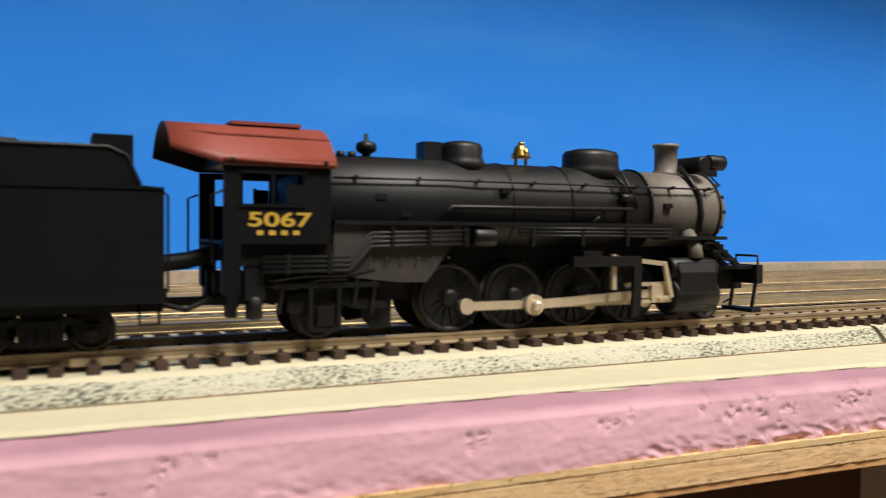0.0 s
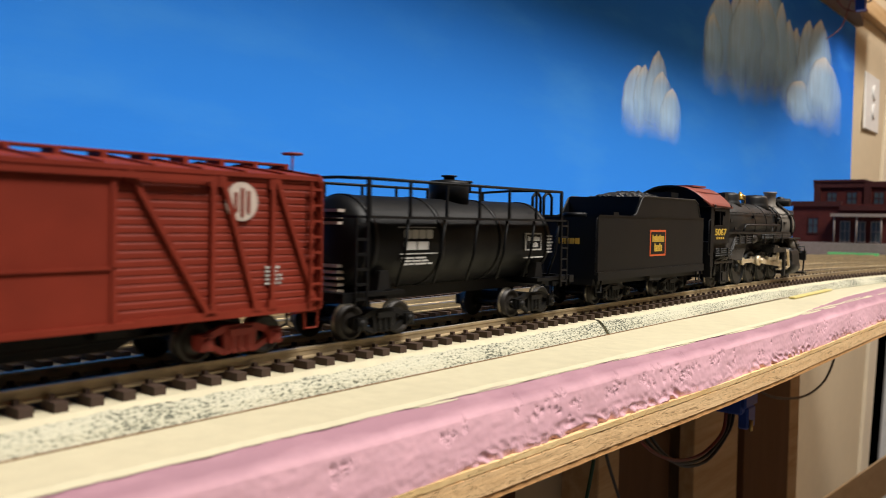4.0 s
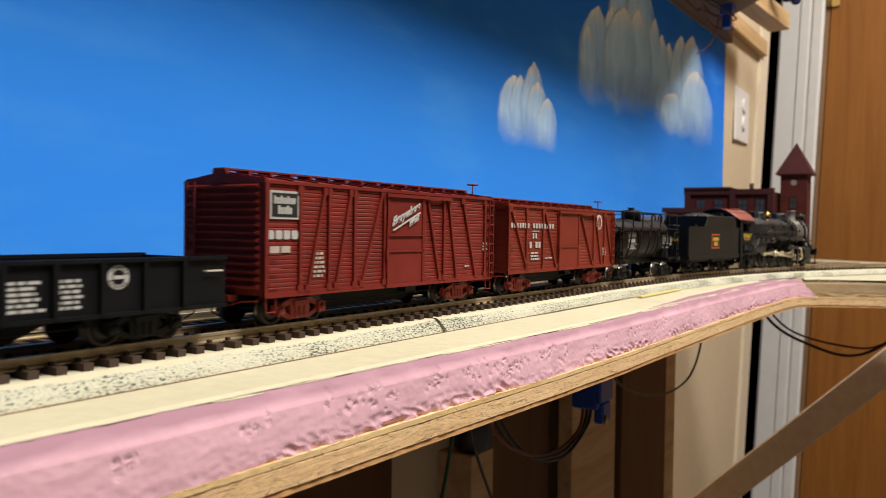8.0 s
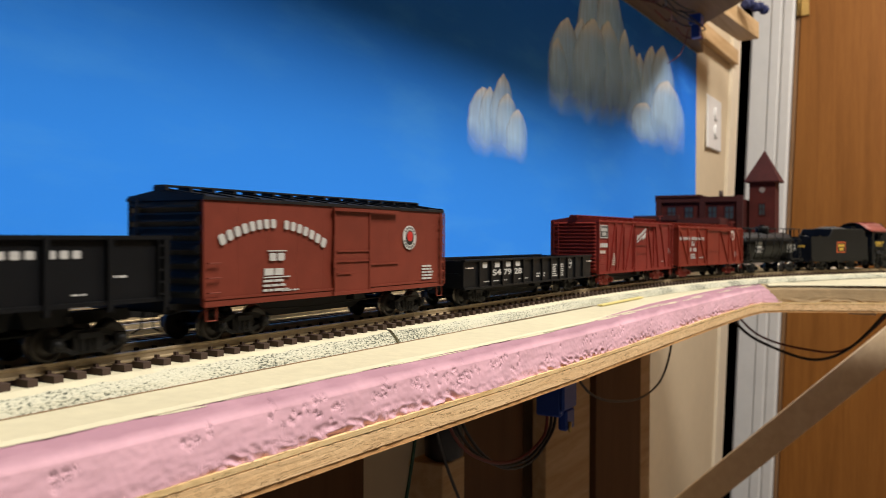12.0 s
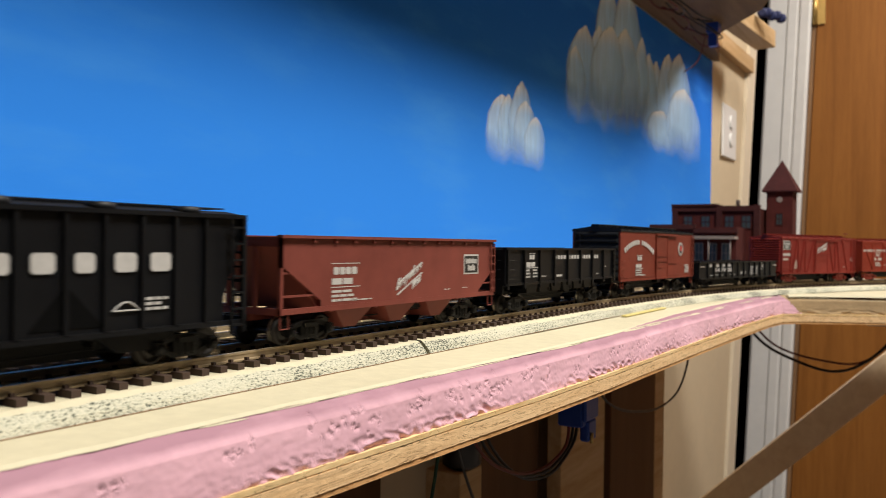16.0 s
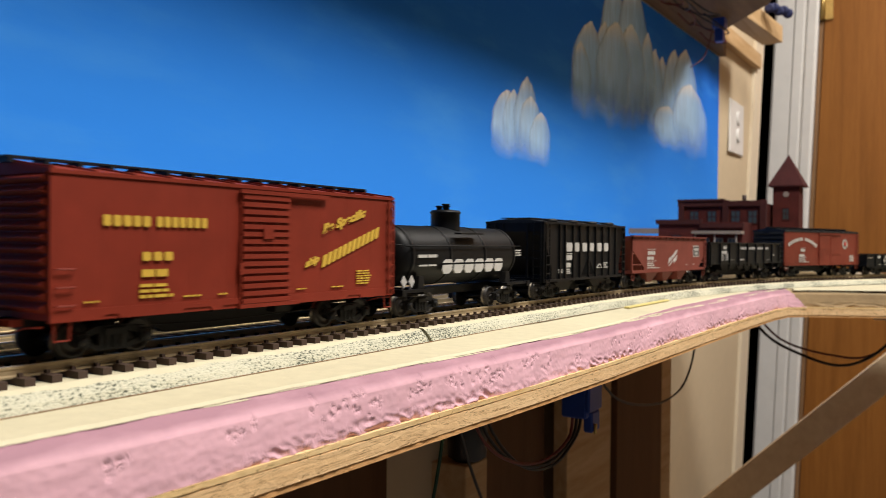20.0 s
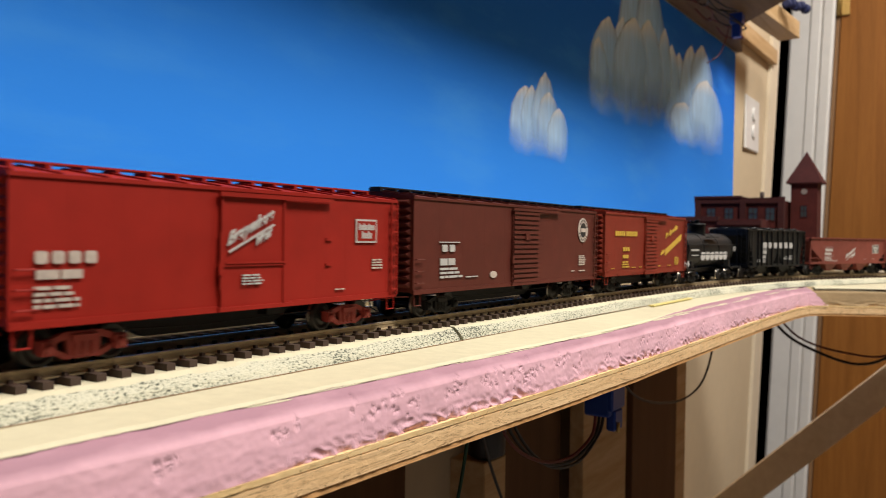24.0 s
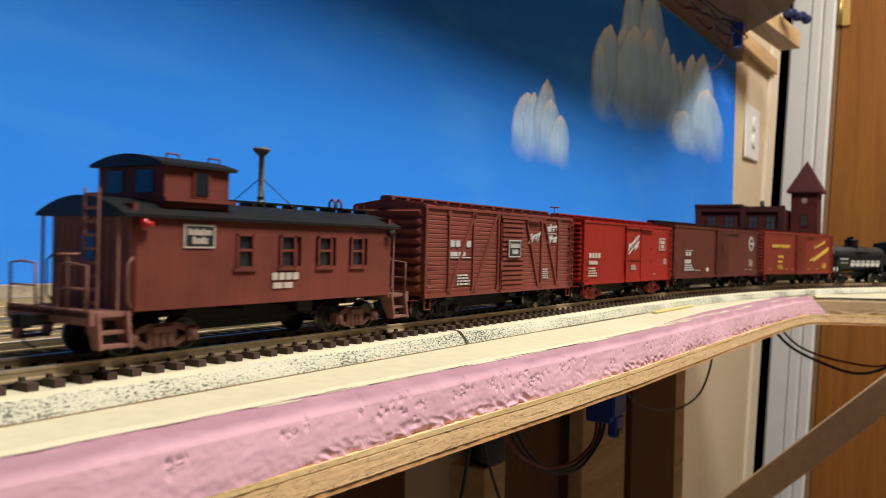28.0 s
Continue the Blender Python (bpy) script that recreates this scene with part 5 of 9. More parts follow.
def ladder(parent, x, y, z0, z1, n, mat, w=0.0034, facing="y", r=0.00028):
    """Rungs between two rails standing off a wall; facing y: on a side, x: on an end."""
    bm = bmesh.new()
    def p(a, z):
        return (x + a, y, z) if facing == "y" else (x, y + a, z)
    for s in (-1, 1):
        bar(bm, p(s * w / 2, z0), p(s * w / 2, z1), 0.0005)
    for i in range(n):
        z = z0 + (z1 - z0) * (i + 0.5) / n
        bar(bm, p(-w / 2, z), p(w / 2, z), 2 * r)
    return part("ladder", bm, mat, parent)


def grab(bm, a, b, out, r=0.00022):
    """A bent grab iron from a to b that stands off by the vector out."""
    a, b, out = Vector(a), Vector(b), Vector(out)
    tube(bm, [a, a + out, b + out, b], r, 5)


def running_board(parent, x0, x1, z, mat, w=0.0050, slats=3):
    ob = None
    for i in range(slats):
        bm = bmesh.new()
        y = -w / 2 + w * i / slats
        box(bm, x0, x1, y, y + w / slats * 0.82, z, z + 0.0005)
        o = part("running_board" if i == 0 else "plank", bm, mat, parent if ob is None else ob)
        ob = ob or o
    bm = bmesh.new()
    n = int((x1 - x0) / 0.0095)
    box(bm, -0.0007, 0.0007, -w / 2 - 0.0004, w / 2 + 0.0004, z - 0.0013, z)
    repeat("saddle", mesh_of("saddle", bm, mat), ob, [(x0 + 0.001 + (x1 - x0 - 0.002) * i / n, 0, 0) for i in range(n + 1)])
    return ob


def brake_wheel(parent, x, y, z0, z1, mat):
    bm = bmesh.new()
    tube(bm, [(x, y, z0), (x, y, z1)], 0.0003, 6)
    n = 16
    tube(bm, [(x + 0.0024 * math.cos(2 * math.pi * k / n), y + 0.0024 * math.sin(2 * math.pi * k / n), z1) for k in range(n + 1)], 0.0003, 5)
    for k in range(4):
        a = math.pi / 4 * k
        bar(bm, (x - 0.0024 * math.cos(a), y - 0.0024 * math.sin(a), z1), (x + 0.0024 * math.cos(a), y + 0.0024 * math.sin(a), z1), 0.0003)
    return part("brake_wheel", bm, mat, parent)


def underframe(car, L, z, mat=None):
    bm = bmesh.new()
    box(bm, -L / 2 + 0.002, L / 2 - 0.002, -0.0024, 0.0024, z - 0.0034, z)
    for x in (-0.30, -0.12, 0.08, 0.30):
        box(bm, x * L - 0.0008, x * L + 0.0008, -0.0150, 0.0150, z - 0.0016, z)
    # belly added to hide the lit yard, in place of shade under cars
    prism(bm, [(-L * 0.24, z - 0.0030), (L * 0.24, z - 0.0030), (L * 0.17, z - 0.0078), (-L * 0.17, z - 0.0078)], -0.0020, 0.0020)
    part("centre_sill", bm, mat or M_TRUCK, car)
    bm = bmesh.new()
    tube(bm, [(-L * 0.30, -0.0090, z - 0.0040), (-0.012, -0.0075, z - 0.0052), (L * 0.30, -0.0085, z - 0.0042)], 0.0003, 5)
    part("brake_rod", bm, M_TRUCK, car)
    bm = bmesh.new()
    lathe(bm, [(0.0018, -0.005), (0.0026, -0.0045), (0.0026, 0.0045), (0.0018, 0.005)], "x", (-0.012, 0.0065, z - 0.0034), 12)
    part("brake_cylinder", bm, M_TRUCK, car)
    bm = bmesh.new()
    box(bm, 0.014, 0.021, -0.010, -0.006, z - 0.0040, z - 0.0008)
    part("brake_box", bm, M_TRUCK, car)


def car_thing(name, label, back, front, base, category="train car"):
    ob = thing(name, label, category, "cars of the train")
    TRAIN.append((ob, front, front - back, base))
    return ob, front - back


# ---- boxcars ----
def corrugated(bm, y0, y1, z0, z1, x, out, n):
    """Pressed steel ribs across an end wall."""
    p = (z1 - z0) / n
    for i in range(n):
        z = z0 + p * (i + 0.5)
        vs = [bm.verts.new(q) for q in ((x, y0, z - p * 0.42), (x, y1, z - p * 0.42), (x + out, y1 - 0.001, z - p * 0.06), (x + out, y0 + 0.001, z - p * 0.06),
                                        (x + out, y1 - 0.001, z + p * 0.06), (x + out, y0 + 0.001, z + p * 0.06), (x, y1, z + p * 0.42), (x, y0, z + p * 0.42))]
        bm.faces.new((vs[0], vs[1], vs[2], vs[3]))
        bm.faces.new((vs[3], vs[2], vs[4], vs[5]))
        bm.faces.new((vs[5], vs[4], vs[6], vs[7]))
        bm.faces.new((vs[0], vs[3], vs[5], vs[7]))
        bm.faces.new((vs[1], vs[6], vs[4], vs[2]))


def boxcar(label, back, front, z0, z1, body, door, style="steel", roof_mat=None, end_mat=None, door_style="plain", truck_mat=None, sill_notch=False,
           braces=None, roof_rise=0.0026, board_mat=None, tall_brake=True, ribs=14, boards=23):
    """door: (x0, x1) as shares of the length."""
    car, L = car_thing("boxcar", label, back, front, (front - back) * 0.70)
    roof_mat, end_mat, board_mat = roof_mat or body, end_mat or body, board_mat or roof_mat or body
    h = HALF - 0.0004
    X = L / 2
    # carcass
    bm = bmesh.new()
    box(bm, -X + 0.0008, X - 0.0008, -h + 0.0010, h - 0.0010, z0 + 0.0008, z1 - 0.0006)
    part("body", bm, body, car)
    dx0, dx1 = -X + L * door[0], -X + L * door[1]
    for s in (-1, 1):
        side_y = s * h
        inner = s * (h - 0.0012)
        if style == "steel":
            # riveted sheets with lapped seams
            n = 10
            for i in range(n):
                a, b = -X + L * i / n, -X + L * (i + 1) / n
                bm = bmesh.new()
                box(bm, a, b - 0.00003, min(inner, side_y), max(inner, side_y), z0, z1)
                part("side_panel", bm, body, car)
        else:
            # horizontal boards
            n = boards
            p = (z1 - z0 - 0.003) / n
            for i in range(n):
                bm = bmesh.new()
                za = z0 + 0.0015 + p * i
                face = side_y - s * 0.0002
                prism(bm, [(inner, za), (face - s * 0.00012, za), (face, za + p * 0.10), (face, za + p * 0.72), (face - s * 0.00022, za + p * 0.97), (inner, za + p * 0.97)], -X, X, "x")
                part("board", bm, body, car)
            bm = bmesh.new()
            for za, zb in ((z0, z0 + 0.0016), (z1 - 0.0016, z1)):
                box(bm, -X, X, min(inner, side_y), max(inner, side_y), za, zb)
            part("side_sill", bm, body, car)
            y = side_y
            for a, b in (braces or ()):
                bm = bmesh.new()
                xa, xb = -X + L * a, -X + L * b
                bar(bm, (xa, y, z0 + 0.0012), (xb, y, z1 - 0.0010), 0.0012, 0.0013, up=(0, 1, 0))
                for xx, zz in ((xa, z0 + 0.0020), (xb, z1 - 0.0022)):
                    box(bm, xx - 0.0012, xx + 0.0012, y - 0.0006, y + 0.0006, zz - 0.0011, zz + 0.0011)
                part("brace", bm, body, car)
            bm = bmesh.new()
            box(bm, -0.0007, 0.0007, y - 0.0006, y + 0.0006, z0, z1)
            repeat("corner_post", mesh_of("corner_post", bm, body), car, [(-X + 0.0007, 0, 0), (X - 0.0007, 0, 0)])
        # sill
        bm = bmesh.new()
        if sill_notch:
            out = [(-X, z0)]
            for a, b in ((-0.40, -0.36), (-0.22, -0.14), (-0.12, 0.10), (0.30, 0.36)):
                out += [(L * a, z0), (L * a + 0.001, z0 + 0.0012), (L * b - 0.001, z0 + 0.0012), (L * b, z0)]
            out += [(X, z0), (X, z0 + 0.003), (-X, z0 + 0.003)]
            prism(bm, out, side_y - 0.0003, side_y + 0.0003)
        else:
            box(bm, -X, X, side_y - 0.0004, side_y + 0.0004, z0 - 0.0003, z0 + 0.0014)
        part("sill", bm, body, car)
        # door with track and gear
        yd = side_y + s * 0.0007
        bm = bmesh.new()
        box(bm, dx0, dx1, min(side_y, yd), max(side_y, yd), z0 + 0.0006, z1 - 0.0018)
        d = part("door", bm, body, car)
        bm = bmesh.new()
        if door_style == "corr":
            k = 15
            hgt = (z1 - z0 - 0.0030) / k
            prism(bm, [(dx0 + 0.0006, 0), (dx1 - 0.0006, 0), (dx1 - 0.0006, hgt * 0.62), (dx0 + 0.0006, hgt * 0.62)],
                  min(yd, yd + s * 0.0006), max(yd, yd + s * 0.0006))
            repeat("rib", mesh_of("rib", bm, body), d, [(0, 0, z0 + 0.0012 + hgt * i) for i in range(k)])
            bm = bmesh.new()
            zc = (z0 + z1) / 2 + 0.004
            box(bm, (dx0 + dx1) / 2 - 0.0022, (dx0 + dx1) / 2 + 0.0022, min(yd, yd + s * 0.0011), max(yd, yd + s * 0.0011), zc - 0.0016, zc + 0.0016)
            part("latch_plate", bm, body, d)
        else:
            for za in (z0 + (z1 - z0) * 0.36,):
                box(bm, dx0, dx1, min(yd, yd + s * 0.0004), max(yd, yd + s * 0.0004), za, za + 0.0006)
            for xx in (dx0 + 0.0004, dx1 - 0.0004):
                box(bm, xx - 0.0004, xx + 0.0004, min(yd, yd + s * 0.0004), max(yd, yd + s * 0.0004), z0 + 0.0008, z1 - 0.002)
            part("batten", bm, body, d)
        bm = bmesh.new()
        box(bm, dx0 - 0.0008, dx1 + (dx1 - dx0) * 0.85, min(yd, yd + s * 0.0009), max(yd, yd + s * 0.0009), z1 - 0.0024, z1 - 0.0012)
        part("door_track", bm, roof_mat if roof_mat is not body and style == "wood" else body, car)
        bm = bmesh.new()
        box(bm, dx0 - 0.0006, dx1 + 0.0040, min(side_y, yd + s * 0.0006), max(side_y, yd + s * 0.0006), z0 - 0.0002, z0 + 0.0010)
        box(bm, dx0 - 0.0010, dx0 + 0.0006, min(yd, yd + s * 0.0008), max(yd, yd + s * 0.0008), z0 + 0.0100, z0 + 0.0136)
        tube(bm, [(dx0 - 0.0003, yd + s * 0.0004, z0 + 0.006), (dx0 - 0.0003, yd + s * 0.0004, z0 + 0.022)], 0.00025, 5)
        part("door_gear", bm, body, d)
        # ladder at the front corner, grab irons at the back one
        ladder(car, s * 0 + (X - 0.0024), side_y + s * 0.0010, z0 + 0.0005, z1 - 0.001, 8 if s else 8, body)
        bm = bmesh.new()
        grab(bm, (-X + 0.0012, side_y, z0), (-X + 0.0060, side_y, z0), (0, s * 0.0010, 0))
        repeat("grab_iron", mesh_of("grab_iron", bm, body), car, [(0, 0, zz) for zz in (0.004, 0.0085, 0.013)])
        bm = bmesh.new()
        tube(bm, [(-0.0022, side_y - s * 0.0005, z0), (-0.0020, side_y - s * 0.0005, z0 - 0.0046), (0.0020, side_y - s * 0.0005, z0 - 0.0046),
                  (0.0022, side_y - s * 0.0005, z0)], 0.00032, 5)
        repeat("stirrup_step", mesh_of("stirrup_step", bm, body), car, [(-X + 0.0035, 0, 0), (X - 0.0025, 0, 0)])
    # ends
    for s in (-1, 1):
        bm = bmesh.new()
        box(bm, min(s * (X - 0.0002), s * (X - 0.0012)), max(s * (X - 0.0002), s * (X - 0.0012)), -h + 0.0006, h - 0.0006, z0 + 0.0005, z1 + roof_rise * 0.4)
        wall = part("end_wall", bm, end_mat, car)
        if ribs:
            pitch = (z1 - z0 - 0.0025) / ribs
            bm = bmesh.new()
            corrugated(bm, -h + 0.0014, h - 0.0014, 0.0, pitch, s * X, s * 0.0011, 1)
            repeat("rib", mesh_of("rib", bm, end_mat), wall, [(0, 0, z0 + 0.002 + pitch * i) for i in range(ribs)])
        ladder(car, s * (X + 0.0016), -s * 0.0128, z0 + 0.001, z1, 7, end_mat, facing="x")
        bm = bmesh.new()
        box(bm, min(s * X, s * (X + 0.0034)), max(s * X, s * (X + 0.0034)), -0.0060, 0.0060, z0 - 0.0014, z0 + 0.0004)
        tube(bm, [(s * (X + 0.001), -0.0155, z0 - 0.0010), (s * (X + 0.0018), -0.0100, z0 - 0.0014), (s * (X + 0.0018), -0.0035, z0 - 0.0030)], 0.00025, 5)
        part("end_sill", bm, end_mat, car)
    # roof: two slopes, seam caps, running board
    bm = bmesh.new()
    prism(bm, [(-h - 0.0004, z1 - 0.0008), (-h - 0.0004, z1 + 0.0002), (0, z1 + roof_rise), (h + 0.0004, z1 + 0.0002), (h + 0.0004, z1 - 0.0008)], -X - 0.0003, X + 0.0003, "x")
    roof = part("roof", bm, roof_mat, car)
    n = 12
    for i in range(n + 1):
        bm = bmesh.new()
        x = -X + 0.0006 + (L - 0.0012) * i / n
        for s in (-1, 1):
            bar(bm, (x, s * (h + 0.0002), z1 + 0.0003), (x, 0, z1 + roof_rise + 0.0002), 0.0009, 0.0007)
        part("roof_rib", bm, roof_mat, roof)
    running_board(car, -X - 0.0022, X + 0.0022, z1 + roof_rise + 0.0009, board_mat)
    if tall_brake:
        brake_wheel(car, X - 0.001, -0.0075, z1 - 0.002, z1 + roof_rise + 0.0036, roof_mat)
    underframe(car, L, z0 + 0.0008)
    for s in (-1, 1):
        truck(car, s * L * 0.35, truck_mat)
    couplers(car, L)
    return car, L


# ---- the cars, front to back ----
def outside_braces(door):
    """Slanting braces and posts either side of the door, as shares of the length (foot, head)."""
    a, b = door
    left = [(a * 0.34, a * 0.34), (a * 0.67, a * 0.67), (a, a), (a * 0.36, a * 0.05), (a * 0.96, a * 0.70)]
    w = 1 - b
    right = [(b, b), (b + w * 0.42, b + w * 0.42), (b + w * 0.72, b + w * 0.72), (b + w * 0.40, b + w * 0.06), (b + w * 0.64, b + w * 0.46), (b + w * 0.97, b + w * 0.74)]
    return left + right


# short red boxcar with diagonal braces
in_door = (0.41, 0.60)
car, L = boxcar("bright red short wooden boxcar with diagonal side braces and red trucks", -0.6100, -0.4745, 0.0108, 0.0425, M_RED2, in_door, "wood",
                truck_mat=M_TRUCK_RED, braces=outside_braces(in_door), ribs=0, boards=17)
X = L / 2
for s in (-1, 1):
    for i in range(14):
        bm = bmesh.new()
        z = 0.0112 + 0.0310 * i / 14
        box(bm, min(s * X, s * (X - 0.0012)), max(s * X, s * (X - 0.0012)), -HALF + 0.0006, HALF - 0.0006, z, z + 0.0019)
        part("end_board", bm, M_RED2, car)
blocks(car, 7, -X + 0.0030, 0.0320, 0.0200, 0.0024, gap=0.4, y=-HALF + 0.0003)
blocks(car, 8, -X + 0.0260, 0.0320, 0.0250, 0.0024, gap=0.4, y=-HALF + 0.0003)
line(car, -X + 0.0248, -X + 0.0326, 0.0304, y=-HALF + 0.0003)
blocks(car, 2, -X + 0.0258, 0.0270, 0.0060, 0.0026, gap=0.5, y=-HALF + 0.0003)
blocks(car, 4, -X + 0.0225, 0.0224, 0.0130, 0.0030, gap=0.3, y=-HALF + 0.0003, skip=(1,))
bars(car, -X + 0.0240, 0.0160, 0.0100, 0.0044, 3, y=-HALF + 0.0003)
bars(car, -X + 0.0400, 0.0165, 0.0110, 0.0010, 1, y=-HALF + 0.0003)
bars(car, X - 0.0170, 0.0170, 0.0052, 0.0046, 5, y=-HALF + 0.0003)
bm = bmesh.new()
lathe(bm, [(0.0043, 0.0002), (0.0043, -0.0001)], "y", (X - 0.0240, -HALF, 0.0362), 24)
seal = part("herald", bm, M_INK_OLD, car, "round whitish herald")
bm = bmesh.new()
for k, (a, b) in enumerate(((-0.0024, 0.0020), (-0.0034, 0.0030), (-0.0026, 0.0024))):
    x = X - 0.0240 - 0.0017 + 0.0017 * k
    box(bm, x - 0.0004, x + 0.0004, -HALF - 0.0003, -HALF, 0.0362 + a, 0.0362 + b)
part("print", bm, M_RED2, seal)

# tall oxide-red automobile boxcar with braces, framed herald and slogan
au_door = (0.433, 0.600)
car, L = boxcar("oxide red outside-braced boxcar with white slogan and framed herald", -0.7662, -0.6254, 0.0097, 0.0446, M_OXIDE, au_door, "wood",
                truck_mat=M_TRUCK_RED, braces=[(0.11, 0.11), (0.209, 0.209), (0.304, 0.304), (0.425, 0.425), (0.61, 0.61), (0.712, 0.712), (0.95, 0.95), (0.136, 0.195), (0.235, 0.29), (0.332, 0.417),
                                                (0.691, 0.624), (0.784, 0.736), (0.896, 0.816)], board_mat=M_OXIDE)
X = L / 2
herald(car, -X + 0.0022, 0.0332, 0.0126, 0.0086, M_INK, M_HERALD_BLACK, M_INK, y=-HALF + 0.0003)
blocks(car, 4, -X + 0.0012, 0.0271, 0.0140, 0.0027, gap=0.2, y=-HALF + 0.0003)
bars(car, -X + 0.0022, 0.0228, 0.0118, 0.0022, 1, fill=0.9, mat=M_INK_OLD, y=-HALF + 0.0003)
bars(car, -X + 0.0220, 0.0143, 0.0060, 0.0086, 6, M_INK_OLD, y=-HALF + 0.0003)
script(car, -X + 0.0628, 0.0300, 0.0205, 0.0116, y=-HALF - 0.0008)
bars(car, X - 0.0240, 0.0150, 0.0045, 0.0009, 1)
bars(car, X - 0.0085, 0.0215, 0.0045, 0.0038, 3, y=-HALF + 0.0003)
line(car, -X + 0.0612, -X + 0.0842, 0.0281, M_OXIDE, y=-HALF - 0.0008, t=0.0006)

# black drop-end gondola
car, L = car_thing("gondola", "empty black steel gondola with white lettering and round herald", -0.9455, -0.7818, 0.118)
X = L / 2
for s in (-1, 1):
    bm = bmesh.new()
    box(bm, -X, X, min(s * HALF, s * (HALF - 0.0012)), max(s * HALF, s * (HALF - 0.0012)), 0.0086, 0.0222)
    part("side_wall", bm, M_BLACK, car)
    bm = bmesh.new()
    box(bm, -X, X, min(s * (HALF + 0.0009), s * (HALF - 0.0014)), max(s * (HALF + 0.0009), s * (HALF - 0.0014)), 0.0216, 0.0226)
    box(bm, -X, X, min(s * HALF, s * (HALF + 0.0008)), max(s * HALF, s * (HALF + 0.0008)), 0.0084, 0.0094)
    part("side_rail", bm, M_BLACK, car)
    for i in range(12):
        bm = bmesh.new()
        x = -X + 0.0148 + 0.0122 * i
        box(bm, x - 0.0007, x + 0.0007, min(s * HALF, s * (HALF + 0.0010)), max(s * HALF, s * (HALF + 0.0010)), 0.0088, 0.0220)
        part("side_post", bm, M_BLACK, car)
    bm = bmesh.new()
    box(bm, min(s * X, s * (X - 0.0012)), max(s * X, s * (X - 0.0012)), -HALF + 0.001, HALF - 0.001, 0.0090, 0.0220)
    box(bm, min(s * X, s * (X + 0.0006)), max(s * X, s * (X + 0.0006)), -HALF + 0.002, HALF - 0.002, 0.0150, 0.0162)
    part("end_wall", bm, M_BLACK, car)
    for e in (-1, 1):
        bm = bmesh.new()
        grab(bm, (e * (X - 0.002), s * HALF, 0.0186), (e * (X - 0.0075), s * HALF, 0.0186), (0, s * 0.0011, 0), 0.00028)
        part("grab_iron", bm, M_INK_OLD, car, "pale worn grab iron")
bm = bmesh.new()
box(bm, -X + 0.001, X - 0.001, -HALF + 0.001, HALF - 0.001, 0.0094, 0.0104)
part("deck", bm, M_BLACK, car)
for a, w in ((0.0188, 0.0044), (0.0316, 0.0052), (0.0440, 0.0048), (0.0552, 0.0050)):
    blocks(car, 1, -X + a, 0.0182, w, 0.0028, gap=0.0)
figures(car, "S4", -X + 0.0289, 0.0142, 0.0096, 0.0030, M_INK)
figures(car, "79", -X + 0.0414, 0.0142, 0.0086, 0.0030, M_INK)
figures(car, "28", -X + 0.0536, 0.0142, 0.0089, 0.0030, M_INK)
for k, (a, w) in enumerate(((0.0202, 0.0055), (0.0302, 0.0072), (0.0410, 0.0043), (0.0587, 0.0038), (0.0651, 0.0063))):
    bars(car, -X + a, 0.0109, w, 0.0009, 1, seed=k)
for k, a in enumerate((0.0813, 0.0888)):
    bars(car, -X + a, 0.0110, 0.0050, 0.0028, 2, seed=k)
for k, (a, w) in enumerate(((0.1009, 0.0095), (0.1125, 0.0072))):
    bars(car, -X + a, 0.0105, w, 0.0075, 6, seed=9 + k)
roundel(car, -X + 0.1292, 0.0180, 0.0030, M_INK, M_BLACK)
underframe(car, L, 0.0096)
for s in (-1, 1):
    truck(car, s * L * 0.36)
couplers(car, L)

# red wooden boxcar with black roof and ends and an arched name
car, L = boxcar("red boxcar with black roof and ends and arched white name", -1.1047, -0.9640, 0.0118, 0.0449, M_NPRED, (0.439, 0.598), "steel",
                roof_mat=M_ROOFBLACK, end_mat=M_ROOFBLACK, board_mat=M_ROOFBLACK, tall_brake=False, ribs=7)
X = L / 2
blocks(car, 16, -X + 0.0068, 0.0292, 0.0507, 0.0030, gap=0.30, arc=0.0066, skip=(8,))
line(car, -X + 0.0275, -X + 0.0365, 0.0281)
blocks(car, 2, -X + 0.0282, 0.0250, 0.0079, 0.0026, gap=0.2)
line(car, -X + 0.0254, -X + 0.0382, 0.0194)
bars(car, -X + 0.0257, 0.0200, 0.0122, 0.0025, 1, fill=0.9)
bars(car, -X + 0.0252, 0.0142, 0.0130, 0.0046, 3, fill=0.5)
bars(car, -X + 0.0340, 0.0143, 0.0108, 0.0009, 1, seed=4)
bars(car, -X + 0.1225, 0.0145, 0.0095, 0.0066, 5)
bars(car, -X + 0.0700, 0.0196, 0.0060, 0.0007, 1)
roundel(car, -X + 0.1127, 0.0329, 0.0050, M_INK, M_HERALD_BLACK, dot=M_SPOT)
line(car, -X + 0.0634, -X + 0.0838, 0.0275, M_NPRED, y=-HALF - 0.0006, t=0.0006)
line(car, -X + 0.0846, -X + 0.1047, 0.0222, M_NPRED, t=0.0006)
line(car, -X + 0.0634, -X + 0.0720, 0.0192, M_NPRED, y=-HALF - 0.0006, t=0.0006)
line(car, -X, X, 0.0136, M_NPRED, t=0.0007)

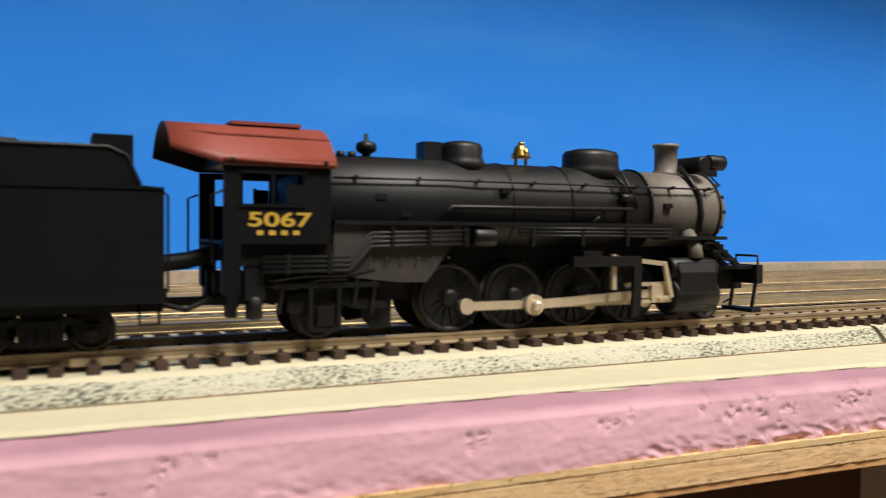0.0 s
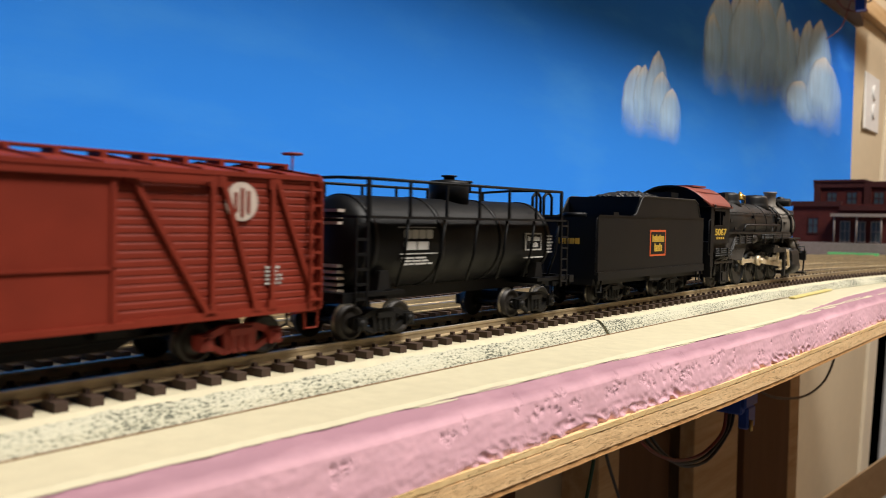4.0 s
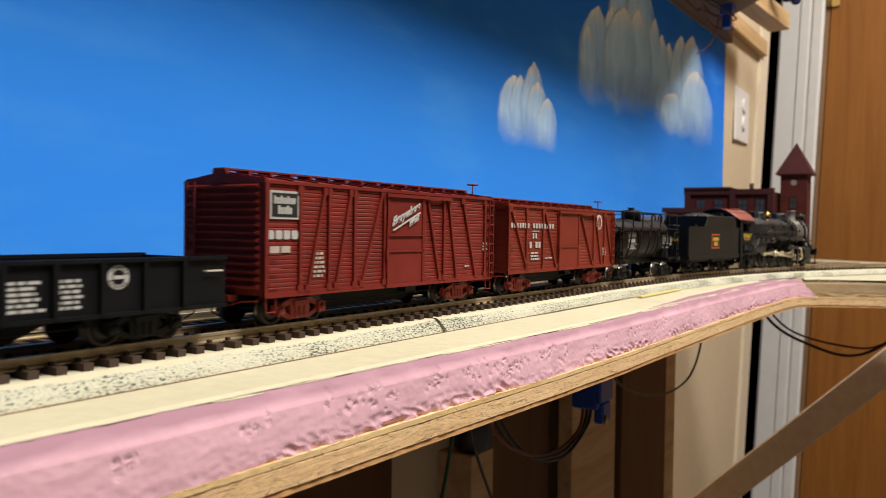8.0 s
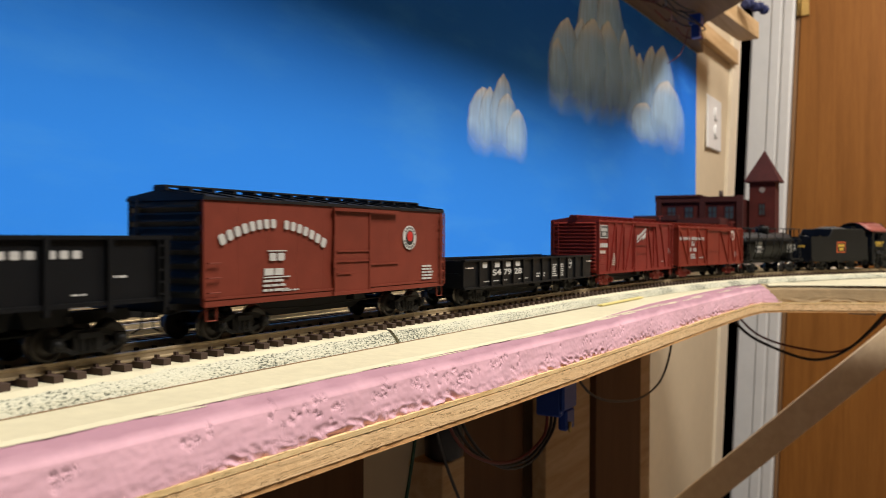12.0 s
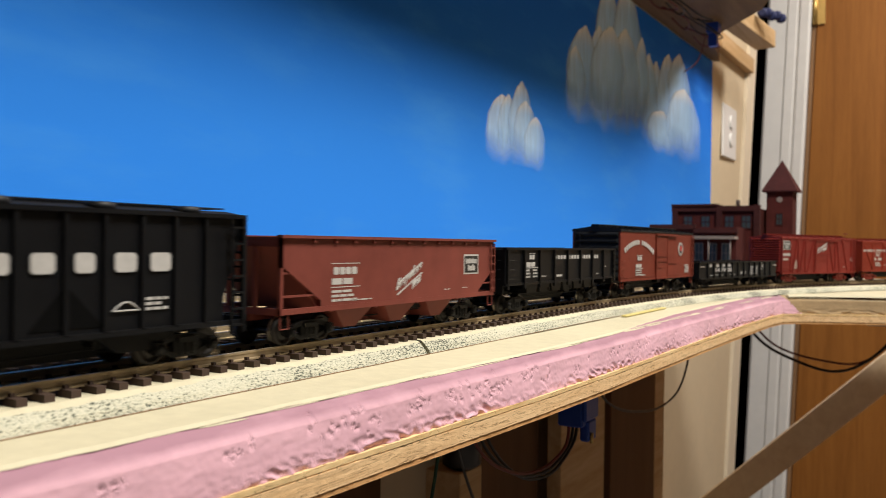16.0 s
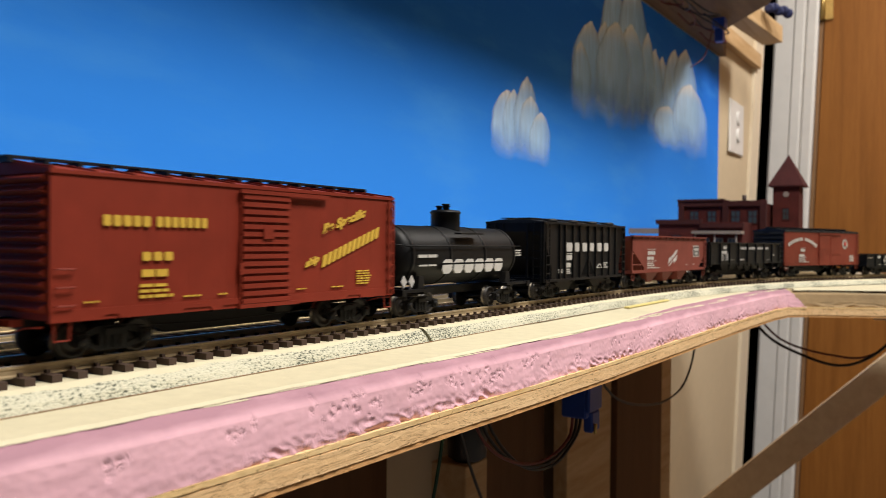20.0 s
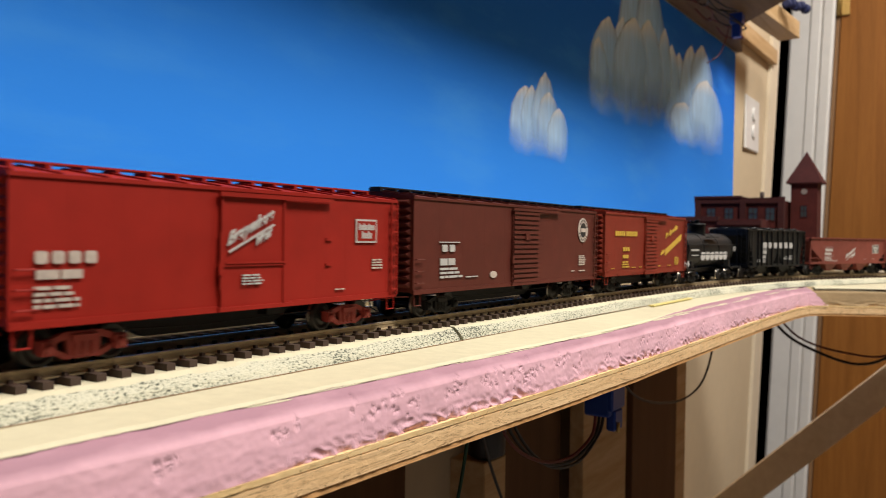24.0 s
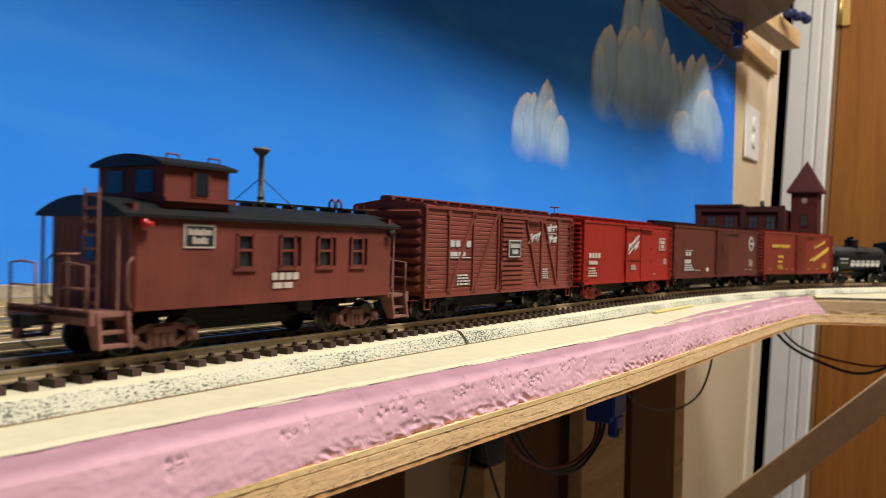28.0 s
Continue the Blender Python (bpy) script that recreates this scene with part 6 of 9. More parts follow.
# black drop-bottom ore gondola
car, L = car_thing("hopper_car", "black steel drop-bottom gondola with white lettering", -1.2680, -1.1180, 0.104)
X = L / 2
for s in (-1, 1):
    bm = bmesh.new()
    prism(bm, [(-X, 0.0150), (-X, 0.0325), (X, 0.0325), (X, 0.0150)], min(s * HALF, s * (HALF - 0.0012)), max(s * HALF, s * (HALF - 0.0012)))
    part("side_wall", bm, M_BLACK, car)
    bm = bmesh.new()
    box(bm, -X, X, min(s * (HALF + 0.0010), s * (HALF - 0.0012)), max(s * (HALF + 0.0010), s * (HALF - 0.0012)), 0.0320, 0.0331)
    box(bm, -X, X, min(s * HALF, s * (HALF + 0.0007)), max(s * HALF, s * (HALF + 0.0007)), 0.0146, 0.0158)
    part("side_rail", bm, M_BLACK, car)
    for i in range(9):
        bm = bmesh.new()
        x = -X + 0.0020 + 0.01825 * i
        prism(bm, [(x - 0.0008, 0.0128), (x + 0.0008, 0.0128), (x + 0.0008, 0.0324), (x - 0.0008, 0.0324)], min(s * HALF, s * (HALF + 0.0012)), max(s * HALF, s * (HALF + 0.0012)))
        part("side_post", bm, M_BLACK, car)
    bm = bmesh.new()
    prism(bm, [(0, 0.0150), (0.0145, 0.0150), (0.0125, 0.0098), (0.0020, 0.0098)], min(s * 0.004, s * (HALF - 0.003)), max(s * 0.004, s * (HALF - 0.003)))
    repeat("drop_door", mesh_of("drop_door", bm, M_BLACK), car, [(-0.046 + 0.0155 * i, 0, 0) for i in range(6)])
    bm = bmesh.new()
    box(bm, min(s * X, s * (X - 0.0012)), max(s * X, s * (X - 0.0012)), -HALF + 0.001, HALF - 0.001, 0.0110, 0.0322)
    part("end_wall", bm, M_BLACK, car)
    ladder(car, X - 0.0026, s * (HALF + 0.0008), 0.0150, 0.0320, 5, M_BLACK)
    for z in (0.018, 0.0225, 0.027):
        bm = bmesh.new()
        grab(bm, (-X + 0.002, s * HALF, z), (-X + 0.008, s * HALF, z), (0, s * 0.0011, 0), 0.00025)
        part("grab_iron", bm, M_BLACK, car)
        bm = bmesh.new()
        grab(bm, (s * X, -0.015, z), (s * X, -0.009, z), (s * 0.0011, 0, 0), 0.00025)
        part("grab_iron", bm, M_BLACK, car)
bm = bmesh.new()
prism(bm, [(-X + 0.001, 0.0300), (-X + 0.001, 0.0160), (X - 0.001, 0.0160), (X - 0.001, 0.0300)], -HALF + 0.0012, HALF - 0.0012)
part("load_floor", bm, M_BLACK, car)
line(car, -X + 0.0266, -X + 0.0336, 0.0301)
blocks(car, 2, -X + 0.0270, 0.0273, 0.0063, 0.0023, gap=0.2)
bars(car, -X + 0.0233, 0.0233, 0.0135, 0.0025, 1, fill=0.9)
line(car, -X + 0.0231, -X + 0.0370, 0.0228)
for k, (a, w) in enumerate(((0.0233, 0.0046), (0.0313, 0.0060))):
    bars(car, -X + a, 0.0173, w, 0.0049, 3, seed=20 + k)
bars(car, -X + 0.0415, 0.0177, 0.0072, 0.0009, 1)
bars(car, -X + 0.0608, 0.0175, 0.0092, 0.0012, 1, fill=0.9)
for n, a, w in ((4, 0.0580, 0.0160), (4, 0.0767, 0.0162), (4, 0.0950, 0.0152), (3, 0.1122, 0.0105)):
    blocks(car, n, -X + a, 0.0271, w, 0.0021, gap=0.34)
bars(car, -X + 0.1295, 0.0212, 0.0076, 0.0012, 1)
bars(car, -X + 0.1189, 0.0172, 0.0054, 0.0008, 1)
underframe(car, L, 0.0120)
for s in (-1, 1):
    truck(car, s * L * 0.35)
couplers(car, L)

# mineral-red open hopper
car, L = car_thing("hopper_car", "brownish red open-top triple hopper with white slogan and herald", -1.4240, -1.2800, 0.104)
X = L / 2
for s in (-1, 1):
    y0, y1 = min(s * HALF, s * (HALF - 0.0012)), max(s * HALF, s * (HALF - 0.0012))
    bm = bmesh.new()
    prism(bm, [(-X, 0.0262), (-X, 0.0362), (X, 0.0362), (X, 0.0228), (X - 0.0016, 0.0225), (X - 0.0142, 0.0142), (X - 0.0142, 0.0128), (-X + 0.0198, 0.0128), (-X + 0.0198, 0.0150), (-X + 0.0018, 0.0262)], y0, y1)
    part("side_wall", bm, M_MINERAL, car)
    bm = bmesh.new()
    box(bm, -X - 0.0004, X + 0.0004, min(s * (HALF + 0.0012), s * (HALF - 0.0014)), max(s * (HALF + 0.0012), s * (HALF - 0.0014)), 0.0358, 0.0368)
    part("top_rail", bm, M_MINERAL, car)
    bm = bmesh.new()
    box(bm, -X, X, y0 - 0.0002, y1 + 0.0002, 0.0112, 0.0130)
    for e in (-1, 1):
        box(bm, min(e * X, e * (X - 0.0012)), max(e * X, e * (X - 0.0012)), y0, y1, 0.0112, 0.0362)
        bar(bm, (e * X, s * (HALF - 0.0006), 0.0170), (e * (X - 0.0185), s * (HALF - 0.0006), 0.0170), 0.0007)
        bar(bm, (e * X, s * (HALF - 0.0006), 0.0245), (e * (X - 0.0110), s * (HALF - 0.0006), 0.0245), 0.0006)
        tube(bm, [(e * (X - 0.0005), s * (HALF - 0.0006), 0.0112), (e * (X - 0.0005), s * (HALF - 0.0006), 0.0066), (e * (X - 0.0045), s * (HALF - 0.0006), 0.0066),
                  (e * (X - 0.0045), s * (HALF - 0.0006), 0.0112)], 0.0003, 5)
    part("side_frame", bm, M_MINERAL, car)
    for i in range(11):
        bm = bmesh.new()
        x = -X + 0.016 + (L - 0.032) * i / 10
        prism(bm, [(x - 0.0006, 0.0345), (x + 0.0006, 0.0345), (x + 0.0006, 0.0360), (x - 0.0006, 0.0360)], min(s * HALF, s * (HALF + 0.0008)), max(s * HALF, s * (HALF + 0.0008)))
        part("stake", bm, M_MINERAL, car)
    # slope sheet of this end
    bm = bmesh.new()
    prism(bm, [(s * X, 0.0362), (s * X, 0.0330), (s * (X - 0.0195), 0.0118), (s * (X - 0.0215), 0.0128), (s * (X - 0.0012), 0.0362)], -HALF + 0.0012, HALF - 0.0012)
    part("slope_sheet", bm, M_MINERAL, car)
    bm = bmesh.new()
    box(bm, min(s * X, s * (X - 0.0014)), max(s * X, s * (X - 0.0014)), -HALF + 0.001, HALF - 0.001, 0.0110, 0.0132)
    for yy in (-0.006, 0.006):
        box(bm, min(s * X, s * (X - 0.0012)), max(s * X, s * (X - 0.0012)), yy - 0.0006, yy + 0.0006, 0.0132, 0.0340)
    part("end_frame", bm, M_MINERAL, car)
    ladder(car, X - 0.0024, s * (HALF + 0.0008), 0.0125, 0.0350, 6, M_MINERAL)
for xx in (-0.0295, 0.0, 0.0295):
    bm = bmesh.new()
    for v in [bm.verts.new(p) for p in ((xx - 0.013, -0.0150, 0.0130), (xx + 0.013, -0.0150, 0.0130), (xx + 0.013, 0.0150, 0.0130), (xx - 0.013, 0.0150, 0.0130),
                                        (xx - 0.0035, -0.0120, 0.0042), (xx + 0.0035, -0.0120, 0.0042), (xx + 0.0035, 0.0120, 0.0042), (xx - 0.0035, 0.0120, 0.0042))]:
        pass
    bm.verts.ensure_lookup_table()
    for f in ((0, 1, 5, 4), (1, 2, 6, 5), (2, 3, 7, 6), (3, 0, 4, 7), (4, 5, 6, 7), (3, 2, 1, 0)):
        bm.faces.new([bm.verts[i] for i in f])
    part("hopper_bay", bm, M_MINERAL, car)
bm = bmesh.new()
box(bm, -X + 0.019, X - 0.019, -HALF + 0.0013, HALF - 0.0013, 0.0128, 0.0300)
part("load_floor", bm, M_MINERAL, car)
line(car, -X + 0.0252, -X + 0.0413, 0.0272, t=0.0003)
blocks(car, 4, -X + 0.0264, 0.0235, 0.0136, 0.0026, gap=0.15)
bars(car, -X + 0.0255, 0.0197, 0.0155, 0.0025, 1, fill=0.85)
line(car, -X + 0.0252, -X + 0.0413, 0.0190, t=0.0003)
bars(car, -X + 0.0255, 0.0135, 0.0150, 0.0046, 3)
bars(car, -X + 0.0370, 0.0137, 0.0128, 0.0008, 1, seed=5)
script(car, -X + 0.0636, 0.0146, 0.0205, 0.0140)
herald(car, -X + 0.1161, 0.0214, 0.0129, 0.0087, M_INK, M_HERALD_BLACK, M_INK)
bars(car, -X + 0.1000, 0.0150, 0.0055, 0.0007, 1)
bars(car, -X + 0.1150, 0.0152, 0.0055, 0.0007, 1, seed=3)
underframe(car, L, 0.0120, M_MINERAL)
for s in (-1, 1):
    truck(car, s * L * 0.36)
couplers(car, L)

# black covered hopper
car, L = car_thing("covered_hopper", "black covered hopper with large white block name and roof walkways", -1.5600, -1.4392, 0.084)
X = L / 2
for s in (-1, 1):
    y0, y1 = min(s * (HALF - 0.001), s * (HALF - 0.0022)), max(s * (HALF - 0.001), s * (HALF - 0.0022))
    bm = bmesh.new()
    prism(bm, [(-X + 0.0010, 0.0365), (-X + 0.0010, 0.0420), (X - 0.0010, 0.0420), (X - 0.0010, 0.0365), (X - 0.0080, 0.0180), (X - 0.0080, 0.0108), (-X + 0.0120, 0.0108), (-X + 0.0120, 0.0180)], y0, y1)
    part("side_wall", bm, M_BLACK, car)
    for a in (0.0216, 0.0287, 0.0396, 0.0494, 0.0619, 0.0728, 0.0841, 0.0949, 0.1057):
        bm = bmesh.new()
        x = -X + a
        box(bm, x - 0.0006, x + 0.0006, min(s * HALF, s * (HALF - 0.0012)), max(s * HALF, s * (HALF - 0.0012)), 0.0110, 0.0416)
        part("side_post", bm, M_BLACK, car)
    bm = bmesh.new()
    box(bm, -X, X, min(s * HALF, s * (HALF - 0.0014)), max(s * HALF, s * (HALF - 0.0014)), 0.0100, 0.0114)
    box(bm, -X, X, min(s * (HALF + 0.0003), s * (HALF - 0.0014)), max(s * (HALF + 0.0003), s * (HALF - 0.0014)), 0.0412, 0.0424)
    for e in (-1, 1):
        box(bm, min(e * X, e * (X - 0.0012)), max(e * X, e * (X - 0.0012)), min(s * HALF, s * (HALF - 0.0012)), max(s * HALF, s * (HALF - 0.0012)), 0.0100, 0.0420)
    part("side_frame", bm, M_BLACK, car)
    # inverted triangle: black plate stands in for the dark cut between the bays
    bm = bmesh.new()
    prism(bm, [(-X + 0.0528, 0.0128), (-X + 0.0726, 0.0128), (-X + 0.0623, 0.0234)], min(s * (HALF - 0.0008), s * (HALF - 0.0014)), max(s * (HALF - 0.0008), s * (HALF - 0.0014)))
    part("bay_gap_plate", bm, M_DARK, car)
    bm = bmesh.new()
    prism(bm, [(s * (X - 0.0005), 0.0420), (s * (X - 0.0005), 0.0370), (s * (X - 0.0170), 0.0130), (s * (X - 0.0190), 0.0130), (s * (X - 0.0025), 0.0420)], -HALF + 0.0024, HALF - 0.0024)
    part("slope_sheet", bm, M_BLACK, car)
    bm = bmesh.new()
    box(bm, min(s * X, s * (X - 0.0014)), max(s * X, s * (X - 0.0014)), -HALF + 0.001, HALF - 0.001, 0.0100, 0.0122)
    for yy in (-0.0075, 0.0075):
        box(bm, min(s * X, s * (X - 0.0010)), max(s * X, s * (X - 0.0010)), yy - 0.0005, yy + 0.0005, 0.0122, 0.0415)
    bar(bm, (s * (X - 0.0004), -0.0160, 0.0230), (s * (X - 0.0004), 0.0160, 0.0230), 0.0006)
    part("end_frame", bm, M_BLACK, car)
    ladder(car, s * (X + 0.0010), 0.0140, 0.0075, 0.0420, 8, M_BLACK, facing="x", w=0.0046, r=0.00032)
    ladder(car, s * (X + 0.0010), -0.0140, 0.0075, 0.0420, 8, M_BLACK, facing="x", w=0.0046, r=0.00032)
    ladder(car, s * (X - 0.0040), -HALF - 0.0006, 0.0075, 0.0410, 7, M_BLACK, w=0.0046, r=0.00032)
    running = bmesh.new()
    for a in (0.0024, 0.0052, 0.0080):
        box(running, -X + 0.001, X - 0.001, s * a - 0.0011, s * a + 0.0011, 0.0441, 0.0445)
    part("roof_walk", running, M_ROOFBLACK, car)
    bm = bmesh.new()
    for i in range(4):
        x = -0.042 + 0.028 * i
        lathe(bm, [(0.0040, 0.0420), (0.0040, 0.0439), (0.0026, 0.0443)], "z", (x, s * 0.0125, 0), 14)
    part("hatch", bm, M_ROOFBLACK, car)
bm = bmesh.new()
prism(bm, [(-HALF - 0.0002, 0.0416), (-HALF - 0.0002, 0.0421), (-0.009, 0.0435), (0.009, 0.0435), (HALF + 0.0002, 0.0421), (HALF + 0.0002, 0.0416)], -X, X, "x")
roof = part("roof", bm, M_ROOFBLACK, car)
bm = bmesh.new()
box(bm, -X + 0.017, X - 0.012, -HALF + 0.0026, HALF - 0.0026, 0.0108, 0.0415)
for xx in (-0.024, 0.026):
    prism(bm, [(xx - 0.016, 0.0110), (xx + 0.016, 0.0110), (xx + 0.006, 0.0048), (xx - 0.006, 0.0048)], -0.0125, 0.0125)
part("hopper_bay", bm, M_BLACK, car)
for a, w in ((0.0303, 0.0080), (0.0422, 0.0058), (0.0530, 0.0062), (0.0643, 0.0056), (0.0756, 0.0066), (0.0866, 0.0066)):
    blocks(car, 1, -X + a, 0.0263, w, 0.0050, gap=0.0, y=-HALF + 0.0006, label="large white block of a painted name")
line(car, -X + 0.0286, -X + 0.0385, 0.0249, y=-HALF + 0.0006)
blocks(car, 3, -X + 0.0289, 0.0214, 0.0094, 0.0030, gap=0.14, y=-HALF + 0.0006)
bars(car, -X + 0.0287, 0.0172, 0.0098, 0.0027, 1, fill=0.9, y=-HALF + 0.0006)
bars(car, -X + 0.0290, 0.0134, 0.0080, 0.0032, 3, y=-HALF + 0.0006)
bars(car, -X + 0.0201, 0.0140, 0.0066, 0.0026, 2, seed=3, y=-HALF + 0.0006)
bars(car, -X + 0.0850, 0.0155, 0.0078, 0.0040, 3, seed=6, y=-HALF + 0.0006)
bm = bmesh.new()
tube(bm, [(-X + 0.0751 + 0.0080 * k / 8, -HALF + 0.0005, 0.0164 + 0.0022 * math.sin(math.pi * k / 8)) for k in range(9)] + [(-X + 0.0751, -HALF + 0.0005, 0.0164)], 0.0002, 5)
part("emblem", bm, M_INK, car, "small white outlined emblem")
underframe(car, L, 0.0108)
for s in (-1, 1):
    truck(car, s * L * 0.35)
couplers(car, L)


# ---- tank cars ----
def tank_body(car, L, x0, x1, zc, r, mat=None):
    mat = mat or M_BLACK
    bm = bmesh.new()
    prof = [(r * 0.15, x0), (r * 0.55, x0 + 0.0008), (r * 0.85, x0 + 0.0022), (r * 0.975, x0 + 0.0042), (r, x0 + 0.0062), (r, x1 - 0.0062), (r * 0.975, x1 - 0.0042), (r * 0.85, x1 - 0.0022),
            (r * 0.55, x1 - 0.0008), (r * 0.15, x1)]
    lathe(bm, prof, "x", (0, 0, zc), 40)
    tank = part("tank", bm, mat, car)
    bm = bmesh.new()
    lathe(bm, [(r + 0.00025, -0.0010), (r + 0.00025, 0.0010)], "x", (0, 0, zc), 40)
    repeat("band", mesh_of("band", bm, mat), tank, [(x, 0, 0) for x in (x0 + 0.0066, x0 + (x1 - x0) * 0.35, x0 + (x1 - x0) * 0.65, x1 - 0.0066)])
    return tank


def tank_frame(car, L, z):
    bm = bmesh.new()
    box(bm, -L / 2, L / 2, -0.0032, 0.0032, z - 0.0030, z + 0.0006)
    for s in (-1, 1):
        box(bm, min(s * L / 2, s * (L / 2 - 0.003)), max(s * L / 2, s * (L / 2 - 0.003)), -0.0165, 0.0165, z - 0.0014, z + 0.0012)
        box(bm, min(s * L / 2, s * (L / 2 - 0.024)), max(s * L / 2, s * (L / 2 - 0.024)), -0.0160, -0.0130, z - 0.0002, z + 0.0010)
        box(bm, min(s * L / 2, s * (L / 2 - 0.024)), max(s * L / 2, s * (L / 2 - 0.024)), 0.0130, 0.0160, z - 0.0002, z + 0.0010)
        box(bm, s * L * 0.34 - 0.0015, s * L * 0.34 + 0.0015, -0.0155, 0.0155, z - 0.0012, z + 0.0010)
    part("frame", bm, M_BLACK, car)
    for s in (-1, 1):
        for y in (-1, 1):
            bm = bmesh.new()
            prism(bm, [(s * L * 0.34 - 0.0026, z + 0.0008), (s * L * 0.34 + 0.0026, z + 0.0008), (s * L * 0.34 + 0.0016, z + 0.0062), (s * L * 0.34 - 0.0016, z + 0.0062)],
                  min(y * 0.0100, y * 0.0132), max(y * 0.0100, y * 0.0132))
            part("saddle_bracket", bm, M_TRUCK, car)


# company tank car with a full-length railing
car, L = car_thing("tank_car", "black tank car with full-length walkway railing and white lettering", -0.4660, -0.3490, 0.078)
X = L / 2
tank_frame(car, L, 0.0125)
tank = tank_body(car, L, -0.0500, 0.0515, 0.0262, 0.0134)
bm = bmesh.new()
lathe(bm, [(0.0066, 0.0380), (0.0066, 0.0448), (0.0060, 0.0456), (0.0020, 0.0460)], "z", (0.0050, 0, 0), 22)
lathe(bm, [(0.0018, 0.0456), (0.0018, 0.0468), (0.0026, 0.0469), (0.0026, 0.0474)], "z", (0.0050, 0, 0), 12)
lathe(bm, [(0.0011, 0.0420), (0.0011, 0.0452), (0.0016, 0.0453), (0.0016, 0.0460)], "z", (0.0140, -0.001, 0), 10)
part("dome", bm, M_BLACK, car)
for s in (-1, 1):
    bm = bmesh.new()
    box(bm, -0.0508, 0.0480, min(s * 0.0132, s * 0.0176), max(s * 0.0132, s * 0.0176), 0.0330, 0.0337)
    part("running_board", bm, M_BLACK, car)
    for i in range(7):
        x = -0.0500 + 0.0972 * i / 6
        bm = bmesh.new()
        bar(bm, (x, s * 0.0172, 0.0334), (x, s * 0.0172, 0.0434), 0.0007)
        part("railing_post", bm, M_BLACK, car)
        bm = bmesh.new()
        tube(bm, [(x, s * 0.0165, 0.0330), (x, s * 0.0152, 0.0220), (x + 0.0004, s * 0.0120, 0.0140)], 0.0005, 6)
        part("bracket", bm, M_BLACK, car)
    bm = bmesh.new()
    tube(bm, [(-0.0506, s * 0.0172, 0.0434), (0.0477, s * 0.0172, 0.0434)], 0.00045, 6)
    part("handrail", bm, M_BLACK, car)
    bm = bmesh.new()
    e = 0.0477 if s > 0 else -0.0506
    tube(bm, [(e, -0.0172, 0.0434), (e, -0.006, 0.0439), (e, 0.006, 0.0439), (e, 0.0172, 0.0434)], 0.00045, 6)
    box(bm, min(e, e + s * 0.0035), max(e, e + s * 0.0035), -0.0172, 0.0172, 0.0330, 0.0337)
    for y in (-0.0172, 0.0172):
        bar(bm, (e, y, 0.0125), (e, y, 0.0434), 0.0007)
    part("end_railing", bm, M_BLACK, car)
    ladder(car, e + s * 0.0012, 0.0130, 0.0100, 0.0334, 6, M_BLACK, facing="x", w=0.0050, r=0.00035)
    ladder(car, e + s * 0.0022, -0.0172, 0.0100, 0.0334, 6, M_BLACK, w=0.0040, r=0.00035)
line(car, -0.0337, -0.0173, 0.0305, y=-0.0127, t=0.0003)
blocks(car, 4, -0.0318, 0.0274, 0.0128, 0.0026, gap=0.1, y=-0.0134)
bars(car, -0.0322, 0.0240, 0.0142, 0.0026, 1, y=-0.0138, fill=0.9)
line(car, -0.0337, -0.0173, 0.0230, y=-0.0137, t=0.0003)
bars(car, -0.0327, 0.0196, 0.0140, 0.0026, 3, y=-0.0134)
herald(car, 0.0299, 0.0230, 0.0101, 0.0060, M_INK, M_BLACK, M_INK, y=-0.0138)
bars(car, 0.0442, 0.0215, 0.0040, 0.0066, 6, y=-0.0137)
bars(car, 0.0300, 0.0200, 0.0160, 0.0008, 1, y=-0.0134)
for z, n in ((0.0350, 3), (0.0200, 5)):
    for k in range(n):
        bm = bmesh.new()
        box(bm, -0.0506, -0.0480, -0.0060, 0.0020, z - k * 0.0017 - 0.0004, z - k * 0.0017 + 0.0004)
        part("print_line", bm, M_INK_OLD, tank, "faded white print on the tank's end")
for s in (-1, 1):
    truck(car, s * L * 0.33)
couplers(car, L)

# oil tank car
car, L = car_thing("tank_car", "glossy black oil tank car with bold white slanted name", -1.6890, -1.5750, 0.072)
X = L / 2
tank_frame(car, L, 0.0105)
tank = tank_body(car, L, -X + 0.0060, X - 0.0045, 0.0250, 0.0130)
bm = bmesh.new()
lathe(bm, [(0.0072, 0.0340), (0.0068, 0.0372), (0.0068, 0.0440), (0.0072, 0.0442), (0.0072, 0.0448), (0.0064, 0.0456), (0.0020, 0.0460)], "z", (0.001, 0, 0), 24)
dome = part("dome", bm, M_BLACK, car)
bm = bmesh.new()
for x, y, h in ((-0.002, -0.002, 0.0485), (0.0035, 0.001, 0.0480), (0.0005, 0.003, 0.0478)):
    lathe(bm, [(0.0014, 0.0455), (0.0014, h - 0.0008), (0.0019, h - 0.0006), (0.0019, h)], "z", (x, y, 0), 10)
part("valve", bm, M_BLACK, dome)
bm = bmesh.new()
box(bm, -0.009, 0.011, -0.0148, -0.0112, 0.0345, 0.0351)
part("step_board", bm, M_BLACK, car)
bm = bmesh.new()
for s in (-1, 1):
    tube(bm, [(-X + 0.007, s * 0.0136, 0.0292), (X - 0.006, s * 0.0136, 0.0292)], 0.0003, 6)
    for e in (-0.4, -0.13, 0.13, 0.4):
        tube(bm, [(L * e, s * 0.0126, 0.0292), (L * e, s * 0.0137, 0.0292)], 0.0003, 5)
tube(bm, [(-X + 0.007, -0.0136, 0.0292), (-X + 0.004, -0.009, 0.0298), (-X + 0.0035, 0.0, 0.0300), (-X + 0.004, 0.009, 0.0298), (-X + 0.007, 0.0136, 0.0292)], 0.0003, 6)
